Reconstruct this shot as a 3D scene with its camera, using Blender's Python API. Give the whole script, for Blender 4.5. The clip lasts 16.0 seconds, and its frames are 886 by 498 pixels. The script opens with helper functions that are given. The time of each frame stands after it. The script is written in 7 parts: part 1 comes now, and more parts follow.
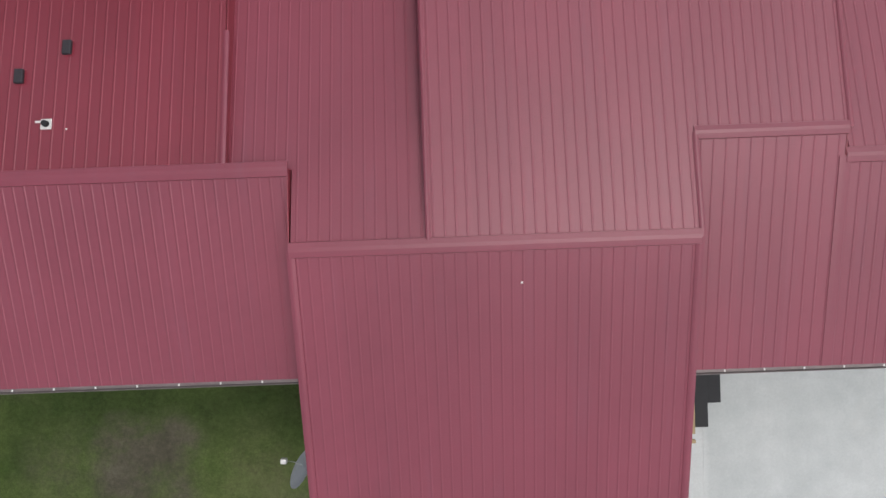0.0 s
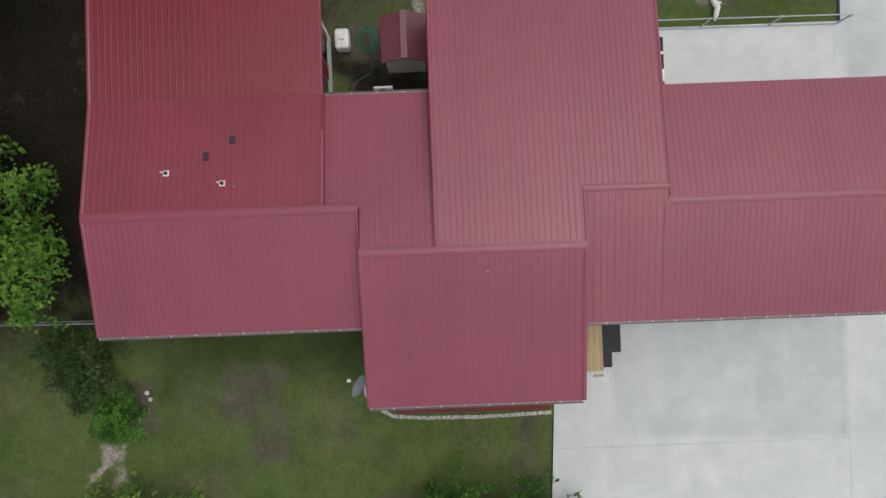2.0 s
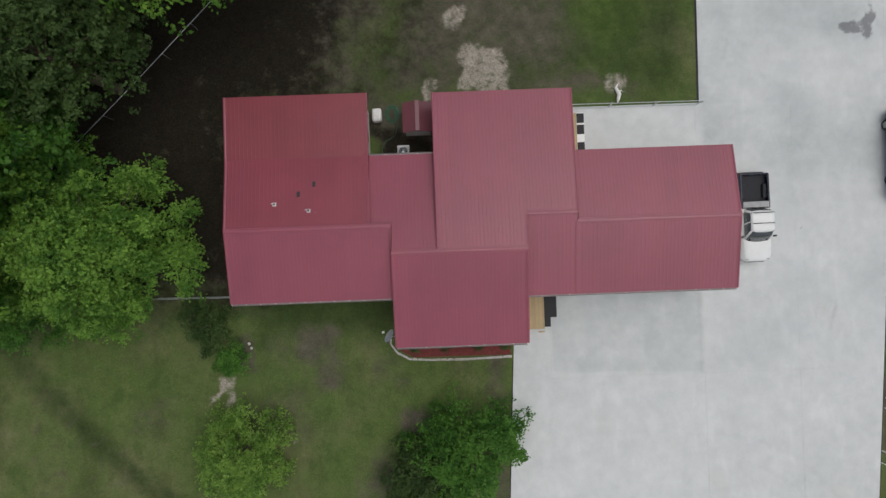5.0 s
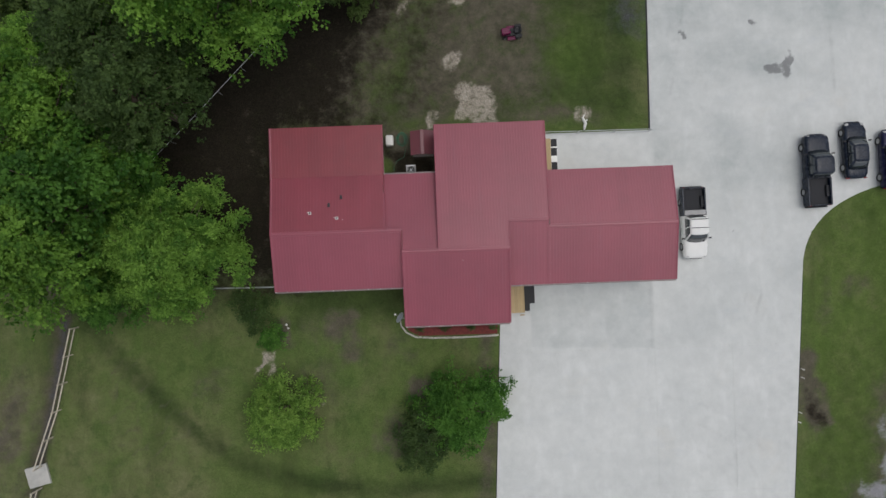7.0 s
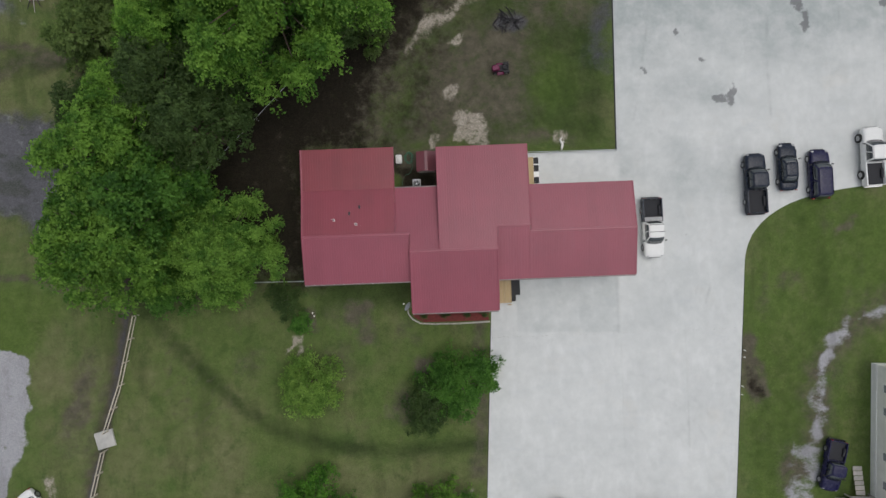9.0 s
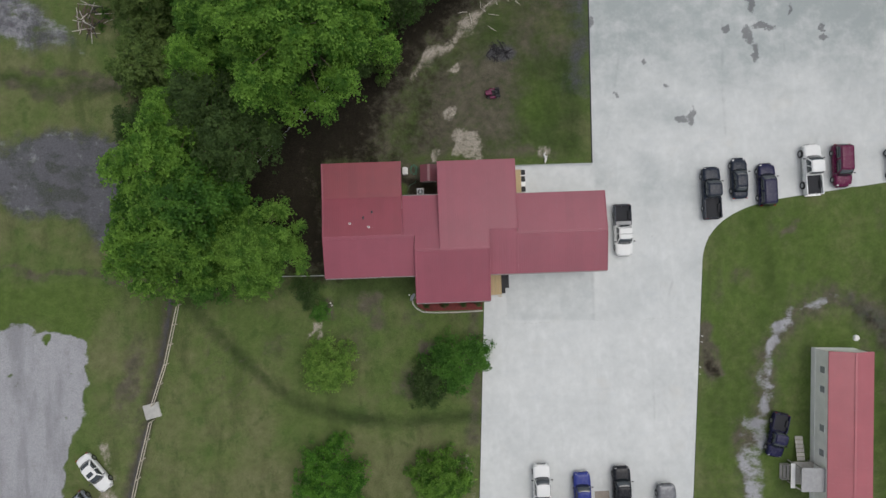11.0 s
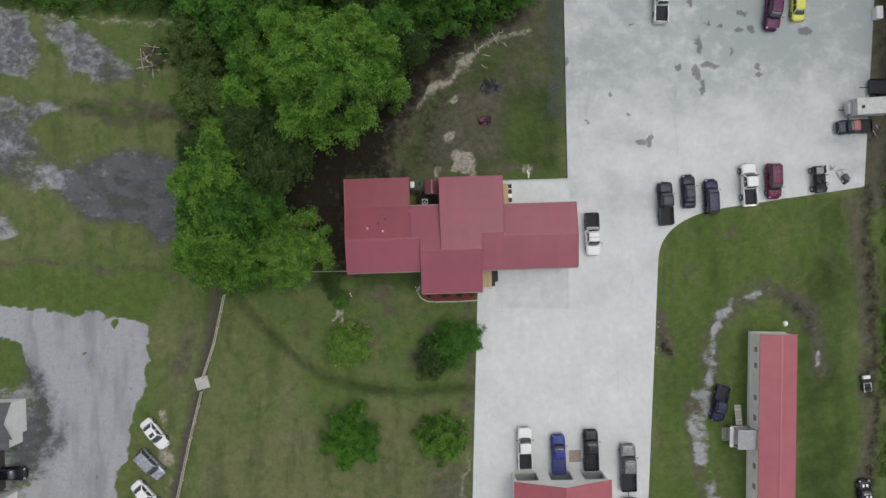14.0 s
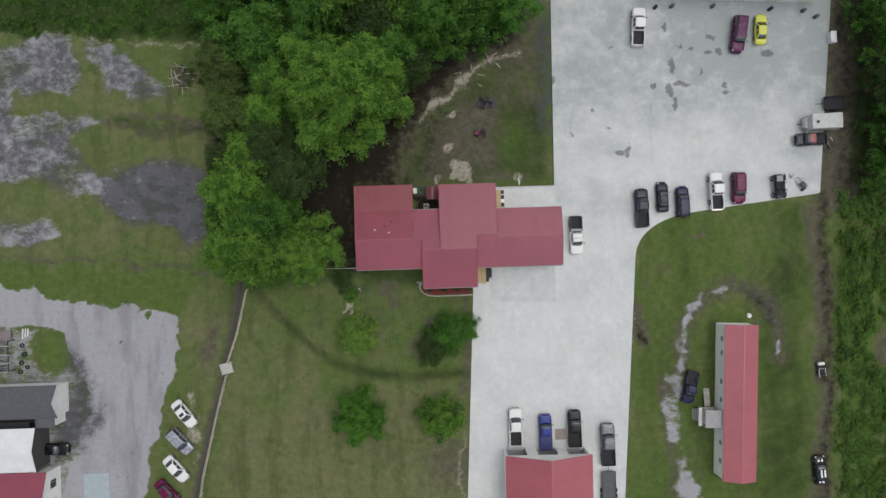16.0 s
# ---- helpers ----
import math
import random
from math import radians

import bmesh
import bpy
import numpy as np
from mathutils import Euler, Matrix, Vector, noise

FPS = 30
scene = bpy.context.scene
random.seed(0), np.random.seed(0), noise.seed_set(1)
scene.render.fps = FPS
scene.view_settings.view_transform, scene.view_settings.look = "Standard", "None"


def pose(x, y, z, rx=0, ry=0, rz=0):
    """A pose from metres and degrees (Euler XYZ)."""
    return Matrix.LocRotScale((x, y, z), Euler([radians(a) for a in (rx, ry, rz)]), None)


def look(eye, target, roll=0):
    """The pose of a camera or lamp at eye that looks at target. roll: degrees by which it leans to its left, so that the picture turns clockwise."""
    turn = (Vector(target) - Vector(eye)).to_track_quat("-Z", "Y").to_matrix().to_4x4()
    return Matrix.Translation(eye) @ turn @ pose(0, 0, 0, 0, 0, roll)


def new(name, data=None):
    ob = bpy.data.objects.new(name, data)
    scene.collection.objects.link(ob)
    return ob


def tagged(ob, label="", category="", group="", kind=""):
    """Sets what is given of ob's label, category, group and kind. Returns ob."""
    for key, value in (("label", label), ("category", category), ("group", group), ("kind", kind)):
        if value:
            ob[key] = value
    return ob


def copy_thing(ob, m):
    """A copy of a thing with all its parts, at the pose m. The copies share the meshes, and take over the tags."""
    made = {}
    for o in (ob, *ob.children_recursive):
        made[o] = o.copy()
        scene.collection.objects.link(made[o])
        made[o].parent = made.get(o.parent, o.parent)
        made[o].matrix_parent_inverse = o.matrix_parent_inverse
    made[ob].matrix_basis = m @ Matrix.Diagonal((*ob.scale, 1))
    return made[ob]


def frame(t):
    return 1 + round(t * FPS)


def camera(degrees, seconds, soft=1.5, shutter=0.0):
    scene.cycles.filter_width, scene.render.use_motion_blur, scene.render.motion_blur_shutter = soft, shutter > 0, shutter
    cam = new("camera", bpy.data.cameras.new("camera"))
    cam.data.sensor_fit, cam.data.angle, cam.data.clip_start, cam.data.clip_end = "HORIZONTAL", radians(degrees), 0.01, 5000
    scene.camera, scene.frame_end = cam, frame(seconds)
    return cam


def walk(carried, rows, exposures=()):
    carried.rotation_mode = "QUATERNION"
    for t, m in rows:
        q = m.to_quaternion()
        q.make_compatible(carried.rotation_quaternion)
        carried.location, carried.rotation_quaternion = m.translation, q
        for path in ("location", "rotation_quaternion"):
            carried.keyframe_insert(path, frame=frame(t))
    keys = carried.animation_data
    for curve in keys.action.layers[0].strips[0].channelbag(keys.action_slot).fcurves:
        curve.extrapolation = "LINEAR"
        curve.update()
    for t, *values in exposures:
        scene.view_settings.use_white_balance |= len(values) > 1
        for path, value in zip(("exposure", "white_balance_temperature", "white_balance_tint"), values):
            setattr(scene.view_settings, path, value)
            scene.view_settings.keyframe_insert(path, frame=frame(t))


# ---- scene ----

# ---------------------------------------------------------------- camera
cam = camera(73.5, 16.0)
ROWS = [
    (0.0, 0.003, -0.138, 16.63, -1.180, 0.068, -2.079),
    (0.5, -0.257, -0.274, 19.28, -0.807, -0.159, -2.067),
    (1.0, -0.281, -0.342, 21.62, -0.469, -0.095, -2.138),
    (1.5, -0.224, -0.288, 23.796, -0.260, -0.144, -2.138),
    (2.0, -0.093, -0.262, 26.043, 0.047, -0.107, -2.182),
    (2.5, -0.134, -0.179, 28.306, 0.065, -0.289, -2.193),
    (3.0, -0.226, -0.135, 30.643, 0.050, -0.422, -2.171),
    (3.5, -0.222, -0.191, 32.987, 0.121, -0.389, -2.159),
    (4.0, -0.260, -0.240, 35.386, 0.183, -0.450, -2.173),
    (6.5, -0.227, -0.246, 47.223, 0.052, -0.326, -2.137),
    (7.0, -0.172, -0.248, 49.649, 0.050, -0.264, -2.151),
    (7.5, -0.150, -0.214, 52.054, -0.000, -0.226, -2.164),
    (8.0, -0.155, -0.266, 54.477, 0.063, -0.214, -2.184),
    (8.5, -0.196, -0.205, 56.877, 0.025, -0.251, -2.157),
    (9.0, -0.220, -0.239, 59.355, 0.091, -0.230, -2.171),
    (11.5, -0.209, -0.244, 71.399, -0.008, -0.198, -1.987),
    (12.0, -0.221, -0.272, 73.817, 0.011, -0.191, -1.976),
    (12.5, -0.317, -0.287, 76.220, 0.018, -0.245, -1.956),
    (13.0, -0.398, -0.231, 78.594, -0.011, -0.284, -1.934),
    (13.5, -0.423, -0.122, 80.889, -0.060, -0.291, -1.914),
    (14.0, -0.463, -0.144, 83.295, -0.029, -0.293, -1.892),
    (14.5, -0.512, -0.161, 85.728, -0.020, -0.310, -1.872),
    (15.0, -0.497, -0.183, 88.178, -0.018, -0.310, -1.857),
    (15.5, -0.480, -0.155, 90.550, -0.047, -0.312, -1.864),
    (16.0, -0.491, -0.112, 92.923, -0.094, -0.341, -1.843),
]
EXPOSURES = [(0.0, 0.21), (2.0, 0.08), (4.0, -0.04), (6.5, -0.10), (9.0, -0.01), (12.0, 0.04), (16.0, 0.05)]
walk(cam, [(t, pose(x, y, z, rx, ry, rz)) for t, x, y, z, rx, ry, rz in ROWS], EXPOSURES)

# ---------------------------------------------------------------- daylight
SUN_EL, SUN_AZ = 73.0, 75.0   # height above the horizon, clockwise from north (+y)
world = bpy.data.worlds.new("sky")
scene.world = world
world.use_nodes = True
wt = world.node_tree
sky = wt.nodes.new("ShaderNodeTexSky")
sky.sky_type = "NISHITA"
sky.sun_disc = False
sky.sun_elevation, sky.sun_rotation = radians(SUN_EL), radians(SUN_AZ)
sky.air_density, sky.dust_density, sky.ozone_density = 1.0, 3.0, 1.0
wt.nodes["Background"].inputs["Strength"].default_value = 0.15
haze = wt.nodes.new("ShaderNodeHueSaturation")   # a thin white overcast
haze.inputs["Saturation"].default_value = 0.34
wt.links.new(sky.outputs[0], haze.inputs["Color"])
wt.links.new(haze.outputs[0], wt.nodes["Background"].inputs["Color"])

sun = new("sun", bpy.data.lights.new("sun", "SUN"))
sun.data.energy, sun.data.angle, sun.data.color = 0.42, radians(50), (1.0, 0.96, 0.9)
az, el = radians(SUN_AZ), radians(SUN_EL)
sun.matrix_world = look((0, 0, 60), Vector((0, 0, 60)) - Vector((math.sin(az) * math.cos(el), math.cos(az) * math.cos(el), math.sin(el))))


# ---------------------------------------------------------------- materials
def nodes_of(name):
    m = bpy.data.materials.new(name)
    m.use_nodes = True
    return m, m.node_tree.nodes, m.node_tree.links, m.node_tree.nodes["Principled BSDF"]


def noise_tex(n, l, scale, detail=4.0, rough=0.55, coords=None, stretch=None):
    t = n.new("ShaderNodeTexNoise")
    t.inputs["Scale"].default_value, t.inputs["Detail"].default_value, t.inputs["Roughness"].default_value = scale, detail, rough
    if coords is None:
        tc = n.new("ShaderNodeTexCoord")
        coords = tc.outputs["Object"]
    if stretch:
        mp = n.new("ShaderNodeMapping")
        mp.inputs["Scale"].default_value = stretch
        l.new(coords, mp.inputs["Vector"])
        coords = mp.outputs["Vector"]
    l.new(coords, t.inputs["Vector"])
    return t.outputs["Fac"]


def ramp(n, l, fac, stops):
    r = n.new("ShaderNodeValToRGB")
    els = r.color_ramp.elements
    while len(els) < len(stops):
        els.new(0.5)
    for e, (p, c) in zip(els, stops):
        e.position, e.color = p, (*c, 1)
    l.new(fac, r.inputs["Fac"])
    return r.outputs["Color"]


def mix(n, l, fac, a, b, mode="MIX"):
    m = n.new("ShaderNodeMix")
    m.data_type, m.blend_type = "RGBA", mode
    for sock, v in (("Factor", fac), ("A", a), ("B", b)):
        s = [i for i in m.inputs if i.name == sock and (i.type == ("VALUE" if sock == "Factor" else "RGBA"))][0]
        if isinstance(v, (int, float)):
            s.default_value = v
        elif isinstance(v, tuple):
            s.default_value = (*v, 1)
        else:
            l.new(v, s)
    return [o for o in m.outputs if o.type == "RGBA"][0]


def calc(n, l, op, a, b=0.0):
    m = n.new("ShaderNodeMath")
    m.operation = op
    m.use_clamp = op not in ("ADD", "SUBTRACT")
    for i, v in enumerate((a, b)):
        if isinstance(v, (int, float)):
            m.inputs[i].default_value = v
        else:
            l.new(v, m.inputs[i])
    return m.outputs[0]


def smooth(n, l, fac, lo, hi):
    m = n.new("ShaderNodeMapRange")
    m.interpolation_type = "SMOOTHSTEP"
    m.inputs["From Min"].default_value, m.inputs["From Max"].default_value = lo, hi
    l.new(fac, m.inputs["Value"])
    return m.outputs[0]


def bump(n, l, bsdf, height, strength=0.3, dist=0.02):
    b = n.new("ShaderNodeBump")
    b.inputs["Strength"].default_value, b.inputs["Distance"].default_value = strength, dist
    l.new(height, b.inputs["Height"])
    l.new(b.outputs[0], bsdf.inputs["Normal"])


def vary(n, l, colour, amount):
    """Object Info's Random moves the brightness a little from piece to piece."""
    oi = n.new("ShaderNodeObjectInfo")
    hsv = n.new("ShaderNodeHueSaturation")
    v = n.new("ShaderNodeMapRange")
    v.inputs["To Min"].default_value, v.inputs["To Max"].default_value = 1 - amount, 1 + amount
    l.new(oi.outputs["Random"], v.inputs["Value"])
    l.new(v.outputs[0], hsv.inputs["Value"])
    l.new(colour, hsv.inputs["Color"])
    return hsv.outputs[0]


def surface(name, base, rough=0.6, metal=0.0, spread=0.25, scale=1.5, fine=25.0, relief=0.15, spec=0.5, coat=0.0, piece=0.0, stretch=None):
    """A worn plain surface: two scales of tone variation, roughness variation and fine relief."""
    m, n, l, b = nodes_of(name)
    tc = n.new("ShaderNodeTexCoord").outputs["Object"]
    big = noise_tex(n, l, scale, 5, 0.6, tc, stretch)
    small = noise_tex(n, l, fine, 3, 0.6, tc, stretch)
    lo = tuple(c * (1 - spread) for c in base)
    hi = tuple(min(1, c * (1 + spread * 0.7)) for c in base)
    col = ramp(n, l, big, [(0.3, lo), (0.7, hi)])
    col = mix(n, l, 0.25, col, ramp(n, l, small, [(0.35, lo), (0.65, hi)]))
    if piece:
        col = vary(n, l, col, piece)
    l.new(col, b.inputs["Base Color"])
    b.inputs["Metallic"].default_value = metal
    b.inputs["Specular IOR Level"].default_value = spec
    b.inputs["Coat Weight"].default_value = coat
    b.inputs["Coat Roughness"].default_value = 0.06
    mr = n.new("ShaderNodeMapRange")
    mr.inputs["To Min"].default_value, mr.inputs["To Max"].default_value = max(0.02, rough - 0.08), min(1, rough + 0.08)
    l.new(big, mr.inputs["Value"])
    l.new(mr.outputs[0], b.inputs["Roughness"])
    if relief:
        bump(n, l, b, small, relief, 0.01)
    return m


def roof_paint(name, base):
    """Factory paint on steel, faded in soft patches, with faint run marks down the slope."""
    m, n, l, b = nodes_of(name)
    tc = n.new("ShaderNodeTexCoord").outputs["Object"]
    geo = n.new("ShaderNodeNewGeometry").outputs["Position"]
    big = noise_tex(n, l, 0.28, 6, 0.62, geo)
    streak = noise_tex(n, l, 1.0, 5, 0.6, geo, (3.2, 0.22, 1.0))
    grain = noise_tex(n, l, 40, 3, 0.6, tc)
    col = ramp(n, l, big, [(0.28, tuple(c * 0.86 for c in base)), (0.72, tuple(c * 1.1 for c in base))])
    col = mix(n, l, calc(n, l, "MULTIPLY", smooth(n, l, streak, 0.5, 0.85), 0.4), col, (base[0] * 0.9, base[1] * 1.45, base[2] * 1.4))
    col = mix(n, l, 0.12, col, ramp(n, l, grain, [(0.35, tuple(c * 0.7 for c in base)), (0.65, tuple(c * 1.25 for c in base))]))
    col = vary(n, l, col, 0.035)
    l.new(col, b.inputs["Base Color"])
    mr = n.new("ShaderNodeMapRange")
    mr.inputs["To Min"].default_value, mr.inputs["To Max"].default_value = 0.32, 0.44
    l.new(big, mr.inputs["Value"])
    l.new(mr.outputs[0], b.inputs["Roughness"])
    b.inputs["Specular IOR Level"].default_value = 0.65
    bump(n, l, b, grain, 0.05, 0.004)
    return m


M_ROOF = roof_paint("red_roof_paint", (0.254, 0.050, 0.077))
# MID and DEEP: slightly fresher paint plus dark reflected trees put into the colour
M_ROOF_MID = roof_paint("fresher_red_roof_tree_reflection", (0.226, 0.029, 0.048))
M_ROOF_DEEP = roof_paint("newer_red_roof_tree_reflection", (0.200, 0.018, 0.030))
M_ROOF_DULL = roof_paint("dull_red_shed_roof", (0.17, 0.050, 0.062))
M_ROOF_PALE = roof_paint("faded_red_roof_paint", (0.36, 0.088, 0.105))
M_TRIM = roof_paint("red_trim_paint", (0.29, 0.045, 0.065))
M_WHITE = surface("white_siding", (0.84, 0.83, 0.80), 0.55, spread=0.12, scale=0.8)
M_CREAM = surface("cream_siding", (0.84, 0.83, 0.77), 0.55, spread=0.12, scale=0.8)
M_LINER = surface("black_bed_liner", (0.016, 0.017, 0.021), 0.75, spread=0.35, scale=3)
M_DARK = surface("black_rubber", (0.018, 0.018, 0.02), 0.7, spread=0.3, scale=3)
M_GALV = surface("galvanised_metal", (0.52, 0.54, 0.55), 0.4, metal=0.7, spread=0.15, scale=3)
M_TIMBER = surface("pale_new_timber", (0.46, 0.35, 0.19), 0.75, spread=0.25, scale=4, relief=0.3, piece=0.12, stretch=(12, 1, 1))
M_GREYWOOD = surface("weathered_grey_timber", (0.42, 0.40, 0.36), 0.85, spread=0.25, scale=3, relief=0.4, piece=0.15)
M_GREYROOF = surface("grey_shingle", (0.10, 0.105, 0.112), 0.8, spread=0.25, scale=2, fine=30, relief=0.5)
M_WHITEROOF = surface("white_metal_roof", (0.72, 0.73, 0.74), 0.45, spread=0.12, scale=0.6)
M_BARK = surface("bark", (0.12, 0.09, 0.065), 0.9, spread=0.4, scale=6, fine=30, relief=0.8)
M_GLASS_DARK = surface("dark_window_glass", (0.02, 0.024, 0.028), 0.06, spread=0.1, relief=0, spec=0.8)
M_CURTAIN = surface("curtained_glass", (0.30, 0.31, 0.31), 0.15, spread=0.3, scale=4, relief=0, spec=0.6)
M_STONE = surface("pale_edging_stone", (0.62, 0.60, 0.56), 0.85, spread=0.3, scale=4, relief=0.5, piece=0.2)
M_MULCH = surface("red_mulch", (0.16, 0.035, 0.03), 0.95, spread=0.4, scale=5, fine=40, relief=0.8)
M_TANK = surface("white_tank_enamel", (0.74, 0.73, 0.70), 0.35, spread=0.1, scale=3)
M_RED_SIDING = surface("dark_red_siding", (0.20, 0.025, 0.03), 0.55, spread=0.2, scale=2)
M_PLAINGREY = surface("grey_deck_board", (0.36, 0.36, 0.36), 0.8, spread=0.2, scale=3, piece=0.1)


# ---------------------------------------------------------------- geometry helpers
def mesh_from(name, verts, faces, material, smooth_faces=False):
    me = bpy.data.meshes.new(name)
    me.from_pydata([tuple(v) for v in verts], [], faces)
    me.update()
    if material:
        me.materials.append(material)
    if smooth_faces:
        me.polygons.foreach_set("use_smooth", [True] * len(me.polygons))
    return me


def part(name, data, material, parent, label="", at=None):
    """Links a bmesh or a mesh as one object under a thing or a part."""
    if isinstance(data, bmesh.types.BMesh):
        me = bpy.data.meshes.new(name)
        data.to_mesh(me)
        data.free()
        if material:
            me.materials.append(material)
    else:
        me = data
    ob = new(name, me)
    if parent is not None:
        ob.parent = parent
    if at is not None:
        ob.matrix_basis = at
    if label:
        tagged(ob, label)
    return ob


def thing(name, at, label, category, group="", kind=""):
    e = new(name)
    e.empty_display_size = 0.3
    e.matrix_basis = at
    return tagged(e, label, category, group, kind)


def box(bm, x0, x1, y0, y1, z0, z1, bevel=0.0, m=None):
    r = bmesh.ops.create_cube(bm, size=1)
    vs = r["verts"]
    bmesh.ops.scale(bm, vec=(x1 - x0, y1 - y0, z1 - z0), verts=vs)
    bmesh.ops.translate(bm, vec=((x0 + x1) / 2, (y0 + y1) / 2, (z0 + z1) / 2), verts=vs)
    if m is not None:
        bmesh.ops.transform(bm, matrix=m, verts=vs)
    if bevel:
        es = list({e for v in vs for e in v.link_edges})
        bmesh.ops.bevel(bm, geom=es, offset=bevel, segments=2, affect="EDGES", profile=0.5)
    return bm


def boxed(*a, **k):
    return box(bmesh.new(), *a, **k)


def tube(bm, pts, radii, sides=6, cap=True):
    rings = []
    for i, (p, r) in enumerate(zip(pts, radii)):
        p = Vector(p)
        d = (Vector(pts[min(i + 1, len(pts) - 1)]) - Vector(pts[max(i - 1, 0)])).normalized()
        a = d.orthogonal().normalized() if abs(d.z) < 0.95 else Vector((1, 0, 0))
        a = (a - d * a.dot(d)).normalized()
        b = d.cross(a)
        rings.append([bm.verts.new(p + (a * math.cos(t) + b * math.sin(t)) * r) for t in [2 * math.pi * k / sides for k in range(sides)]])
    for q, w in zip(rings, rings[1:]):
        for k in range(sides):
            bm.faces.new((q[k], q[(k + 1) % sides], w[(k + 1) % sides], w[k]))
    if cap:
        bm.faces.new(rings[0][::-1])
        bm.faces.new(rings[-1])
    return bm


def prism(bm, outline, z0, z1):
    """A plate with the given outline (counter-clockwise)."""
    lo = [bm.verts.new((x, y, z0)) for x, y in outline]
    hi = [bm.verts.new((x, y, z1)) for x, y in outline]
    k = len(outline)
    bm.faces.new(lo[::-1])
    bm.faces.new(hi)
    for i in range(k):
        bm.faces.new((lo[i], lo[(i + 1) % k], hi[(i + 1) % k], hi[i]))
    return bm


def value_noise(x, y, scale, seed=0):
    """Smooth value noise on arrays, 0 to 1."""
    rng = np.random.RandomState(seed)
    table = rng.rand(64, 64)
    u, v = x * scale + 1000.3, y * scale + 1000.7
    i, j = np.floor(u).astype(int), np.floor(v).astype(int)
    fu, fv = u - i, v - j
    fu, fv = fu * fu * (3 - 2 * fu), fv * fv * (3 - 2 * fv)
    g = lambda a, b: table[a % 64, b % 64]
    return (g(i, j) * (1 - fu) + g(i + 1, j) * fu) * (1 - fv) + (g(i, j + 1) * (1 - fu) + g(i + 1, j + 1) * fu) * fv


def cloud(x, y, scale, seed=0):
    return (value_noise(x, y, scale, seed) + 0.5 * value_noise(x, y, scale * 2.1, seed + 1) + 0.25 * value_noise(x, y, scale * 4.3, seed + 2)) / 1.75


def near_line(x, y, pts):
    """Distance of the points x, y to a polyline."""
    d = np.full(x.shape, 1e9)
    for (ax, ay), (bx, by) in zip(pts, pts[1:]):
        ux, uy = bx - ax, by - ay
        t = np.clip(((x - ax) * ux + (y - ay) * uy) / (ux * ux + uy * uy), 0, 1)
        d = np.minimum(d, np.hypot(x - ax - t * ux, y - ay - t * uy))
    return d


def inside(x, y, poly):
    c = np.zeros(x.shape, bool)
    for (ax, ay), (bx, by) in zip(poly, poly[1:] + poly[:1]):
        if ay == by:
            continue
        c ^= ((ay > y) != (by > y)) & (x < (bx - ax) * (y - ay) / (by - ay) + ax)
    return c


def poly_mask(x, y, poly, soft):
    d = near_line(x, y, poly + poly[:1])
    return np.clip(0.5 + np.where(inside(x, y, poly), d, -d) / (2 * soft), 0, 1)


def spot(x, y, cx, cy, rx, ry=None, soft=0.5, turn=0.0):
    c, s = math.cos(radians(turn)), math.sin(radians(turn))
    u, v = ((x - cx) * c + (y - cy) * s) / rx, (-(x - cx) * s + (y - cy) * c) / (ry or rx)
    return np.clip((1 - np.hypot(u, v)) / soft, 0, 1)


def attribute(me, name, values):
    a = me.attributes.new(name, "FLOAT", "POINT")
    a.data.foreach_set("value", np.asarray(values, dtype=np.float32))


# ---------------------------------------------------------------- ground
GROUND_Z = -0.04
DITCH = [(-31.9, -5.0), (-33.6, -13.3), (-34.9, -18.5), (-36.9, -25.5), (-38.9, -33.4), (-41.0, -42.0)]


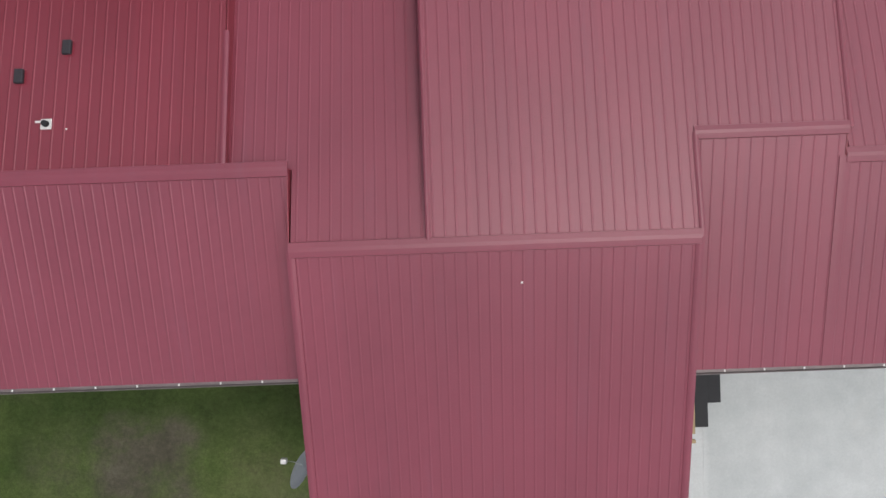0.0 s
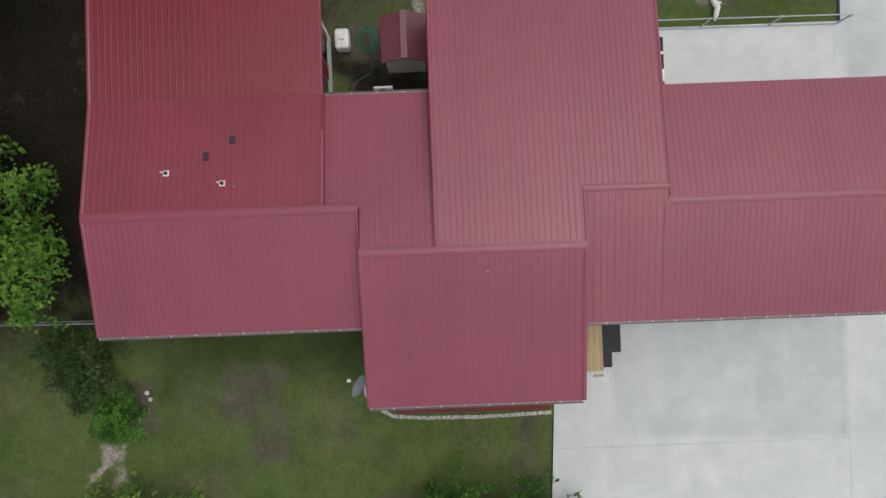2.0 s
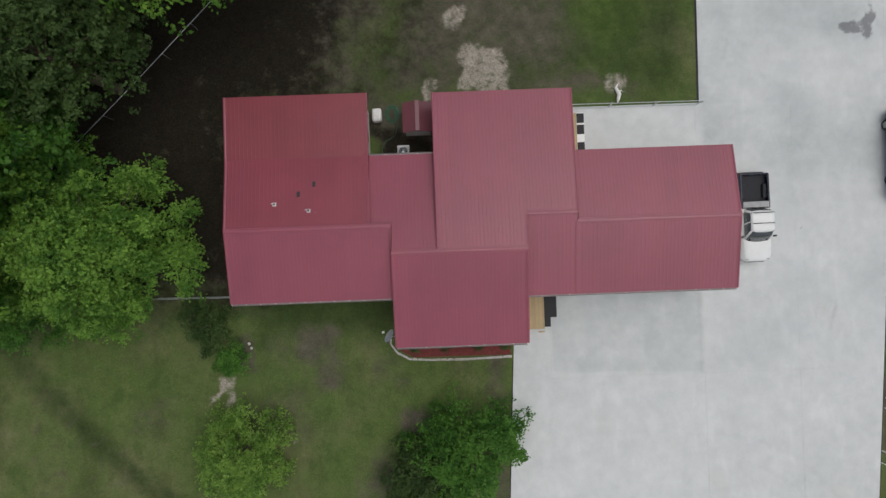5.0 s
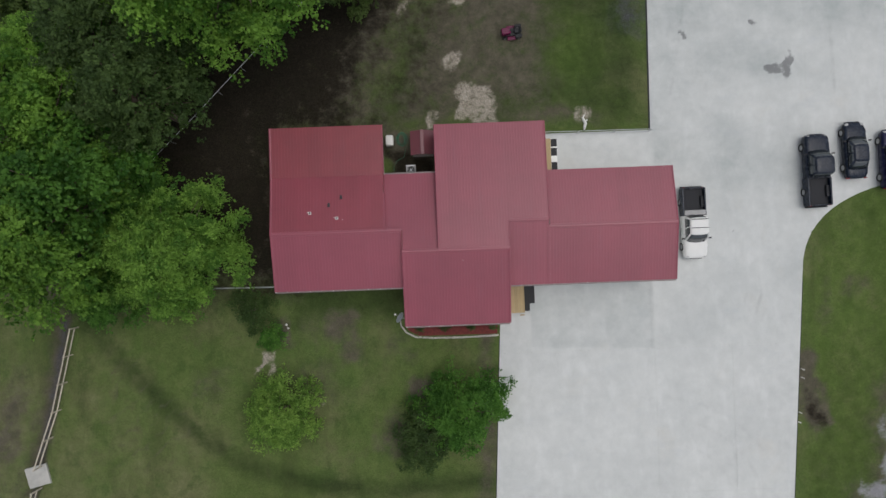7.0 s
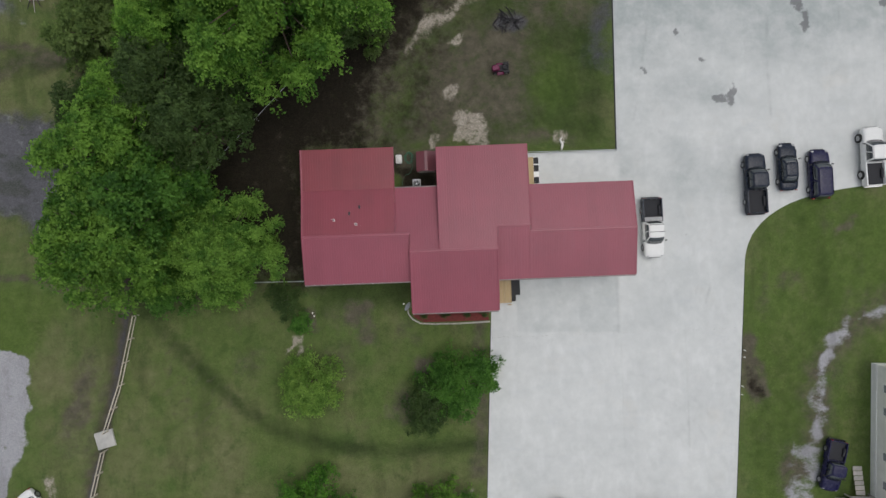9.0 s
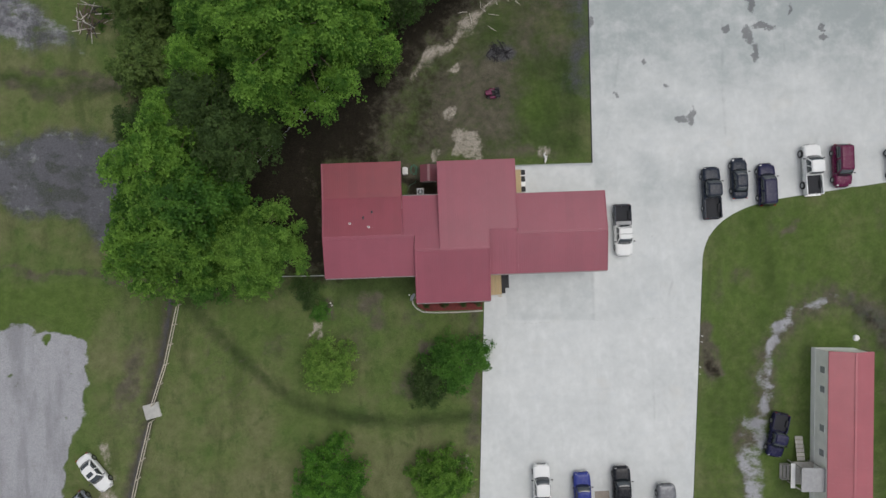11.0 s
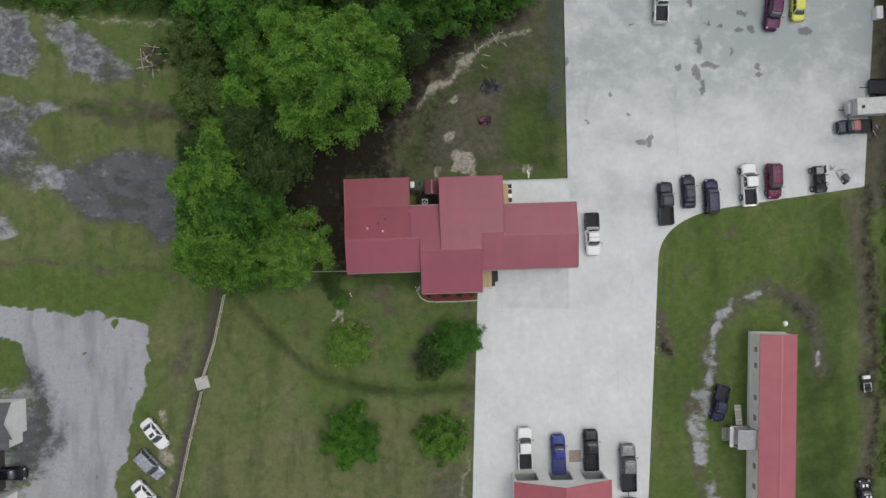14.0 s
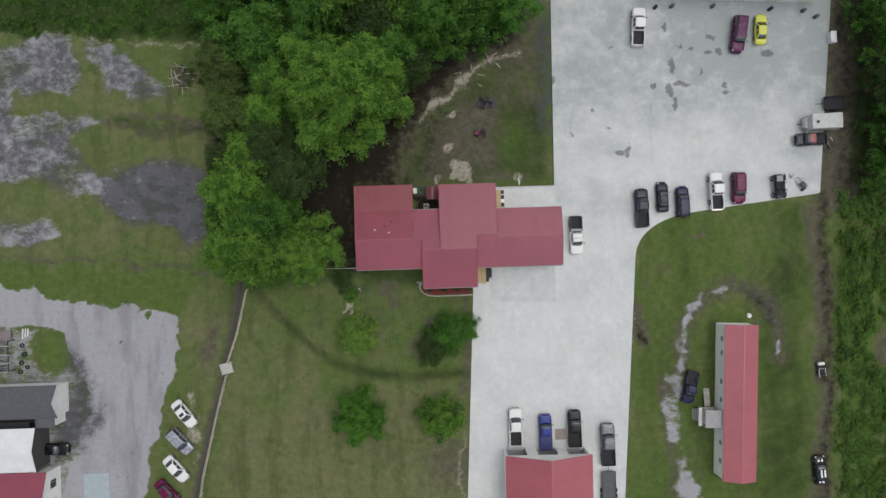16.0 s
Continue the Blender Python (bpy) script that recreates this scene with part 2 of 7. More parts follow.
def ground_material():
    m, n, l, b = nodes_of("lawn_soil_and_gravel")
    tc = n.new("ShaderNodeTexCoord").outputs["Object"]

    def mask(name, lo=0.35, hi=0.65, scale=1.6, stretch=None):
        a = n.new("ShaderNodeAttribute")
        a.attribute_name = name
        grain = n.new("ShaderNodeMapRange")
        grain.inputs["From Min"].default_value, grain.inputs["From Max"].default_value = 0.25, 0.75
        grain.inputs["To Min"].default_value, grain.inputs["To Max"].default_value = 0.35, 1.65
        l.new(noise_tex(n, l, scale, 8, 0.72, tc, stretch), grain.inputs["Value"])
        m2 = n.new("ShaderNodeMath")
        m2.operation = "MULTIPLY"
        l.new(a.outputs["Fac"], m2.inputs[0])
        l.new(grain.outputs[0], m2.inputs[1])
        return smooth(n, l, m2.outputs[0], lo, hi)

    big = noise_tex(n, l, 0.12, 5, 0.6, tc)
    mid = noise_tex(n, l, 0.9, 6, 0.65, tc)
    fine = noise_tex(n, l, 9, 5, 0.7, tc)
    blade = noise_tex(n, l, 45, 3, 0.7, tc)
    grass = ramp(n, l, mid, [(0.2, (0.076, 0.110, 0.031)), (0.5, (0.097, 0.137, 0.041)), (0.8, (0.127, 0.160, 0.056))])
    dry = ramp(n, l, mid, [(0.25, (0.114, 0.122, 0.055)), (0.75, (0.192, 0.190, 0.098))])
    streak = noise_tex(n, l, 0.22, 5, 0.6, tc, (1.6, 0.35, 1.0))
    patch = noise_tex(n, l, 0.3, 5, 0.6, tc)
    blotch = noise_tex(n, l, 0.55, 7, 0.7, tc, (1.0, 0.7, 1.0))
    col = mix(n, l, calc(n, l, "MULTIPLY", smooth(n, l, big, 0.45, 0.68), 0.85), grass, dry)
    col = mix(n, l, calc(n, l, "MULTIPLY", smooth(n, l, patch, 0.48, 0.7), 0.55), col, (0.086, 0.140, 0.036))
    col = mix(n, l, calc(n, l, "MULTIPLY", mask("dry", 0.15, 0.95, 0.4), 0.8), col, dry)
    col = mix(n, l, calc(n, l, "MULTIPLY", smooth(n, l, streak, 0.5, 0.68), 0.5), col, (0.062, 0.078, 0.029))
    col = mix(n, l, calc(n, l, "MULTIPLY", smooth(n, l, blotch, 0.54, 0.68), 0.3), col, (0.124, 0.112, 0.068))
    col = mix(n, l, calc(n, l, "MULTIPLY", smooth(n, l, blotch, 0.48, 0.36), 0.4), col, (0.046, 0.088, 0.022))
    col = mix(n, l, calc(n, l, "MULTIPLY", mask("lush", 0.2, 0.9), 0.7), col, ramp(n, l, mid, [(0.25, (0.056, 0.096, 0.019)), (0.75, (0.112, 0.166, 0.040))]))
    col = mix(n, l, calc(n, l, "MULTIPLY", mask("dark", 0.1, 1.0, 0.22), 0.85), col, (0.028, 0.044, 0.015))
    soil = ramp(n, l, mid, [(0.25, (0.066, 0.060, 0.042)), (0.75, (0.142, 0.130, 0.094))])
    col = mix(n, l, mask("soil", 0.2, 0.95, 0.7), col, soil)
    # near-black humus, with the deep shade below the trees put into its colour
    col = mix(n, l, calc(n, l, "MULTIPLY", mask("humus_shade", 0.2, 0.8, 0.8), 0.9), col, ramp(n, l, fine, [(0.3, (0.008, 0.007, 0.005)), (0.7, (0.026, 0.020, 0.014))]))
    col = mix(n, l, mask("sand", 0.3, 0.95, 1.8), col, ramp(n, l, fine, [(0.3, (0.27, 0.23, 0.18)), (0.7, (0.46, 0.42, 0.36))]))
    grey = ramp(n, l, fine, [(0.3, (0.30, 0.30, 0.315)), (0.7, (0.40, 0.40, 0.415))])
    grey = mix(n, l, calc(n, l, "MULTIPLY", smooth(n, l, streak, 0.46, 0.66), 0.6), grey, (0.20, 0.20, 0.21))
    grey = mix(n, l, calc(n, l, "MULTIPLY", smooth(n, l, mid, 0.5, 0.75), 0.5), grey, (0.24, 0.235, 0.235))
    stone = mask("gravel", 0.42, 0.8, 0.5, (0.75, 1.35, 1.0))
    col = mix(n, l, stone, col, grey)
    rough_a, rough_b = calc(n, l, "SUBTRACT", 0.55, calc(n, l, "MULTIPLY", stone, 0.38)), calc(n, l, "SUBTRACT", 0.5, calc(n, l, "MULTIPLY", stone, 0.25))
    col = mix(n, l, calc(n, l, "MULTIPLY", mask("wet", 0.2, 0.9, 0.9), 0.85), col, ramp(n, l, fine, [(0.3, (0.05, 0.05, 0.055)), (0.7, (0.105, 0.105, 0.12))]))
    col = mix(n, l, rough_a, col, mix(n, l, 1.0, col, ramp(n, l, blade, [(0.25, (0.35, 0.35, 0.35)), (0.75, (1.6, 1.6, 1.6))]), "MULTIPLY"))
    col = mix(n, l, rough_b, col, mix(n, l, 1.0, col, ramp(n, l, fine, [(0.25, (0.5, 0.5, 0.5)), (0.75, (1.45, 1.45, 1.45))]), "MULTIPLY"))
    l.new(col, b.inputs["Base Color"])
    b.inputs["Roughness"].default_value = 0.95
    b.inputs["Specular IOR Level"].default_value = 0.08
    bump(n, l, b, mix(n, l, 0.5, fine, blade), 0.9, 0.06)
    return m


WEEDS = ((-52.0, -32.6, 0.9), (-53.6, -30.6, 0.8), (-50.6, -34.0, 1.0), (-52.6, -34.6, 0.6), (-54.8, -31.6, 0.5), (-46.2, -9.6, 0.9), (-47.4, -10.6, 0.6), (-53.0, -23.2, 1.0), (-53.2, -25.4, 0.8))


def build_ground():
    xs = np.concatenate([[-1500, -600, -300, -180, -120], np.arange(-82, 82.01, 0.4), [120, 180, 300, 600, 1500]])
    ys = np.concatenate([[-1500, -600, -300, -160, -90], np.arange(-52, 50.01, 0.4), [90, 160, 300, 600, 1500]])
    X, Y = np.meshgrid(xs, ys)
    x, y = X.ravel(), Y.ravel()
    z = np.full(x.shape, GROUND_Z)
    dd = near_line(x, y, DITCH)
    z -= 0.55 * np.exp(-(dd / 0.55) ** 2)
    w = len(xs)
    idx = np.arange(len(x)).reshape(len(ys), w)
    faces = np.stack([idx[:-1, :-1], idx[:-1, 1:], idx[1:, 1:], idx[1:, :-1]], -1).reshape(-1, 4)
    me = mesh_from("ground", np.stack([x, y, z], 1), faces.tolist(), ground_material())
    big, small = cloud(x, y, 0.12, 3), cloud(x, y, 0.45, 9)
    arc = np.clip(1.15 - near_line(x, y, [(-31.0, -4.0), (-25.4, -10.4), (-20.2, -15.5), (-16.8, -17.8), (-11.5, -19.5), (-4.5, -20.2), (3.0, -19.8)]) / 1.5, 0, 1) * 0.72
    # the edges of all patches wander
    x, y = x + 2.2 * (cloud(x, y, 0.35, 41) - 0.5) + 1.0 * (cloud(x, y, 1.1, 47) - 0.5), y + 2.2 * (cloud(x, y, 0.35, 43) - 0.5) + 1.0 * (cloud(x, y, 1.1, 53) - 0.5)

    # bare soil under the wood, along the ditch, beside the tracks
    soil = poly_mask(x, y, [(-34, -4), (-12.5, -3.0), (-12.5, 9.6), (-4, 9.6), (-4.5, 15), (-1, 20), (4, 25), (16, 31), (16, 60), (-30, 60), (-34, 20)], 3.0) * 0.95
    soil = np.maximum(soil, poly_mask(x, y, [(-4.4, 5), (-0.3, 5), (-0.3, 10), (-4.4, 10)], 0.5))
    soil = np.maximum(soil, np.clip(1.1 - dd / 1.3, 0, 1) * 0.9)
    soil = np.maximum(soil, spot(x, y, -36.8, -14, 2.4, 9, 0.8, -15) * 0.8)
    soil = np.maximum(soil, np.clip(1.0 - near_line(x, y, [(-33.6, -12), (-35.6, -19), (-39, -32), (-40.6, -43)]) / 2.4, 0, 1) * 0.6)
    soil = np.maximum(soil, np.clip(1.25 - near_line(x, y, [(58.4, 4), (59.5, -7.4), (59.8, -16.3), (59.2, -25.2), (58.7, -34.1), (58.0, -44)]) / 2.1, 0, 1) * 0.85)
    soil = np.maximum(soil, np.clip(1.1 - near_line(x, y, [(36.5, -20), (37.6, -14), (40.5, -9.4), (44.5, -7.2), (49.8, -9), (52.4, -14), (52.6, -19)]) / 3.0, 0, 1) * 0.75)
    soil = np.maximum(soil, np.clip(1.0 - near_line(x, y, [(34.0, -22), (34.0, -30), (36.0, -42)]) / 2.4, 0, 1) * 0.7)
    soil = np.maximum(soil, np.clip(1.0 - near_line(x, y, [(-52, 20.6), (-44, 19.2), (-36, 20.5)]) / 1.6, 0, 1) * 0.7)
    soil = np.maximum(soil, poly_mask(x, y, [(67.4, -14), (76, -14), (76, -22), (67.4, -21)], 1.0) * 0.8)
    soil = np.maximum(soil, poly_mask(x, y, [(59, 3), (59.5, 45), (66, 45), (65, 3)], 1.2))
    soil = np.maximum(soil, spot(x, y, 30.6, -14, 1.9, 4.2, 0.4, 4) * 0.85)
    soil = np.maximum(soil, spot(x, y, 0, -34, 9, 8, 0.9) * 0.8)
    soil = np.maximum(soil, poly_mask(x, y, [(-36, -20), (4, -20), (4, -44), (-38, -44)], 4.0) * np.clip(1.2 * cloud(x, y, 0.25, 161) - 0.3, 0, 1) * 0.45)
    soil = np.maximum(soil, spot(x, y, -4.5, -15.5, 2.4, 3, 0.7) * 0.8)
    soil = np.maximum(soil, poly_mask(x, y, [(2.2, -6.6), (4.6, -6.6), (3.6, -24), (1.8, -24)], 0.8) * 0.7)
    soil = np.maximum(soil, spot(x, y, -10, -11, 6, 5, 0.9) * 0.52)
    for sx, sy, rx, ry, k in ((-8.4, -6.4, 2.6, 1.5, 0.85), (-7.6, -8.2, 1.6, 2.4, 0.7), (-13.3, -6.5, 1.0, 1.5, 1.2), (-2.2, -11.8, 1.8, 2.0, 1.0), (-19.5, -11.0, 3.0, 3.0, 0.5), (30.6, -11.6, 1.5, 2.2, 1.1), (30.3, -15.6, 1.3, 2.6, 1.1), (34.4, -4.6, 1.5, 2.0, 0.6), (40.6, 0.9, 2.2, 1.0, 0.8), (34.4, -23.6, 2.2, 2.4, 0.8)):
        soil = np.maximum(soil, spot(x, y, sx, sy, rx, ry, 0.7) * k)
    swath = np.sin(2 * np.pi * (np.hypot(x + 37.0, y + 1.0)) / 1.35) * poly_mask(x, y, [(-30, -7), (-26, -6.5), (-19.5, -14), (-22, -20), (-30, -19)], 2.5)
    soil = np.maximum(soil, np.clip(swath, 0, 1) * 0.5)
    soil = np.maximum(soil, poly_mask(x, y, [(-13, -4), (2, -7), (3.5, -12), (-12, -11)], 2.0) * np.clip(1.3 * cloud(x, y, 0.5, 121) - 0.35, 0, 1) * 0.8)
    soil = np.maximum(soil, spot(x, y, 7.3, 22.2, 3.4, 3.0, 0.7) * 0.8)
    soil = np.maximum(soil, spot(x, y, 12, 30, 5, 5, 0.8) * 0.6)
    soil = np.maximum(soil, spot(x, y, 9, 10.4, 8, 1.4, 0.8) * 0.75)
    soil = np.maximum(soil, poly_mask(x, y, [(-4, 10), (10, 10), (10, 26), (-2, 21)], 3.0) * (0.45 + 0.6 * big))
    soil = np.maximum(soil, poly_mask(x, y, [(4, 20), (17.6, 20), (17.6, 36), (12, 32)], 2.5) * (0.3 + 0.6 * small))
    soil = np.maximum(soil, np.clip(0.95 - near_line(x, y, [(-69, 0.4), (-51.5, -0.7), (-36.6, -2.4)]) / 0.9, 0, 1) * 0.9)
    soil = np.maximum(soil, np.clip(1.0 - near_line(x, y, [(-48, 22), (-36, 20.5)]) / 1.4, 0, 1) * 0.8)
    soil = np.maximum(soil, poly_mask(x, y, [(31, 2), (38, 4), (58, 6), (58, -44), (28, -44), (30.6, -3)], 1.5) * np.clip(1.5 * cloud(x * 1.3, y * 0.4, 0.33, 151) - 0.45, 0, 1) * 0.6)
    attribute(me, "soil", soil)

    # dark soil under the wood, tree shade painted in with it
    humus_shade = poly_mask(x, y, [(-36, 2), (-30, -3), (-12.6, -2.6), (-12.5, 9.6), (-5, 9.8), (-7, 13), (-6, 17), (-2, 21), (3, 27), (12, 33), (12, 60), (-34, 60), (-34, 30)], 3.6)
    humus_shade = np.maximum(humus_shade, poly_mask(x, y, [(-8, 9.6), (-1, 9.6), (2.6, 13.5), (1.5, 17), (4, 21), (9, 27), (-4, 22), (-8, 15)], 2.6) * 0.42)
    humus_shade = np.maximum(humus_shade, poly_mask(x, y, [(-4.6, 5), (-0.2, 5), (-0.2, 8.4), (-4.6, 8.4)], 0.8) * 0.8)
    humus_shade = np.maximum(humus_shade, poly_mask(x, y, [(61, -6), (62.0, 50), (74, 50), (72, -2)], 2.0) * 0.45)
    humus_shade = np.maximum(humus_shade, np.clip(1.0 - near_line(x, y, [(59.6, 6), (60.2, -7.4), (60.4, -16.3), (60.0, -25.2), (59.3, -34.1), (58.6, -44)]) / 2.6, 0, 1.0) * 0.58)
    humus_shade = np.maximum(humus_shade, spot(x, y, 30.5, -15.4, 1.5, 2.8, 0.8) * 0.7)
    humus_shade = np.maximum(humus_shade, np.clip(1.0 - near_line(x, y, [(47.5, -8.6), (50.4, -10.9), (51.6, -14.2)]) / 1.9, 0, 1) * 0.5)
    attribute(me, "humus_shade", humus_shade)

    sand = np.clip(1.05 - near_line(x, y, [(-2.8, 19.8), (-0.5, 22.0), (2.3, 24.5), (5.9, 27.5), (9.1, 29.2), (12.6, 30.4)]) / 1.0, 0, 1) * (0.35 + 0.75 * small)
    sand = np.maximum(sand, poly_mask(x, y, [(1.4, 10), (4.9, 10), (5.0, 13.3), (1.6, 13.5)], 0.3) * 0.8)
    sand = np.maximum(sand, spot(x, y, 1.7, 15.3, 1.3, 1.5, 0.5) * 0.75)
    sand = np.maximum(sand, spot(x, y, -0.8, 10.6, 0.8, 1.6, 0.6) * 0.75)
    sand = np.maximum(sand, spot(x, y, 12.3, 10.6, 0.9, 0.9, 0.6) * 0.7)
    sand = np.maximum(sand, spot(x, y, 2.4, 21.2, 1.4, 0.6, 0.6, 25) * 0.8)
    sand = np.maximum(sand, np.maximum(spot(x, y, -15.3, -9.0, 0.5, 1.7, 0.5, -6), spot(x, y, -14.3, -9.3, 0.45, 2.2, 0.5, 8)) * 0.95)
    sand = np.maximum(sand, spot(x, y, -14.8, -8.2, 0.8, 0.9, 0.6) * 0.7)
    sand = np.maximum(sand, spot(x, y, -13.2, -14.9, 0.5, 0.5, 0.6) * 0.8 + spot(x, y, -10.2, -13.1, 0.5, 0.5, 0.6) * 0.7)
    sand = np.maximum(sand, np.clip(1.1 - near_line(x, y, [(-41.0, -22), (-39.6, -25), (-39.8, -33)]) / 1.2, 0, 1) * small * 1.2)
    sand = np.maximum(sand, np.clip(0.8 - near_line(x, y, [(2.3, -25), (1.7, -42)]) / 1.0, 0, 1) * 0.8)
    sand = np.maximum(sand, np.clip(0.8 - near_line(x, y, [(28.2, -27), (27.6, -42)]) / 1.1, 0, 1) * 0.75)
    sand = np.maximum(sand, np.clip(1.0 - near_line(x, y, [(-80, 36.8), (-69, 35.7), (-50, 33.9), (-32, 31.9)]) / 0.7, 0, 1) * (0.4 + 0.5 * small))
    attribute(me, "sand", sand)

    gravel = poly_mask(x, y, [(-80, -3), (-69.2, -4.1), (-63.1, -4.8), (-60.9, -6.2), (-54.4, -7.3), (-49.1, -8.1), (-47, -9.2), (-44.7, -8.6), (-41.7, -9.5), (-41.8, -13.0), (-43.3, -20.0), (-44.8, -25.3), (-46.8, -30.5), (-48.3, -37.7), (-50, -50), (-64, -50), (-60.6, -37.3), (-55.8, -23.1), (-55.2, -19.6), (-57.3, -17.8), (-58.1, -14.2), (-59.8, -11.5), (-64.1, -10.3), (-80, -9.9)], 0.8) * np.clip(1.6 - 6.0 * np.clip(cloud(x, y, 0.42, 131) - 0.66, 0, 1), 0, 1.6)
    gravel = np.maximum(gravel, poly_mask(x, y, [(-80, -9), (-60, -11), (-56, -20), (-60, -50), (-80, -50)], 1.0) * 0.62) - spot(x, y, -61.6, -14.6, 3.4, 4.0, 0.6, 20) * 0.7
    band = cloud(x * 0.4, y * 1.3, 0.3, 101)
    field = poly_mask(x, y, [(-85, 33), (-68, 33.5), (-62, 36), (-57, 34.5), (-55.5, 31), (-55, 27.5), (-58, 25.6), (-66, 25.8), (-66, 23.4), (-58, 22.9), (-52, 21), (-57, 18.6), (-54.5, 14.5), (-50, 12), (-44, 8), (-55, 9.6), (-63.5, 11.6), (-85, 12.6)], 1.4)
    field = np.maximum(field, poly_mask(x, y, [(-54.6, 34.6), (-50, 33.4), (-45, 29.5), (-40, 26.8), (-41, 24.6), (-48, 24.0), (-52.0, 26.4), (-54, 30)], 1.6))
    field = np.maximum(field, poly_mask(x, y, [(-80, 7.4), (-61, 6.6), (-59.0, 3.8), (-64, 1.7), (-80, 1.0)], 1.4) * 0.8)
    pool = poly_mask(x, y, [(-54.2, 9.8), (-50.6, 13.7), (-44.7, 15.7), (-39.3, 14.3), (-36.9, 12.5), (-37.2, 2.8), (-40.5, 1.8), (-42.2, 4.7), (-48.4, 5.3), (-51.9, 7.2)], 1.6)
    isle = np.maximum(spot(x, y, -43.4, 8.2, 3.6, 0.8, 0.7, -6), spot(x, y, -44.6, 10.8, 1.6, 0.6, 0.7)) * 1.2
    gravel = np.maximum(gravel, np.maximum(field * np.clip(0.28 + 0.95 * band, 0, 1.2), pool * (0.4 + 0.75 * small) - isle))
    loop = [(44.3, -7.6), (41.2, -8.4), (38.6, -11.2), (37.4, -15.6), (36.4, -19.6)]
    gravel = np.maximum(gravel, np.clip(1.05 - near_line(x, y, loop) / 1.9, 0, 1) * (0.34 + 0.8 * small))
    gravel = np.maximum(gravel, np.clip(1.3 - near_line(x, y, [(35.5, -22), (35.0, -28.0), (35.6, -33.3), (37.1, -37.8), (38.8, -43)]) / 2.3, 0, 1) * (0.2 + 1.0 * small))
    gravel = np.maximum(gravel, np.clip(1.1 - near_line(x, y, [(44.3, -7.6), (48.3, -8.4), (50.9, -10.7), (52.1, -13.9), (52.3, -18.3)]) / 1.5, 0, 1) * (0.05 + 0.62 * small))
    gravel = np.maximum(gravel, spot(x, y, 52.2, -17.4, 0.8, 2.4, 0.7, -12) * (0.45 + 0.7 * small))
    for wx, wy, wr in WEEDS:
        gravel = gravel - spot(x, y, wx, wy, wr, wr * 0.6, 0.7, 40) * 1.1
    attribute(me, "gravel", gravel)

    wet = np.maximum(np.maximum(pool * (0.75 + 0.6 * small), field * 0.72 * (0.4 + 1.0 * small)), spot(x, y, 7.3, 22.2, 2.4, 1.9, 0.6) * 0.9)
    wet = np.maximum(wet, poly_mask(x, y, [(14.6, 17.5), (18, 17.5), (18.2, 38), (15.6, 38), (15.6, 24)], 1.8) * (0.5 + 0.6 * small))
    wet = np.maximum(wet, poly_mask(x, y, [(-59.5, -12.5), (-56.5, -15), (-54.6, -20), (-55, -26), (-57, -30), (-62, -32), (-62, -24), (-58.6, -19)], 2.2) * 0.95)
    wet = np.maximum(wet, spot(x, y, -55.0, -25.5, 2.6, 5.5, 0.9, -10) * 0.8)
    wet = np.maximum(wet, np.clip(1.1 - near_line(x, y, [(47.5, -8), (50.9, -10.7), (52.1, -13.9)]) / 2.0, 0, 1) * 0.45)
    wet = np.maximum(wet, spot(x, y, -44.5, 9.6, 8.0, 4.2, 0.8) * 1.5 - isle)
    wet = np.maximum(wet, spot(x, y, -54.0, 21.6, 3.0, 0.9, 0.7) * 0.6)
    wet = np.maximum(wet, np.clip(1 - dd / 0.6, 0, 1) * 0.8)
    attribute(me, "wet", wet)

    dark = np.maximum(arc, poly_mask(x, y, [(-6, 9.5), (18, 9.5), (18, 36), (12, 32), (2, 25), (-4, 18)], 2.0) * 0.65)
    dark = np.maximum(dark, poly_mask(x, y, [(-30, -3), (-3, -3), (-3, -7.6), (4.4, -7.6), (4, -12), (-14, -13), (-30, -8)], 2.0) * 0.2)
    # eave shadow along the west wing's south wall, painted into the lawn
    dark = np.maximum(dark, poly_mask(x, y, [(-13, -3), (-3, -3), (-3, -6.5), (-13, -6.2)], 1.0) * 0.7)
    dark = np.maximum(dark, poly_mask(x, y, [(-85, 37.0), (-30, 32.4), (-30, 60), (-85, 60)], 0.8) * 0.9)
    lawn_e = poly_mask(x, y, [(31, 2), (38, 4), (58, 6), (58, -44), (28, -44), (30.6, -3)], 1.5)
    dark = np.maximum(dark, np.clip(1.1 - near_line(x, y, [(-50.5, 21.2), (-44, 19.6), (-35, 20.4)]) / 1.8, 0, 1) * 0.75)
    dark = np.maximum(dark, lawn_e * np.clip(1.6 * cloud(x * 1.4, y * 0.4, 0.3, 141) - 0.45, 0, 1) * 0.58)
    dark = np.maximum(dark, poly_mask(x, y, [(48.5, -4), (58, 2), (57.4, -46), (47.5, -46)], 2.5) * (0.36 + 0.45 * big))
    dark = np.maximum(dark, poly_mask(x, y, [(61.5, 4), (63, 60), (95, 60), (95, 4)], 2.0) * 0.7)
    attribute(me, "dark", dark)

    lush = np.maximum(spot(x, y, 11.3, 16.8, 3.6, 4.8, 0.8, 20) * 1.4, spot(x, y, 14.5, 12.5, 3.4, 3.0, 0.8) * 0.6)
    lush = np.maximum(lush, poly_mask(x, y, [(31, 2), (38, 4), (58, 6), (58, -44), (28, -44), (30.6, -3)], 1.5) * np.clip(0.35 + 0.65 * big, 0, 1))
    lush = np.maximum(lush, poly_mask(x, y, [(-80, 0), (-37, -3), (-41, -10), (-50, -8), (-80, -4)], 1.0) * 0.75)
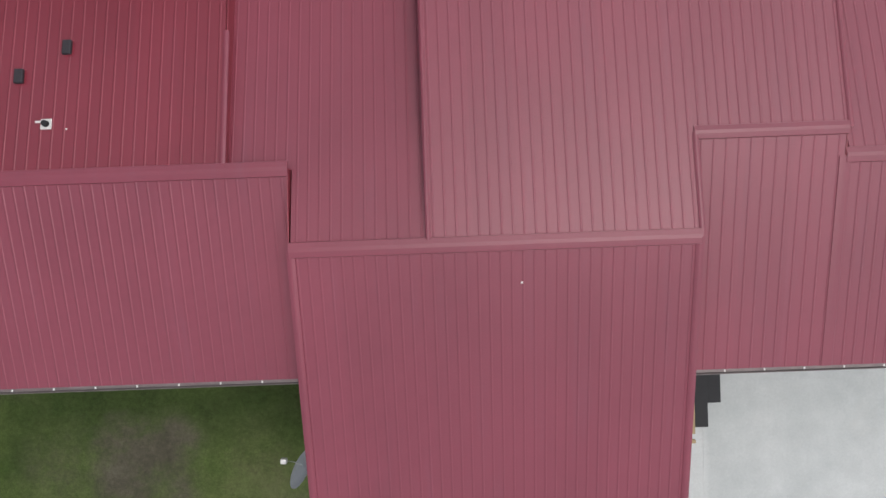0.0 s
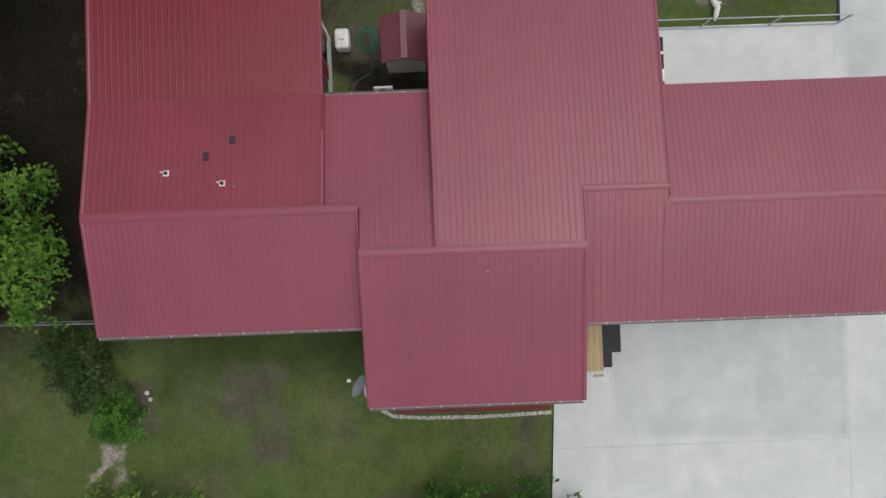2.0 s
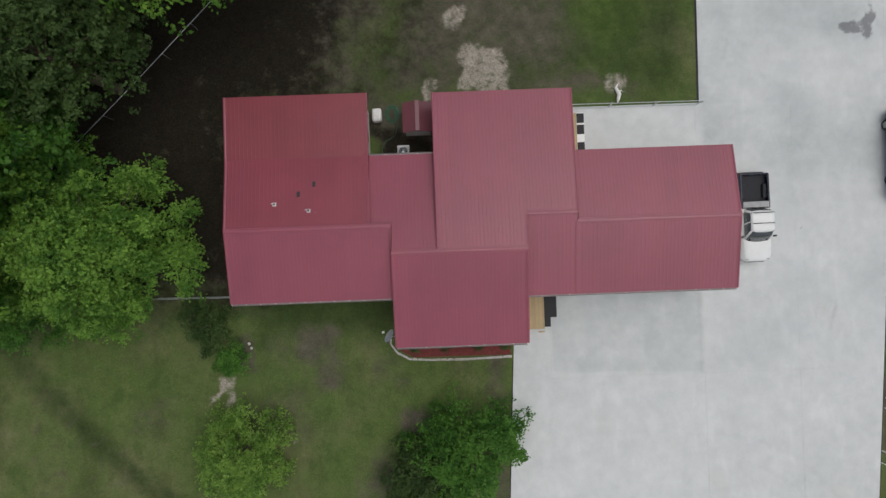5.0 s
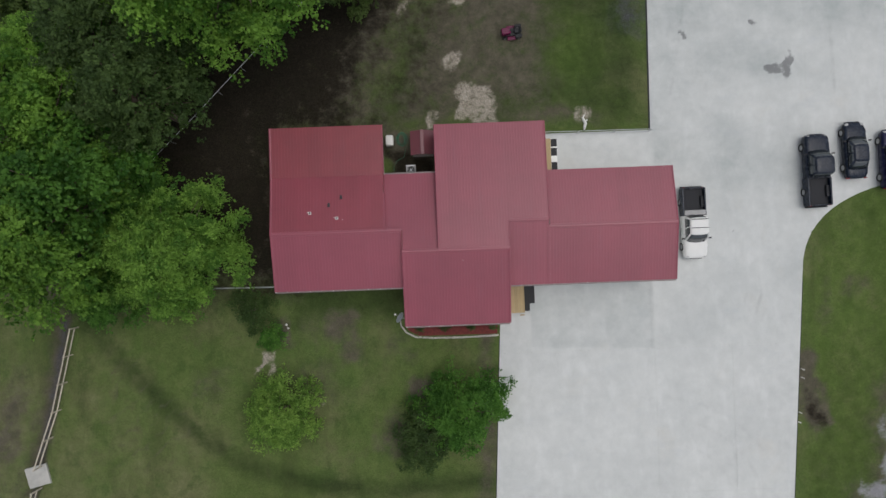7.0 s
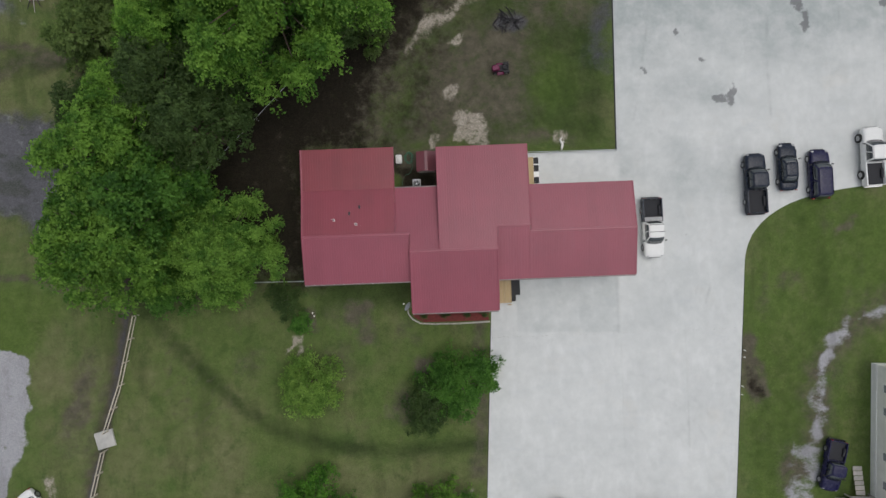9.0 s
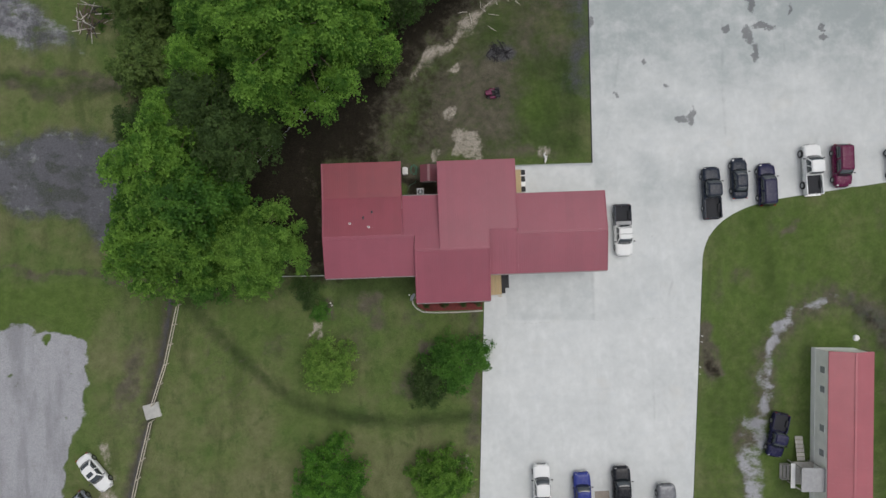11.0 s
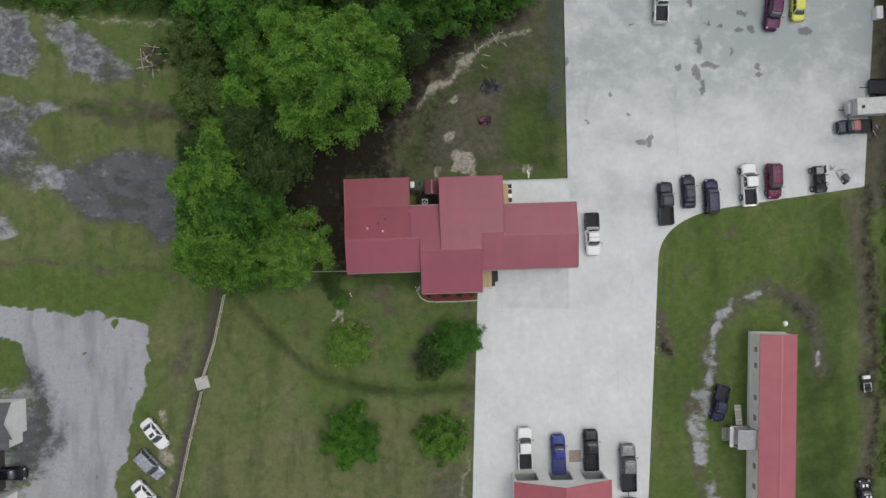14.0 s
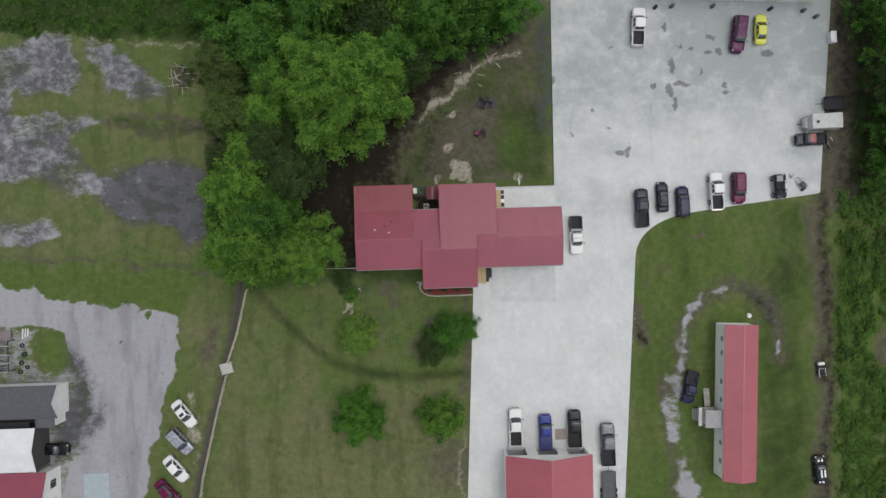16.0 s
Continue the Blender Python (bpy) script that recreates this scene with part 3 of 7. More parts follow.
    lush = np.maximum(lush, spot(x, y, -61.6, -14.6, 3.0, 3.6, 0.7, 20) * 1.0)
    for wx, wy, wr in WEEDS:
        lush = np.maximum(lush, spot(x, y, wx, wy, wr, wr * 0.6, 0.7, 40) * 1.1)
    lush = np.maximum(lush, spot(x, y, -44, -28, 2.5, 9, 0.6, -12) * 0.6)
    lush = np.maximum(lush, poly_mask(x, y, [(-33, -9), (3.5, -8), (2, -30), (-37, -30)], 2.0) * np.clip(0.7 * cloud(x, y, 0.2, 31) - 0.14, 0, 1))
    lush = np.maximum(lush, poly_mask(x, y, [(62.4, -60), (62.4, 6), (95, 6), (95, -60)], 1.0) * 0.9)
    attribute(me, "lush", lush)

    dry = poly_mask(x, y, [(-36, -22), (4, -21), (4, -46), (-40, -46)], 4.0) * (0.45 + 0.7 * big)
    dry = np.maximum(dry, poly_mask(x, y, [(-34, -8), (-20, -10), (-12, -20), (-36, -24)], 4.0) * (0.15 + 0.6 * small))
    dry = np.maximum(dry, poly_mask(x, y, [(-41, -4), (-33, -8), (-39, -44), (-47, -44), (-41, -14)], 2.0) * (0.25 + 0.6 * small))
    dry = np.maximum(dry, poly_mask(x, y, [(-85, 33), (-36, 30), (-33, -1), (-85, 0)], 2.5) * (0.1 + 0.8 * small))
    attribute(me, "dry", dry)
    return tagged(new("ground", me), "mown lawn with bare soil, sand and grey gravel patches", "ground", kind="structure")


build_ground()


# ---------------------------------------------------------------- concrete yard
def concrete_material():
    m, n, l, b = nodes_of("brushed_concrete")
    tc = n.new("ShaderNodeNewGeometry").outputs["Position"]
    big = noise_tex(n, l, 0.16, 6, 0.6, tc)
    mid = noise_tex(n, l, 1.1, 6, 0.65, tc)
    fine = noise_tex(n, l, 14, 4, 0.7, tc)
    sweep = noise_tex(n, l, 0.5, 5, 0.6, tc, (1.7, 0.7, 1.0))
    col = ramp(n, l, big, [(0.3, (0.50, 0.52, 0.495)), (0.7, (0.68, 0.69, 0.655))])
    col = mix(n, l, 0.4, col, ramp(n, l, mid, [(0.3, (0.43, 0.447, 0.448)), (0.7, (0.66, 0.672, 0.668))]))
    col = mix(n, l, calc(n, l, "MULTIPLY", smooth(n, l, sweep, 0.5, 0.74), 0.38), col, (0.74, 0.75, 0.735))
    wash = noise_tex(n, l, 0.33, 7, 0.68, tc, (0.7, 1.8, 1.0))
    col = mix(n, l, calc(n, l, "MULTIPLY", smooth(n, l, wash, 0.55, 0.7), 0.35), col, (0.47, 0.50, 0.51))
    tan = noise_tex(n, l, 0.21, 6, 0.65, tc, (1.0, 1.0, 3.0))
    col = mix(n, l, calc(n, l, "MULTIPLY", smooth(n, l, tan, 0.56, 0.74), 0.3), col, (0.58, 0.545, 0.475))
    col = mix(n, l, 0.18, col, ramp(n, l, fine, [(0.3, (0.40, 0.40, 0.40)), (0.7, (0.80, 0.80, 0.80))]))

    def mask(name, lo, hi, scale):
        a = n.new("ShaderNodeAttribute")
        a.attribute_name = name
        grain = n.new("ShaderNodeMapRange")
        grain.inputs["From Min"].default_value, grain.inputs["From Max"].default_value = 0.25, 0.75
        grain.inputs["To Min"].default_value, grain.inputs["To Max"].default_value = 0.3, 1.7
        l.new(noise_tex(n, l, scale, 7, 0.7, tc), grain.inputs["Value"])
        m2 = n.new("ShaderNodeMath")
        m2.operation = "MULTIPLY"
        l.new(a.outputs["Fac"], m2.inputs[0])
        l.new(grain.outputs[0], m2.inputs[1])
        return smooth(n, l, m2.outputs[0], lo, hi)

    # darker grey: damp concrete, and the workshop's shade painted into the same mask
    col = mix(n, l, calc(n, l, "MULTIPLY", mask("darkened", 0.0, 1.4, 0.35), 0.9), col, (0.315, 0.35, 0.345))
    col = mix(n, l, calc(n, l, "MULTIPLY", mask("tyre", 0.15, 1.3, 0.8), 0.3), col, (0.2, 0.205, 0.205))
    col = mix(n, l, calc(n, l, "MULTIPLY", mask("oil", 0.25, 0.8, 2.6), 0.7), col, (0.10, 0.10, 0.105))
    l.new(col, b.inputs["Base Color"])
    b.inputs["Roughness"].default_value = 0.8
    b.inputs["Specular IOR Level"].default_value = 0.3
    bump(n, l, b, fine, 0.25, 0.008)
    return m


M_CONC = concrete_material()
BEND = [((1 - t) ** 2 * -2.5 + 2 * t * (1 - t) * 3.0 + t * t * 4.25, (1 - t) ** 2 * 30.2 + 2 * t * (1 - t) * 30.8 + t * t * 39.5) for t in np.linspace(0, 1, 25)]
EAST_EDGE = [(-60, 26.0), (-40.3, 27.4), (-8, 29.8), *BEND, (5.3, 48.5), (6.6, 59.6), (9.1, 59.8), (36.9, 62.2), (60, 63.6)]


def east_edge(y):
    return float(np.interp(y, [a for a, _ in EAST_EDGE], [b for _, b in EAST_EDGE]))


def west_edge(y):
    if y < 9.12:
        return 4.62 + (min(y, -4) + 6.5) * 0.058
    return 17.8 + (y - 9.2) * 0.012


def slab(parent, cx0, cx1, cy0, cy1, gap=0.003):
    step = 0.2
    k = max(1, round((cy1 - cy0) / step))
    rows = []
    for i in range(k + 1):
        y = cy0 + gap + (cy1 - cy0 - 2 * gap) * i / k
        a, c = max(west_edge(y), cx0 + gap), min(east_edge(y), cx1 - gap)
        if c - a > 0.04:
            rows.append((y, a, c))
    if len(rows) < 2:
        return
    w = max(1, round(max(c - a for _, a, c in rows) / step))
    u = np.linspace(0, 1, w + 1)
    top = np.array([[(a + (c - a) * t, y, 0.0) for t in u] for y, a, c in rows]).reshape(-1, 3)
    h, nrow = len(top), len(rows)
    idx = np.arange(h).reshape(nrow, w + 1)
    faces = np.stack([idx[:-1, :-1], idx[:-1, 1:], idx[1:, 1:], idx[1:, :-1]], -1).reshape(-1, 4).tolist()
    rim = [*idx[0], *idx[1:, -1], *idx[-1, -2::-1], *idx[-2:0:-1, 0]]
    low = top[rim] - (0, 0, 0.13)
    r = len(rim)
    faces += [[int(rim[i]), h + i, h + (i + 1) % r, int(rim[(i + 1) % r])] for i in range(r)]
    me = mesh_from("slab", np.vstack([top, low]), faces, M_CONC)
    p = np.vstack([top, low])
    x, y = p[:, 0], p[:, 1]
    n1 = cloud(x, y, 0.5, 17)
    xr, yr = x, y
    x = xr + 0.9 * (cloud(xr, yr, 1.3, 61) - 0.5) + 0.5 * (cloud(xr, yr, 3.1, 63) - 0.5)
    y = yr + 0.9 * (cloud(xr, yr, 1.3, 67) - 0.5) + 0.5 * (cloud(xr, yr, 3.1, 69) - 0.5)
    oil = np.zeros(len(x))
    for ox, oy, rx, ry, tn in ((28.3, 13.9, 0.8, 0.55, 10), (29.5, 14.2, 0.5, 1.2, -15), (24.2, 20.6, 0.6, 0.4, 0), (26.8, 17.5, 0.3, 0.3, 0), (36.8, 27.2, 0.55, 1.5, 5), (36.4, 23.5, 0.7, 1.3, 15), (37.2, 21.4, 0.5, 1.2, -8), (38.4, 24.3, 1.6, 0.45, -8), (33.8, 24.3, 0.5, 0.5, 0), (45.2, 24.0, 0.45, 0.6, 0), (45.4, 22.8, 0.5, 0.5, 0), (43.0, 31.6, 0.9, 0.5, 0), (42.6, 29.3, 0.9, 0.45, 0), (44.3, 29.4, 0.5, 0.5, 0), (51.8, 28.8, 1.1, 0.7, 0), (39.8, 29.9, 0.6, 0.4, 0), (41.5, 26.4, 0.3, 0.8, 0), (18.0, 25.5, 0.4, 1.0, 0), (38.2, 30.2, 0.5, 0.4, 0), (36.0, 33.5, 0.4, 0.9, 0), (27.5, 30.5, 0.5, 0.3, 0), (24.5, 0.6, 0.16, 0.16, 0), (20.8, 17.0, 0.3, 0.5, 30), (55.0, 9.5, 0.5, 0.4, 0)):
        oil = np.maximum(oil, spot(x, y, ox, oy, rx * 1.25, ry * 1.25, 0.55, tn))
    attribute(me, "oil", oil)
    x, y = xr, yr
    darkened = poly_mask(x, y, [(7.0, -3.2), (17.5, -3.2), (17.5, -9.15), (7.2, -8.8)], 0.08) * 0.5
    # shading band before the workshop front, put into the concrete's colour
    darkened = np.maximum(darkened, poly_mask(x, y, [(36.5, 31), (58, 31), (60, 45), (36.5, 45)], 0.3) * 0.7)
    darkened = np.maximum(darkened, spot(x, y, 24, 3, 6, 5, 0.9) * 0.35)
    darkened = np.maximum(darkened, poly_mask(x, y, [(36.6, 30.9), (42, 30.9), (42, 38), (36.6, 38)], 0.15) * 0.85)
    darkened = np.maximum(darkened, np.clip(cloud(x * 0.6, y, 0.22, 91) * 1.5 - 0.35, 0, 1) * (0.2 + 0.65 * np.clip((y + 14) / 22, 0, 1)))
    darkened = np.maximum(darkened, spot(x, y, 52, 15, 9, 9, 0.9) * 0.4)
    darkened = np.maximum(darkened, np.clip((y - 8) / 16, 0, 1) * 0.95 * (0.45 + 0.9 * cloud(x, y, 0.16, 77)))
    darkened = np.maximum(darkened, np.clip((y - 12) / 16, 0, 1) * np.clip((x - 26) / 14, 0, 1) * (0.85 + 0.95 * cloud(x * 0.7, y, 0.2, 79)))
    darkened = darkened * (1 - poly_mask(x, y, [(7, 5), (17.8, 5), (17.8, 9.12), (7, 9.12)], 0.3))
    attribute(me, "darkened", darkened)
    tyre = np.zeros(len(x))
    for r0 in (5.2, 6.9, 9.0, 10.6):
        d = np.abs(np.hypot(x - 17.5, y + 24.0) - r0)
        tyre = np.maximum(tyre, np.clip(1 - d / 0.42, 0, 1) * np.clip((y + 23) / 3, 0, 1) * (0.35 + 0.7 * n1) * np.clip(0.75 + (x - 17.5) / 14, 0.15, 1) * 0.5)
    for line in ([(25.6, -3.5), (25.2, -5.6), (26.0, -7.2)], [(26.4, -2.8), (26.6, -5.0), (26.1, -6.6)], [(22.3, 33), (21.2, 21), (19.6, 12)], [(40.4, 36), (40.6, 22), (41.3, 14)], [(24.0, -14), (23.9, -21)], [(33.8, 32), (33.2, 18), (33.5, 9)], [(37.2, 37.5), (37.4, 30)], [(38.8, 37.5), (38.6, 31)], [(42.3, 37), (42.5, 22)], [(47.6, 36), (47.9, 28)], [(55.2, 37.5), (55.6, 24)], [(57.2, 37.5), (57.0, 30)], [(59.0, 30), (58.6, 20)]):
        tyre = np.maximum(tyre, np.clip(1 - near_line(x, y, line) / 0.34, 0, 1) * np.clip(1.5 * n1 - 0.3, 0, 1) * 0.8)
    tyre = np.maximum(tyre, np.clip(1 - np.abs(x - 17.3) / 0.5, 0, 1) * ((y < -3) & (y > -9.2)) * 0.5)
    attribute(me, "tyre", tyre * 1.5)
    ob = new("slab", me)
    ob.parent = parent


drive = thing("driveway", pose(0, 0, 0), "pale brushed concrete yard with oil stains and tyre marks", "driveway", kind="structure")
for cy0, cy1, cuts in ((-60, -40, (-10, 17.5, 40)), (-40, -21.3, (-10, 13, 23.9, 40)), (-21.3, -9.2, (-10, 17.5, 24.0, 40)), (-9.2, 9.12, (-10, 7.1, 17.5, 24.0, 31, 48, 70)), (9.12, 20.6, (10, 31, 44, 80)), (20.6, 30.9, (10, 31, 36.6, 48, 80)), (30.9, 60, (10, 31, 36.6, 44, 52, 80))):
    for cx0, cx1 in zip(cuts, cuts[1:]):
        slab(drive, cx0, cx1, cy0, cy1, 0.005 if cy0 == -21.3 else 0.003)


def edge_strip(pts, width, label):
    """A dark strip let into the ground along the slab's edge."""
    bm = bmesh.new()
    rows = []
    for i, (x, y) in enumerate(pts):
        a, b = Vector(pts[max(0, i - 1)]), Vector(pts[min(len(pts) - 1, i + 1)])
        d = (b - a).normalized()
        n = Vector((-d.y, d.x)) * width
        rows.append([bm.verts.new((px, py, pz)) for px, py, pz in ((x, y, -0.15), (x, y, -0.012), (x + n.x, y + n.y, -0.012), (x + n.x, y + n.y, -0.15))])
    for p, q in zip(rows, rows[1:]):
        for k in range(3):
            bm.faces.new((p[k], p[k + 1], q[k + 1], q[k]))
    bm.faces.new(rows[0])
    bm.faces.new(rows[-1])
    bmesh.ops.recalc_face_normals(bm, faces=bm.faces)
    tagged(part("trim", bm, M_LINER, None), label, "edging", kind="structure")


edge_strip([(west_edge(y) - 0.004, y) for y in (9.13, 16.0, 24.0, 32.0, 40.0)], 0.13, "thin black strip along the lawn edge of the concrete")
edge_strip([(west_edge(y) - 0.004, y) for y in (-40.0, -30.0, -20.0, -7.9)], 0.06, "thin black strip along the drive edge")
edge_strip([(east_edge(y) + 0.004, y) for y in (-4, -10.0, -20.0, -30.0, -40.0)], 0.06, "thin black strip along the drive edge")

# ---------------------------------------------------------------- the long house
RIB = 0.2286


def sheet_mesh(width, length_y, drop, ribs=True):
    """A ribbed roof sheet in its own frame: x across, y down the slope, from the top edge at the origin."""
    prof = []
    k = max(1, round(width / RIB))
    for i in range(k):
        c = (i + 0.5) * width / k
        prof += [(c - 0.026, 0.0), (c - 0.011, 0.008), (c + 0.011, 0.008), (c + 0.026, 0.0)]
    prof = [(0, 0.0)] + prof + [(width, 0.0)]
    v = [(x, 0.0, z) for x, z in prof] + [(x, length_y, z - drop) for x, z in prof]
    q = len(prof)
    f = [(i, i + 1, q + i + 1, q + i) for i in range(q - 1)]
    if length_y > 0:
        f = [tuple(reversed(a)) for a in f]
    f = [tuple(reversed(a)) for a in f]
    return mesh_from("roof_sheet", v, f, None)


def roof_plane(house, name, x0, x1, y_top, z_top, y_low, z_low, mat, thick=0.16, label=""):
    """A roof plane: a deck of some thickness and ribbed sheets lying on it."""
    bm = bmesh.new()
    dz = 0.012
    outline = [(y_top, z_top - dz), (y_low, z_low - dz), (y_low, z_low - thick), (y_top, z_top - thick)]
    a = [bm.verts.new((x0 + 0.01, y, z)) for y, z in outline]
    c = [bm.verts.new((x1 - 0.01, y, z)) for y, z in outline]
    bm.faces.new(a)
    bm.faces.new(c[::-1])
    for i in range(4):
        bm.faces.new((a[i], c[i], c[(i + 1) % 4], a[(i + 1) % 4]))
    bmesh.ops.recalc_face_normals(bm, faces=bm.faces)
    deck = part(name, bm, M_TRIM, house, label)
    k = max(1, round((x1 - x0) / 0.914))
    w = (x1 - x0) / k
    me = sheet_mesh(w, y_low - y_top, z_top - z_low)
    me.materials.append(mat)
    for i in range(k):
        part("roof_sheet", me, None, deck, at=pose(x0 + i * w, y_top, z_top))
    return deck


def strip(house, name, p, q, width, height, mat, label=""):
    """A folded metal trim along a line from p to q."""
    p, q = Vector(p), Vector(q)
    d = (q - p).normalized()
    s = d.cross(Vector((0, 0, 1))).normalized()
    bm = bmesh.new()
    prof = [(-width / 2, -0.04), (-width / 2 + 0.01, 0.0), (-width * 0.12, height), (width * 0.12, height), (width / 2 - 0.01, 0.0), (width / 2, -0.04)]
    a = [bm.verts.new(p + s * u + Vector((0, 0, h))) for u, h in prof]
    c = [bm.verts.new(q + s * u + Vector((0, 0, h))) for u, h in prof]
    for i in range(len(prof) - 1):
        bm.faces.new((a[i], a[i + 1], c[i + 1], c[i]))
    bm.faces.new(a[::-1])
    bm.faces.new(c)
    bmesh.ops.recalc_face_normals(bm, faces=bm.faces)
    return part(name, bm, mat, house, label)


def ridge(house, x0, x1, y, z, width=0.32):
    return strip(house, "ridge_cap", (x0, y, z + 0.012), (x1, y, z + 0.012), width, 0.022, M_ROOF)


def gutter(house, x0, x1, y, z, side):
    """A gutter along an eave with small pale brackets."""
    bm = bmesh.new()
    prof = [(0, 0), (0, -0.11), (0.10, -0.11), (0.12, 0.0), (0.112, 0.0), (0.095, -0.10), (0.008, -0.10), (0.008, 0)]
    a = [bm.verts.new((x0, y + side * u, z - 0.03 + h)) for u, h in prof]
    c = [bm.verts.new((x1, y + side * u, z - 0.03 + h)) for u, h in prof]
    k = len(prof)
    for i in range(k):
        bm.faces.new((a[i], a[(i + 1) % k], c[(i + 1) % k], c[i]))
    bm.faces.new(a)
    bm.faces.new(c[::-1])
    bmesh.ops.recalc_face_normals(bm, faces=bm.faces)
    g = part("gutter", bm, M_GUTTER, house, "dull grey metal gutter")
    br = bmesh.new()
    box(br, -0.015, 0.015, min(side * 0.02, side * 0.07), max(side * 0.02, side * 0.07), -0.03, -0.012)
    me = bpy.data.meshes.new("bracket")
    br.to_mesh(me)
    br.free()
    me.materials.append(M_WHITE)
    step = (x1 - x0) / max(1, round((x1 - x0) / 0.88))
    for i in range(int(round((x1 - x0) / step)) + 1):
        part("bracket", me, None, g, at=pose(min(x1 - 0.03, max(x0 + 0.03, x0 + i * step)), y, z - 0.0))
    return g


M_GUTTER = surface("dull_gutter_metal", (0.26, 0.22, 0.22), 0.5, metal=0.3, spread=0.2, scale=3)
house = thing("long_house", pose(0, 0, 0), "long low house under stepped red ribbed metal roofs", "house")
RED = "red ribbed metal roof plane"
# west wing
roof_plane(house, "roof_west_south", -12.92, -3.08, 1.33, 4.82, -3.06, 4.0, M_ROOF, label=RED)
roof_plane(house, "roof_west_north", -12.92, -4.36, 1.33, 4.82, 5.72, 3.97, M_ROOF_MID, label="fresher red ribbed metal roof plane, deepened by painted tree reflection")
roof_plane(house, "roof_west_porch", -12.98, -4.33, 5.68, 3.985, 9.55, 3.86, M_ROOF_DEEP, label="newer ribbed metal roof plane, deeper red from painted tree reflection")
# middle gable and the plane linking it to the west wing
roof_plane(house, "roof_middle_south", -3.02, 5.02, -0.3, 5.0, -6.1, 3.82, M_ROOF, label=RED)
roof_plane(house, "roof_link_west", -4.36, -3.02, 1.33, 4.6, 5.74, 3.56, M_ROOF, label=RED)
roof_plane(house, "roof_link", -3.02, -0.32, -0.3, 4.985, 5.74, 3.56, M_ROOF, label=RED)
roof_plane(house, "roof_main_north", -0.3, 5.06, -0.3, 5.0, 9.42, 3.88, M_ROOF, label=RED)
roof_plane(house, "roof_main_north_east", 5.06, 8.19, 1.76, 4.763, 9.42, 3.88, M_ROOF, label=RED)
# east wing
roof_plane(house, "roof_dormer_south", 5.1, 8.12, 1.76, 4.75, -3.2, 3.905, M_ROOF, label=RED)
roof_plane(house, "roof_east_south", 8.12, 17.98, 1.22, 4.66, -3.2, 3.905, M_ROOF, label=RED)
roof_plane(house, "roof_east_north", 8.23, 17.98, 1.22, 4.66, 5.6, 3.86, M_ROOF, label=RED)
ridge(house, -12.95, -3.05, 1.33, 4.82)
ridge(house, -3.05, 5.06, -0.3, 5.0)
ridge(house, 5.06, 8.15, 1.76, 4.76, 0.28)
ridge(house, 8.15, 18.0, 1.22, 4.66)


def rake(p, q, w=0.16):
    strip(house, "rake_trim", (p[0], p[1], p[2] + 0.012), (q[0], q[1], q[2] + 0.012), w, 0.018, M_ROOF)


rake((-12.94, 1.33, 4.82), (-12.94, -3.06, 4.0))
rake((-12.94, 1.33, 4.82), (-12.98, 5.66, 3.98))
rake((-12.99, 5.66, 3.99), (-12.99, 9.55, 3.86))
rake((-4.35, 5.66, 3.99), (-4.33, 9.55, 3.86), 0.1)
rake((-4.35, 1.45, 4.8), (-4.35, 4.3, 4.245), 0.14)
rake((-3.02, -0.3, 5.0), (-3.02, -6.1, 3.82), 0.18)
rake((5.03, -0.3, 5.0), (5.03, -6.1, 3.82), 0.18)
rake((5.08, -0.3, 5.0), (5.08, 1.76, 4.763), 0.14)
rake((-0.3, -0.2, 5.0), (-0.3, 9.42, 3.88), 0.12)
rake((8.19, 1.76, 4.763), (8.19, 9.42, 3.88), 0.12)
strip(house, "lap_flashing", (8.12, 1.2, 4.679), (8.12, -3.2, 3.924), 0.24, 0.006, M_ROOF)
rake((17.98, 1.22, 4.66), (17.98, -3.2, 3.905), 0.14)
rake((17.98, 1.22, 4.66), (17.98, 5.6, 3.86), 0.14)


def fascia(x, y0, a0, b0, y1, a1, b1):
    """A red upright board closing the step between two roof planes, from a (low) to b (high)."""
    bm = bmesh.new()
    v = [[bm.verts.new((x + s, y, z)) for y, z in ((y0, a0), (y1, a1), (y1, b1), (y0, b0))] for s in (-0.012, 0.012)]
    bm.faces.new(v[0])
    bm.faces.new(v[1][::-1])
    for i in range(4):
        bm.faces.new((v[0][i], v[0][(i + 1) % 4], v[1][(i + 1) % 4], v[1][i]))
    bmesh.ops.recalc_face_normals(bm, faces=bm.faces)
    part("fascia", bm, M_TRIM, house)


fascia(-4.33, 1.4, 4.5, 4.8, 5.66, 3.35, 3.97)
fascia(-4.32, 5.78, 3.7, 3.97, 9.5, 3.58, 3.85)
fascia(-0.28, -0.2, 4.9, 4.98, 9.4, 3.0, 3.87)
fascia(-3.0, -0.4, 4.3, 4.96, -6.05, 3.4, 3.81)
fascia(5.0, -0.4, 4.2, 4.96, -6.05, 3.4, 3.81)
fascia(8.17, 1.8, 4.5, 4.75, 9.4, 3.6, 3.87)
fascia(17.94, 1.2, 4.4, 4.64, -3.2, 3.7, 3.89)
fascia(-3.065, 1.33, 4.35, 4.81, -0.45, 4.3, 4.955)
fascia(8.145, 1.2, 4.5, 4.66, 1.78, 4.5, 4.75)
fascia(-12.9, 1.3, 4.55, 4.8, -3.05, 3.75, 3.98)
gutter(house, -12.95, -3.1, -3.06, 4.0, -1)
gutter(house, -3.0, 5.02, -6.1, 3.82, -1)
gutter(house, 5.1, 17.98, -3.2, 3.9, -1)
gutter(house, -4.3, -0.34, 5.74, 3.56, 1)


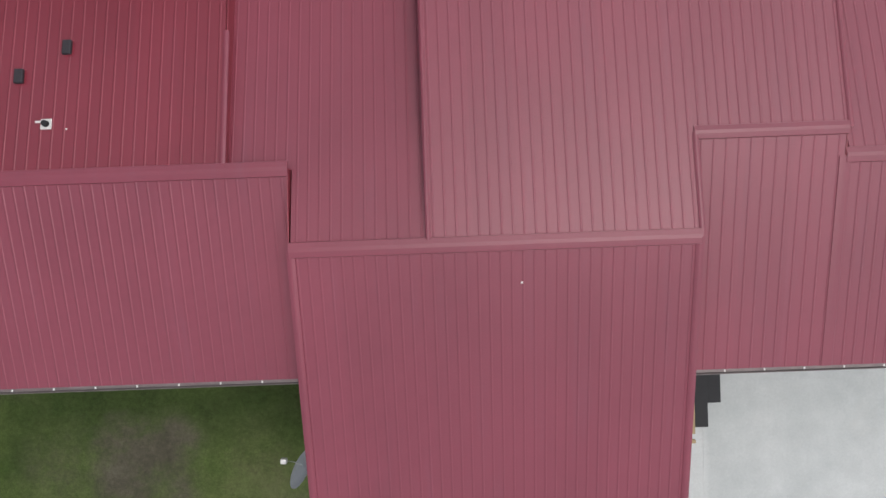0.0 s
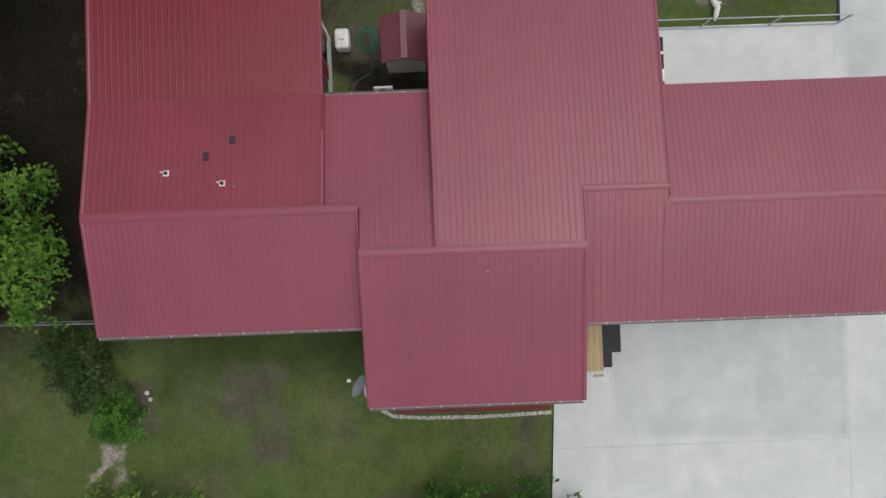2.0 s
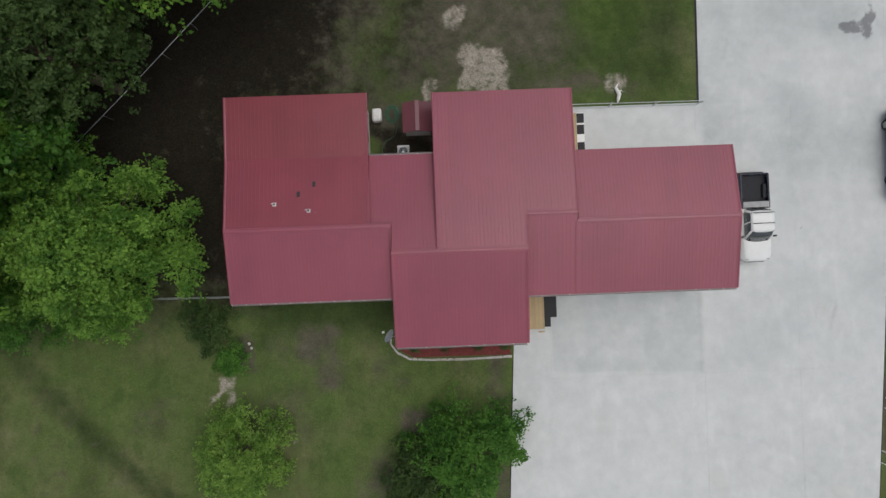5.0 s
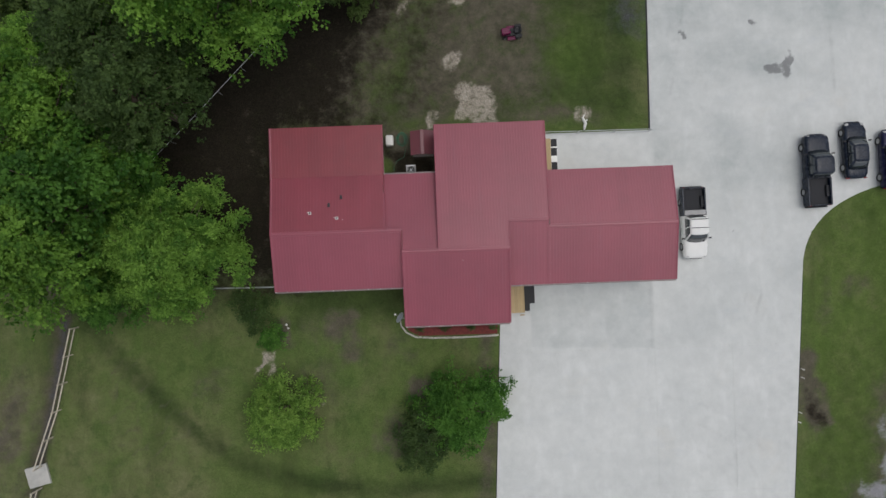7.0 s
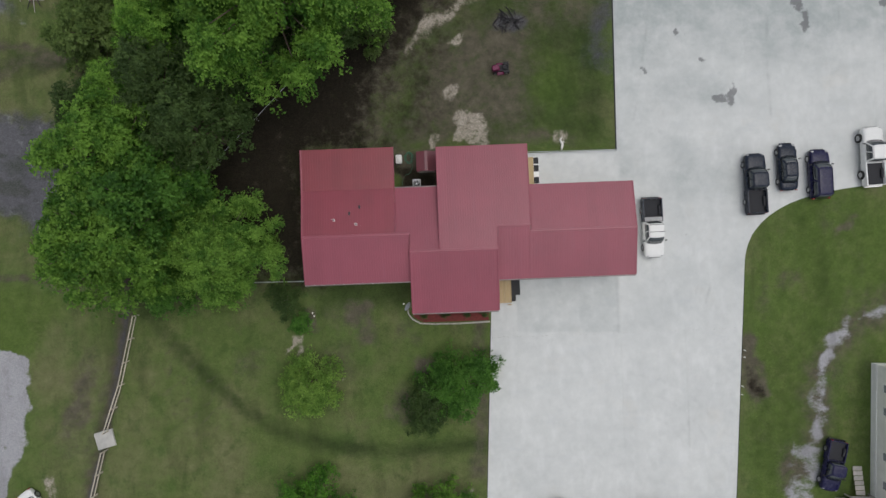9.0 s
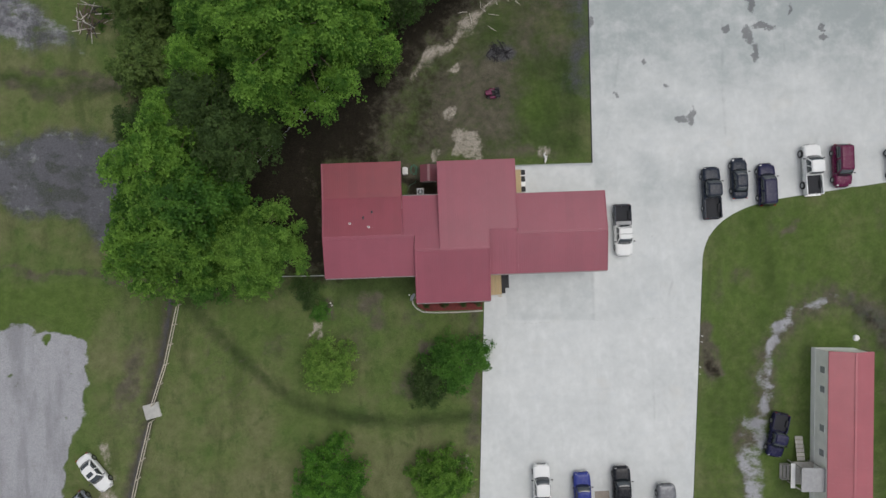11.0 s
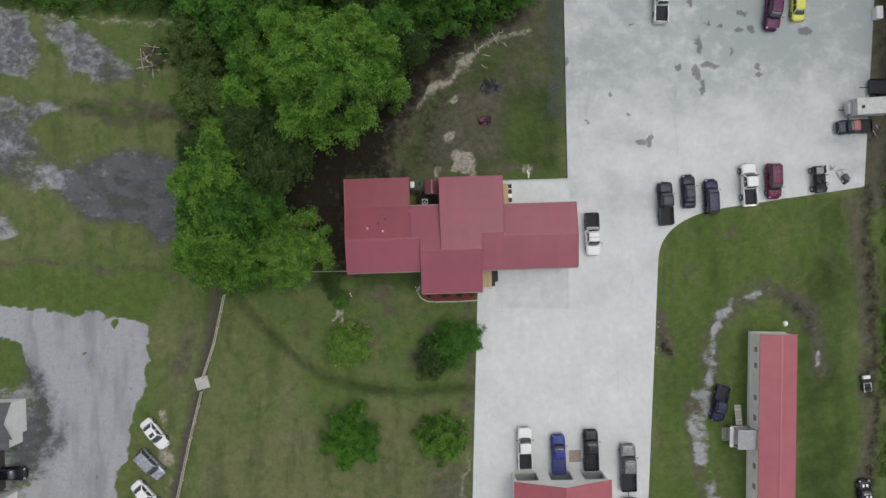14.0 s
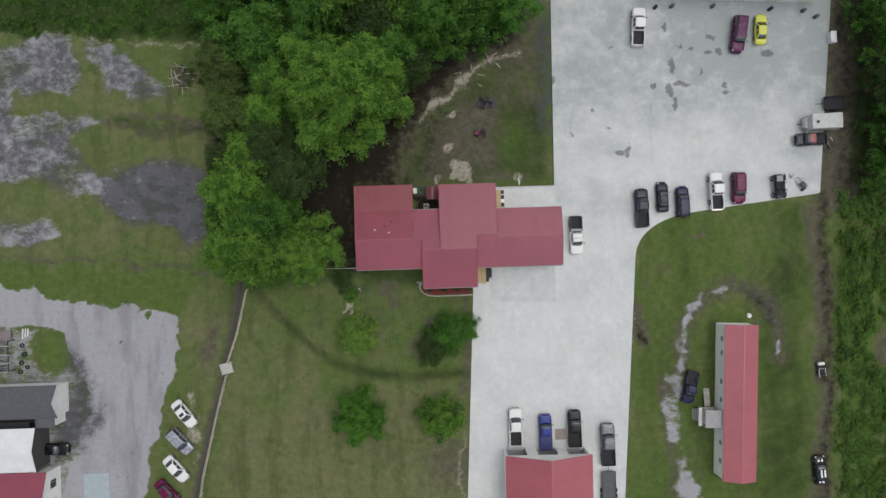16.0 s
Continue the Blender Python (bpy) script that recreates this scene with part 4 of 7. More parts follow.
def block(name, x0, x1, y0, y1, z1, mat, label=""):
    """The walls of one wing: four boards thick enough to stand, with corner boards."""
    bm = bmesh.new()
    t = 0.14
    box(bm, x0, x1, y0, y0 + t, -0.05, z1)
    box(bm, x0, x1, y1 - t, y1, -0.05, z1)
    box(bm, x0, x0 + t, y0 + t, y1 - t, -0.05, z1)
    box(bm, x1 - t, x1, y0 + t, y1 - t, -0.05, z1)
    return part(name, bm, mat, house, label)


block("wall_west", -12.6, -4.62, -2.7, 9.2, 3.7, M_WHITE, "white lap siding")
block("wall_middle", -2.7, 4.7, -5.7, 5.4, 3.5, M_RED_SIDING, "dark red siding")
block("wall_link", -4.6, -2.72, -2.7, 5.3, 3.3, M_WHITE)
block("wall_main", 0.0, 8.0, 5.42, 9.1, 3.7, M_WHITE)
block("wall_east", 4.72, 17.6, -2.8, 5.2, 3.7, M_WHITE)
for wy in (6.5, 8.1):
    win = part("window", boxed(-4.62, -4.58, wy - 0.42, wy + 0.42, 1.2, 2.5), M_GLASS_DARK, house)
    part("window_frame", boxed(-4.6, -4.55, wy - 0.5, wy + 0.5, 2.5, 2.6), M_WHITE, win)
    for s in (-1, 1):
        part("shutter", boxed(-4.62, -4.56, wy + s * 0.66 - 0.15, wy + s * 0.66 + 0.15, 1.15, 2.6), M_RED_SIDING, win, "dark red louvred shutter")


# ---------------------------------------------------------------- trees
def leaf_material(name, lo, mid, hi):
    """lo: old leaves, hi: the young ones at the shoots' ends; their contrast also paints lit tips and dark gaps."""
    m, n, l, b = nodes_of(name)
    geo = n.new("ShaderNodeNewGeometry")
    tc = n.new("ShaderNodeTexCoord").outputs["Object"]
    clump = noise_tex(n, l, 0.75, 3, 0.55, tc)
    age_lit = n.new("ShaderNodeAttribute")
    age_lit.attribute_name = "young"
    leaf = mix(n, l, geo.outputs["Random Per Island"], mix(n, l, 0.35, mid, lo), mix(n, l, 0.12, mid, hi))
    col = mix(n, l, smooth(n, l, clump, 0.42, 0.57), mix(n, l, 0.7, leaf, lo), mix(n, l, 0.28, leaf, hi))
    # lighter new growth, strengthened to paint highlights on the tufts
    col = mix(n, l, calc(n, l, "MULTIPLY", age_lit.outputs["Fac"], 0.8), col, hi)
    col = vary(n, l, col, 0.15)
    l.new(col, b.inputs["Base Color"])
    b.inputs["Roughness"].default_value = 0.55
    b.inputs["Specular IOR Level"].default_value = 0.18
    tr = n.new("ShaderNodeBsdfTranslucent")
    l.new(mix(n, l, 0.4, col, hi), tr.inputs["Color"])
    mx = n.new("ShaderNodeMixShader")
    mx.inputs[0].default_value = 0.25
    l.new(b.outputs[0], mx.inputs[1])
    l.new(tr.outputs[0], mx.inputs[2])
    l.new(mx.outputs[0], n["Material Output"].inputs["Surface"])
    return m


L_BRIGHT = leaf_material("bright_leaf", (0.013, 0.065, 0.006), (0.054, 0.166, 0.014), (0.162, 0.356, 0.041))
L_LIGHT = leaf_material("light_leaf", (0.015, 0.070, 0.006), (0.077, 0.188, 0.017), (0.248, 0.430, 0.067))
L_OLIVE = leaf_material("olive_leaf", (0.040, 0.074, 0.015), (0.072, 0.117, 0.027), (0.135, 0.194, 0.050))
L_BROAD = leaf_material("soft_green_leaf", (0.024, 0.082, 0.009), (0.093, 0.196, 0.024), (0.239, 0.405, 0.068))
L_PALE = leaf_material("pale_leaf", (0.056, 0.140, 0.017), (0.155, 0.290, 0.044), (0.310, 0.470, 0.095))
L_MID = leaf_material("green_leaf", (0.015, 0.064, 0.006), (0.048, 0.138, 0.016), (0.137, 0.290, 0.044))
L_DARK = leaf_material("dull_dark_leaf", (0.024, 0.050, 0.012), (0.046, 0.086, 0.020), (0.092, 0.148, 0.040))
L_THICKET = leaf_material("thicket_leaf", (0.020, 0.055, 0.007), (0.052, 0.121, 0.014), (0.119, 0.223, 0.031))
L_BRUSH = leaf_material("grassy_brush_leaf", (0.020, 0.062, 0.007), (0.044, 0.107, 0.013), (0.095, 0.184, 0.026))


def leaf_mesh(name, tips, ways, fresh_lit, per, reach, size, rng, mat):
    """Sprays: at each tip five twigs fan out along its way, with folded diamond leaves on both sides."""
    n = len(tips)
    k = n * per
    tw = 5
    fan = np.linspace(-1.25, 1.25, tw)[None, :] + rng.normal(0, 0.22, (n, tw))
    yaw0 = np.arctan2(ways[:, 1], ways[:, 0])[:, None] + fan
    rise = np.arcsin(np.clip(ways[:, 2], -0.95, 0.95))[:, None] * np.cos(fan) + rng.normal(0.05, 0.22, (n, tw))
    long = reach * rng.uniform(0.65, 1.25, (n, tw)) * (0.6 + 0.4 * np.cos(fan))
    own = np.repeat(np.arange(n), per)
    pick = rng.randint(0, tw, k)
    yaw, el, far = yaw0[own, pick], rise[own, pick], long[own, pick]
    s = far * np.sqrt(rng.uniform(0.02, 1, k))
    p = tips[own] - ways[own] * (reach * 0.55) + np.stack([np.cos(yaw) * np.cos(el) * s, np.sin(yaw) * np.cos(el) * s, np.sin(el) * s - 0.22 * s * s / reach], 1)
    p += rng.normal(0, 0.10 * reach, (k, 3)) * (1, 1, 0.6)
    turn = yaw + rng.choice((-1, 1), k) * rng.uniform(0.2, 1.1, k)
    dip = rng.normal(-0.22, 0.38, k)
    d = np.stack([np.cos(turn) * np.cos(dip), np.sin(turn) * np.cos(dip), np.sin(dip)], 1)
    lean = rng.normal(0, 0.45, k)
    side = np.stack([-np.sin(turn) * np.cos(lean), np.cos(turn) * np.cos(lean), np.sin(lean)], 1)
    size = size * rng.uniform(0.6, 1.3, k)
    L, W = size[:, None], (size * 0.36)[:, None]
    fold = np.array([0, 0, 0.07])
    v = np.stack([p - d * L * 0.5, p + side * W + fold * L, p + d * L * 0.5, p - side * W + fold * L], 1).reshape(-1, 3)
    me = bpy.data.meshes.new(name)
    me.vertices.add(4 * k)
    me.vertices.foreach_set("co", v.ravel().astype(np.float32))
    me.loops.add(4 * k)
    me.loops.foreach_set("vertex_index", np.arange(4 * k, dtype=np.int32))
    me.polygons.add(k)
    me.polygons.foreach_set("loop_start", np.arange(0, 4 * k, 4, dtype=np.int32))
    me.update(calc_edges=True)
    me.materials.append(mat)
    young = np.clip((s / far) ** 2 * fresh_lit[own] * rng.uniform(0.5, 1.2, k), 0, 1)
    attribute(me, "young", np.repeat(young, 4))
    return me


def crown_tips(rng, R, z0, z1, count, boughs, reach, wander=1.0):
    """Where the leaf sprays sit: boughs reach out from the trunk at all heights and carry domed tufts of sprays on
    their side shoots; a thinner layer of older sprays, kept dark as if shaded, hangs below. Returns tips, ways,
    freshness and the boughs' ends."""
    low = rng.uniform(0, 2 * math.pi, 3)
    tips, ways, fresh_lit, ends = [], [], [], []
    each = max(4, count // boughs)
    tall = min(z1 - z0, 2.0 * R)
    for k in range(boughs):
        up = ((k + 0.5) / boughs) ** 0.9
        a = k * 2.39996 + rng.uniform(-0.45, 0.45)
        lobe = 1 + wander * (0.13 * math.sin(2 * a + low[0]) + 0.10 * math.sin(3 * a + low[1]) + 0.08 * math.sin(5 * a + low[2]))
        out = R * lobe * math.sqrt(max(0.03, 1 - up ** 2.0)) * rng.uniform(0.84 - 0.10 * wander, 1.05 + 0.10 * wander)
        top = z1 - tall * (0.9 * (1 - up) ** 1.1 + rng.uniform(-0.02, 0.12) * (0.4 + 0.6 * wander))
        w = rng.uniform(0.24, 0.36) * R * (0.8 + 0.35 * (1 - up))
        span = max(out * 0.74, w * 1.3)
        ca, sa = math.cos(a), math.sin(a)
        # tufts: one at the end, the others in pairs back along the bough
        rt = 1.75 * reach
        n_t = max(3, round(3.4 * (R / rt) ** 2 / boughs))
        f = np.concatenate([[1.0], 1 - (np.arange(1, n_t) + rng.uniform(-0.4, 0.4, n_t - 1)) / n_t])
        lat = np.where(np.arange(n_t) % 2, 1, -1) * rng.uniform(0.15, 1.0, n_t) * np.sin(np.clip(f, 0.15, 0.94) * math.pi) ** 0.6
        lat[0] = 0
        rad = out - span * (1 - f)
        cz = top - 0.8 * w * lat ** 2 - 0.5 * span * np.clip(f - 0.25, 0, 1) ** 2 + rng.uniform(-1.0, 0.6, n_t) * reach
        cx, cy = ca * rad - sa * lat * w, sa * rad + ca * lat * w
        own = rng.randint(0, n_t, each)
        t = rng.uniform(0, 2 * math.pi, each)
        rho = np.sqrt(rng.uniform(0, 1, each)) * rt * 0.8
        under = rng.random_sample(each) < 0.22
        drop = 1.5 * rho ** 2 / rt + np.where(under, rng.uniform(0.8, 2.0, each) * reach, 0) + rng.normal(0, 0.26, each) * reach
        rho = np.where(under, rho * 1.5, rho)
        tips.append(np.stack([cx[own] + rho * np.cos(t), cy[own] + rho * np.sin(t), cz[own] - drop], 1))
        far = np.clip(rho / (rt * 0.8), 0, 1)
        yaw = np.where(rng.random_sample(each) < 0.75, t, a + lat[own]) + rng.normal(0, 0.3, each)
        pitch = rng.normal(0.5 - 0.65 * far, 0.32, each)
        ways.append(np.stack([np.cos(yaw) * np.cos(pitch), np.sin(yaw) * np.cos(pitch), np.sin(pitch)], 1))
        # zero for hanging sprays: the crown's inner shade goes into leaf colour
        fresh_lit.append(np.where(under, 0.0, rng.uniform(0.5, 1.2, n_t)[own] * np.clip(rng.uniform(0.1, 1.1, each) - 0.35 * far, 0, 1)))
        ends.append((ca * out * 0.85, sa * out * 0.85, top - 0.35 * span))
    return np.vstack(tips), np.vstack(ways), np.concatenate(fresh_lit), ends


def tree(name, at, label, R, height, leaves, leaf, mat, seed, base=None, per=22, reach=0.6, lobes=14, group="", trunk=None, wander=1.0):
    rng = np.random.RandomState(seed)
    t = thing(name, at, label, "tree" if height > 2.5 else "shrub", group)
    z0 = height * 0.22 if base is None else base
    tips, ways, fresh_lit, ends = crown_tips(rng, R - reach * 0.6, z0, height - reach * 0.2, max(6, leaves // per), lobes, reach, wander)
    bm = bmesh.new()
    tr = trunk or max(0.05, height * 0.022)
    zc = z0 + (height - z0) * 0.45
    bend = rng.uniform(-0.25, 0.25, 2) * R * 0.2
    tube(bm, [(0, 0, -0.1), (bend[0] * 0.3, bend[1] * 0.3, zc * 0.4), (bend[0], bend[1], zc), (bend[0] * 1.2, bend[1] * 1.2, height * 0.82)], [tr * 1.25, tr, tr * 0.7, tr * 0.2], 8)
    part("trunk", bm, M_BARK, t)
    bm = bmesh.new()
    for e in ends:
        e = Vector(e)
        f = min(0.95, max(0.25, (e.z - zc * 0.6) / max(0.1, height - zc * 0.6)))
        s = Vector((bend[0] * f, bend[1] * f, zc * 0.45 + (height * 0.72 - zc * 0.45) * f * 0.75))
        if s.z > e.z - 0.05:
            s.z = e.z - 0.05
        mid = s.lerp(e, 0.55) + Vector((0, 0, 0.02 * R * rng.uniform(-0.5, 1)))
        tube(bm, [s, mid, e - Vector((0, 0, 0.12 * reach))], [tr * 0.36, tr * 0.2, tr * 0.05], 5, cap=False)
    part("branchwork", bm, M_BARK, t)
    part("crown", leaf_mesh("crown", tips, ways, fresh_lit, per, reach, leaf, rng, mat), None, t)
    return t


G = GROUND_Z
tree("broad_tree", pose(-20.9, 0.3, G), "broad leafy green tree beside the house end", 6.2, 10.2, 66000, 0.175, L_BROAD, 12, base=3.4, per=22, reach=0.62, lobes=34, wander=0.55)
tree("young_tree", pose(-13.6, -12.9, G), "young round tree with light green leaves on the lawn", 3.5, 5.2, 16000, 0.15, L_PALE, 21, per=18, reach=0.5, lobes=24, group="lawn trees", wander=0.3)
tree("young_tree", pose(-13.5, -25.8, G), "round dense green tree on the lawn", 4.5, 6.4, 27000, 0.17, L_BRIGHT, 22, per=20, reach=0.55, lobes=32, group="lawn trees", wander=0.25)
tree("young_tree", pose(-1.0, -26.2, G), "round bright green tree on the lawn", 3.9, 5.6, 20000, 0.165, L_LIGHT, 23, per=20, reach=0.5, lobes=28, group="lawn trees", wander=0.3)
tree("young_tree", pose(1.4, -13.1, G), "green tree overhanging the edge of the concrete", 4.0, 6.0, 19000, 0.165, L_MID, 24, per=20, reach=0.6, lobes=20, group="lawn trees", wander=0.8)
tree("young_tree", pose(-2.0, -15.4, G), "dull green low tree beside a taller one", 3.1, 4.0, 9000, 0.16, L_DARK, 25, per=20, reach=0.6, lobes=16, group="lawn trees", wander=0.8)
tree("shrub", pose(-14.4, -7.0, G), "small leafy green shrub at a sandy patch", 1.3, 1.7, 2600, 0.13, L_MID, 26, per=12, reach=0.32, lobes=12, base=0.2, wander=0.6)
tree("shrub", pose(-15.6, -4.6, G), "dark sprawling shrub by the house corner", 2.4, 2.3, 5600, 0.15, L_DARK, 27, per=14, reach=0.5, lobes=14, base=0.3)

tree("great_tree", pose(-13.9, 21.5, G), "tall spreading bright green tree over the wood", 9.4, 20.0, 94000, 0.235, L_LIGHT, 31, base=11.5, per=24, reach=0.95, lobes=30, wander=1.15)
# the wood behind the house: a few grown trees, and copies of them
kinds = []
for i, (R, H, nl, mat, leaf, lb) in enumerate(((6.2, 17.5, 32000, L_LIGHT, 0.25, "tall light green broadleaf tree in the wood"), (5.6, 15.5, 21000, L_MID, 0.28, "green broadleaf tree in the wood"), (4.7, 13.0, 20000, L_DARK, 0.21, "dull dark green tree in the wood"), (5.8, 14.0, 22000, L_MID, 0.28, "full green broadleaf tree in the wood"), (4.8, 10.0, 15000, L_OLIVE, 0.26, "soft olive green tree at the edge of the wood"))):
    at0 = ((-28.2, 1.5), (-25.4, 4.6), (-21.4, 11.4), (-10.4, 27.0), (-30.6, 20.4))[i]
    kinds.append(tree("wood_tree", pose(*at0, G), lb, R, H, nl, leaf, mat, 60 + i, base=(3.5, 3.5, 7.0, 3.5, 3.0)[i], per=22, reach=(0.8, 0.8, 0.6, 0.8, 0.65)[i], lobes=(24, 20, 30, 22, 22)[i], group="trees of the wood"))
for k, x, y, s, r in ((0, -28.4, 8.8, 0.95, 200), (0, -24.6, 20.4, 0.7, 320), (3, -26.2, -2.4, 0.6, 60), (2, -24.6, 15.4, 1.0, 20), (2, -19.4, 14.2, 0.8, 150), (2, -16.0, 19.2, 0.7, 35), (4, -32.0, 28.0, 1.0, 140), (4, -31.4, 24.6, 0.8, 40), (2, -9.0, 24.0, 0.75, 190), (4, -6.8, 22.4, 0.7, 290), (2, -3.6, 26.6, 0.7, 25), (2, -25.0, 9.4, 0.75, 250), (2, -9.2, 21.6, 0.85, 130), (3, -6.6, 29.4, 0.95, 10), (1, -1.0, 32.6, 0.9, 70), (3, 4.4, 34.4, 0.9, 170), (1, 10.4, 36.0, 0.85, 260), (2, -11.0, 23.4, 0.85, 300), (1, -23.6, 23.6, 0.9, 210), (3, -26.0, 31.0, 1.1, 80), (1, -17.0, 34.2, 1.1, 330), (1, -30.4, 5.4, 0.8, 130), (0, -27.4, 14.4, 0.72, 290), (4, -29.8, 16.2, 0.8, 110), (2, -31.4, 13.4, 0.75, 50), (2, -9.8, 33.5, 1.1, 45), (0, -12.0, 37.6, 1.2, 190), (3, -2.6, 40.4, 1.2, 240), (1, 6.8, 42.0, 1.1, 300), (2, 13.6, 41.0, 0.8, 15), (3, -24.0, 40.4, 1.2, 77), (1, -32.5, 38.0, 0.8, 166)):
    copy_thing(kinds[k], pose(x, y, G, 0, 0, r) @ Matrix.Diagonal((s, s, s * (0.9 + 0.1 * math.cos(r)), 1)))
rng = random.Random(5)
# the tree belt beyond the yard: darker trees to the north, bright thicket to the south
for x, y, sc, k in ((67.6, 9.5, 0.6, 1), (69.0, 16.0, 0.7, 3), (67.4, 22.4, 0.7, 2), (69.5, 27.0, 0.9, 1), (67.8, 33.0, 0.8, 3), (70.5, 38.0, 1.0, 1), (67.5, 43.5, 0.9, 2), (72.5, 20.0, 1.0, 1), (74.0, 31.0, 1.1, 2), (73.5, 11.0, 0.9, 3)):
    copy_thing(kinds[k], pose(x, y, G, 0, 0, x * 31 + y * 57) @ Matrix.Scale(sc, 4))
bush = tree("thicket_shrub", pose(64.4, -3.0, G), "dense bright green shrub in the thicket", 2.0, 1.6, 1300, 0.3, L_THICKET, 81, per=10, reach=0.55, lobes=22, base=0.05, group="thicket shrubs")
for i in range(190):
    row = i % 5
    y = -60 + (i // 5) * 1.78 + rng.uniform(-0.9, 0.9)
    x = 62.9 + row * 2.1 + rng.uniform(-0.9, 0.9) + (0.8 if y > -8 else 0)
    sc = rng.uniform(0.7, 1.2)
    if 67 < x and -22 < y < -13:
        continue
    copy_thing(bush, pose(x, y, G, 0, 0, rng.uniform(0, 360)) @ Matrix.Diagonal((sc, sc, sc * rng.uniform(0.35, 0.9), 1)))
# farther trees close the view to the east and north
for i in range(44):
    x, y = (78 + rng.uniform(0, 14), -58 + i * 5.0) if i < 24 else (-60 + (i - 24) * 6.6, 47 + rng.uniform(0, 8))
    sc = rng.uniform(2.4, 3.6)
    copy_thing(bush, pose(x, y, G, 0, 0, rng.uniform(0, 360)) @ Matrix.Diagonal((sc, sc, sc * 1.7, 1)))
brush = tree("brush_shrub", pose(-45.0, 38.4, G), "low dull green brush along the field edge", 2.2, 1.3, 1500, 0.26, L_BRUSH, 82, per=10, reach=0.55, lobes=16, base=0.02, group="field brush", wander=0.5)
for i in range(60):
    sc = rng.uniform(0.8, 1.3)
    copy_thing(brush, pose(-78 + (i % 30) * 1.7 + rng.uniform(-0.6, 0.6), 38.2 + (i // 30) * 3.4 - (i % 30) * 0.11 + rng.uniform(-0.9, 0.9), G, 0, 0, rng.uniform(0, 360)) @ Matrix.Diagonal((sc, sc, sc * rng.uniform(0.4, 0.8), 1)))
for x, y, sc in ((-38.0, 28.4, 0.55), (-38.6, 26.8, 0.4), (-35.6, 28.6, 0.6), (-36.6, 27.0, 0.5), (-34.6, 31.0, 0.8), (-33.0, 29.0, 0.9), (-33.6, 23.4, 0.9), (-34.6, 20.6, 0.8), (-34.2, 25.6, 0.7)):
    copy_thing(brush, pose(x, y, G, 0, 0, x * 40) @ Matrix.Scale(sc, 4))


# ---------------------------------------------------------------- vehicles
def car_paint(name, base, metal=0.0, rough=0.24):
    m, n, l, b = nodes_of(name)
    tc = n.new("ShaderNodeTexCoord").outputs["Object"]
    dust = noise_tex(n, l, 2.2, 5, 0.65, tc)
    col = mix(n, l, calc(n, l, "MULTIPLY", smooth(n, l, dust, 0.5, 0.85), 0.03), base, (0.28, 0.30, 0.33))
    l.new(col, b.inputs["Base Color"])
    b.inputs["Metallic"].default_value = metal
    mr = n.new("ShaderNodeMapRange")
    mr.inputs["To Min"].default_value, mr.inputs["To Max"].default_value = rough - 0.1, rough + 0.15
    l.new(dust, mr.inputs["Value"])
    l.new(mr.outputs[0], b.inputs["Roughness"])
    b.inputs["Coat Weight"].default_value = 0.12
    b.inputs["Specular IOR Level"].default_value = 0.22
    b.inputs["Coat Roughness"].default_value = 0.08
    return m


P_WHITE = car_paint("white_car_paint", (0.74, 0.74, 0.72))
P_BLACK = car_paint("black_car_paint", (0.006, 0.007, 0.011))
P_CHAR = car_paint("charcoal_car_paint", (0.011, 0.017, 0.031))
P_NAVY = car_paint("navy_car_paint", (0.012, 0.012, 0.048))
P_BLUE = car_paint("blue_car_paint", (0.022, 0.036, 0.21))
P_MAROON = car_paint("maroon_car_paint", (0.115, 0.006, 0.045))
P_PURPLE = car_paint("plum_car_paint", (0.085, 0.008, 0.06))
P_CAP = car_paint("slate_blue_cover", (0.05, 0.06, 0.16))
P_YELLOW = car_paint("yellow_car_paint", (0.62, 0.64, 0.11))
P_GREY = car_paint("grey_car_paint", (0.16, 0.165, 0.175), 0.3)
P_SILVER = car_paint("silver_car_paint", (0.34, 0.36, 0.40), 0.4)
P_RED = car_paint("faded_red_car_paint", (0.30, 0.12, 0.11))
M_TYRE = surface("tyre_rubber", (0.02, 0.02, 0.02), 0.85, spread=0.2, scale=8)
M_RIM = surface("alloy_rim", (0.42, 0.43, 0.44), 0.35, metal=0.8, spread=0.1, scale=8)
M_GLASS = surface("tinted_car_glass", (0.03, 0.038, 0.042), 0.05, spread=0.1, relief=0, spec=1.0)
M_LAMP = surface("clear_lamp_lens", (0.4, 0.4, 0.4), 0.12, spread=0.1, relief=0)
M_TAIL = surface("red_lamp_lens", (0.30, 0.01, 0.01), 0.15, spread=0.1, relief=0)
M_CHROME = surface("bright_metal", (0.6, 0.6, 0.6), 0.2, metal=0.9, spread=0.1, scale=6)


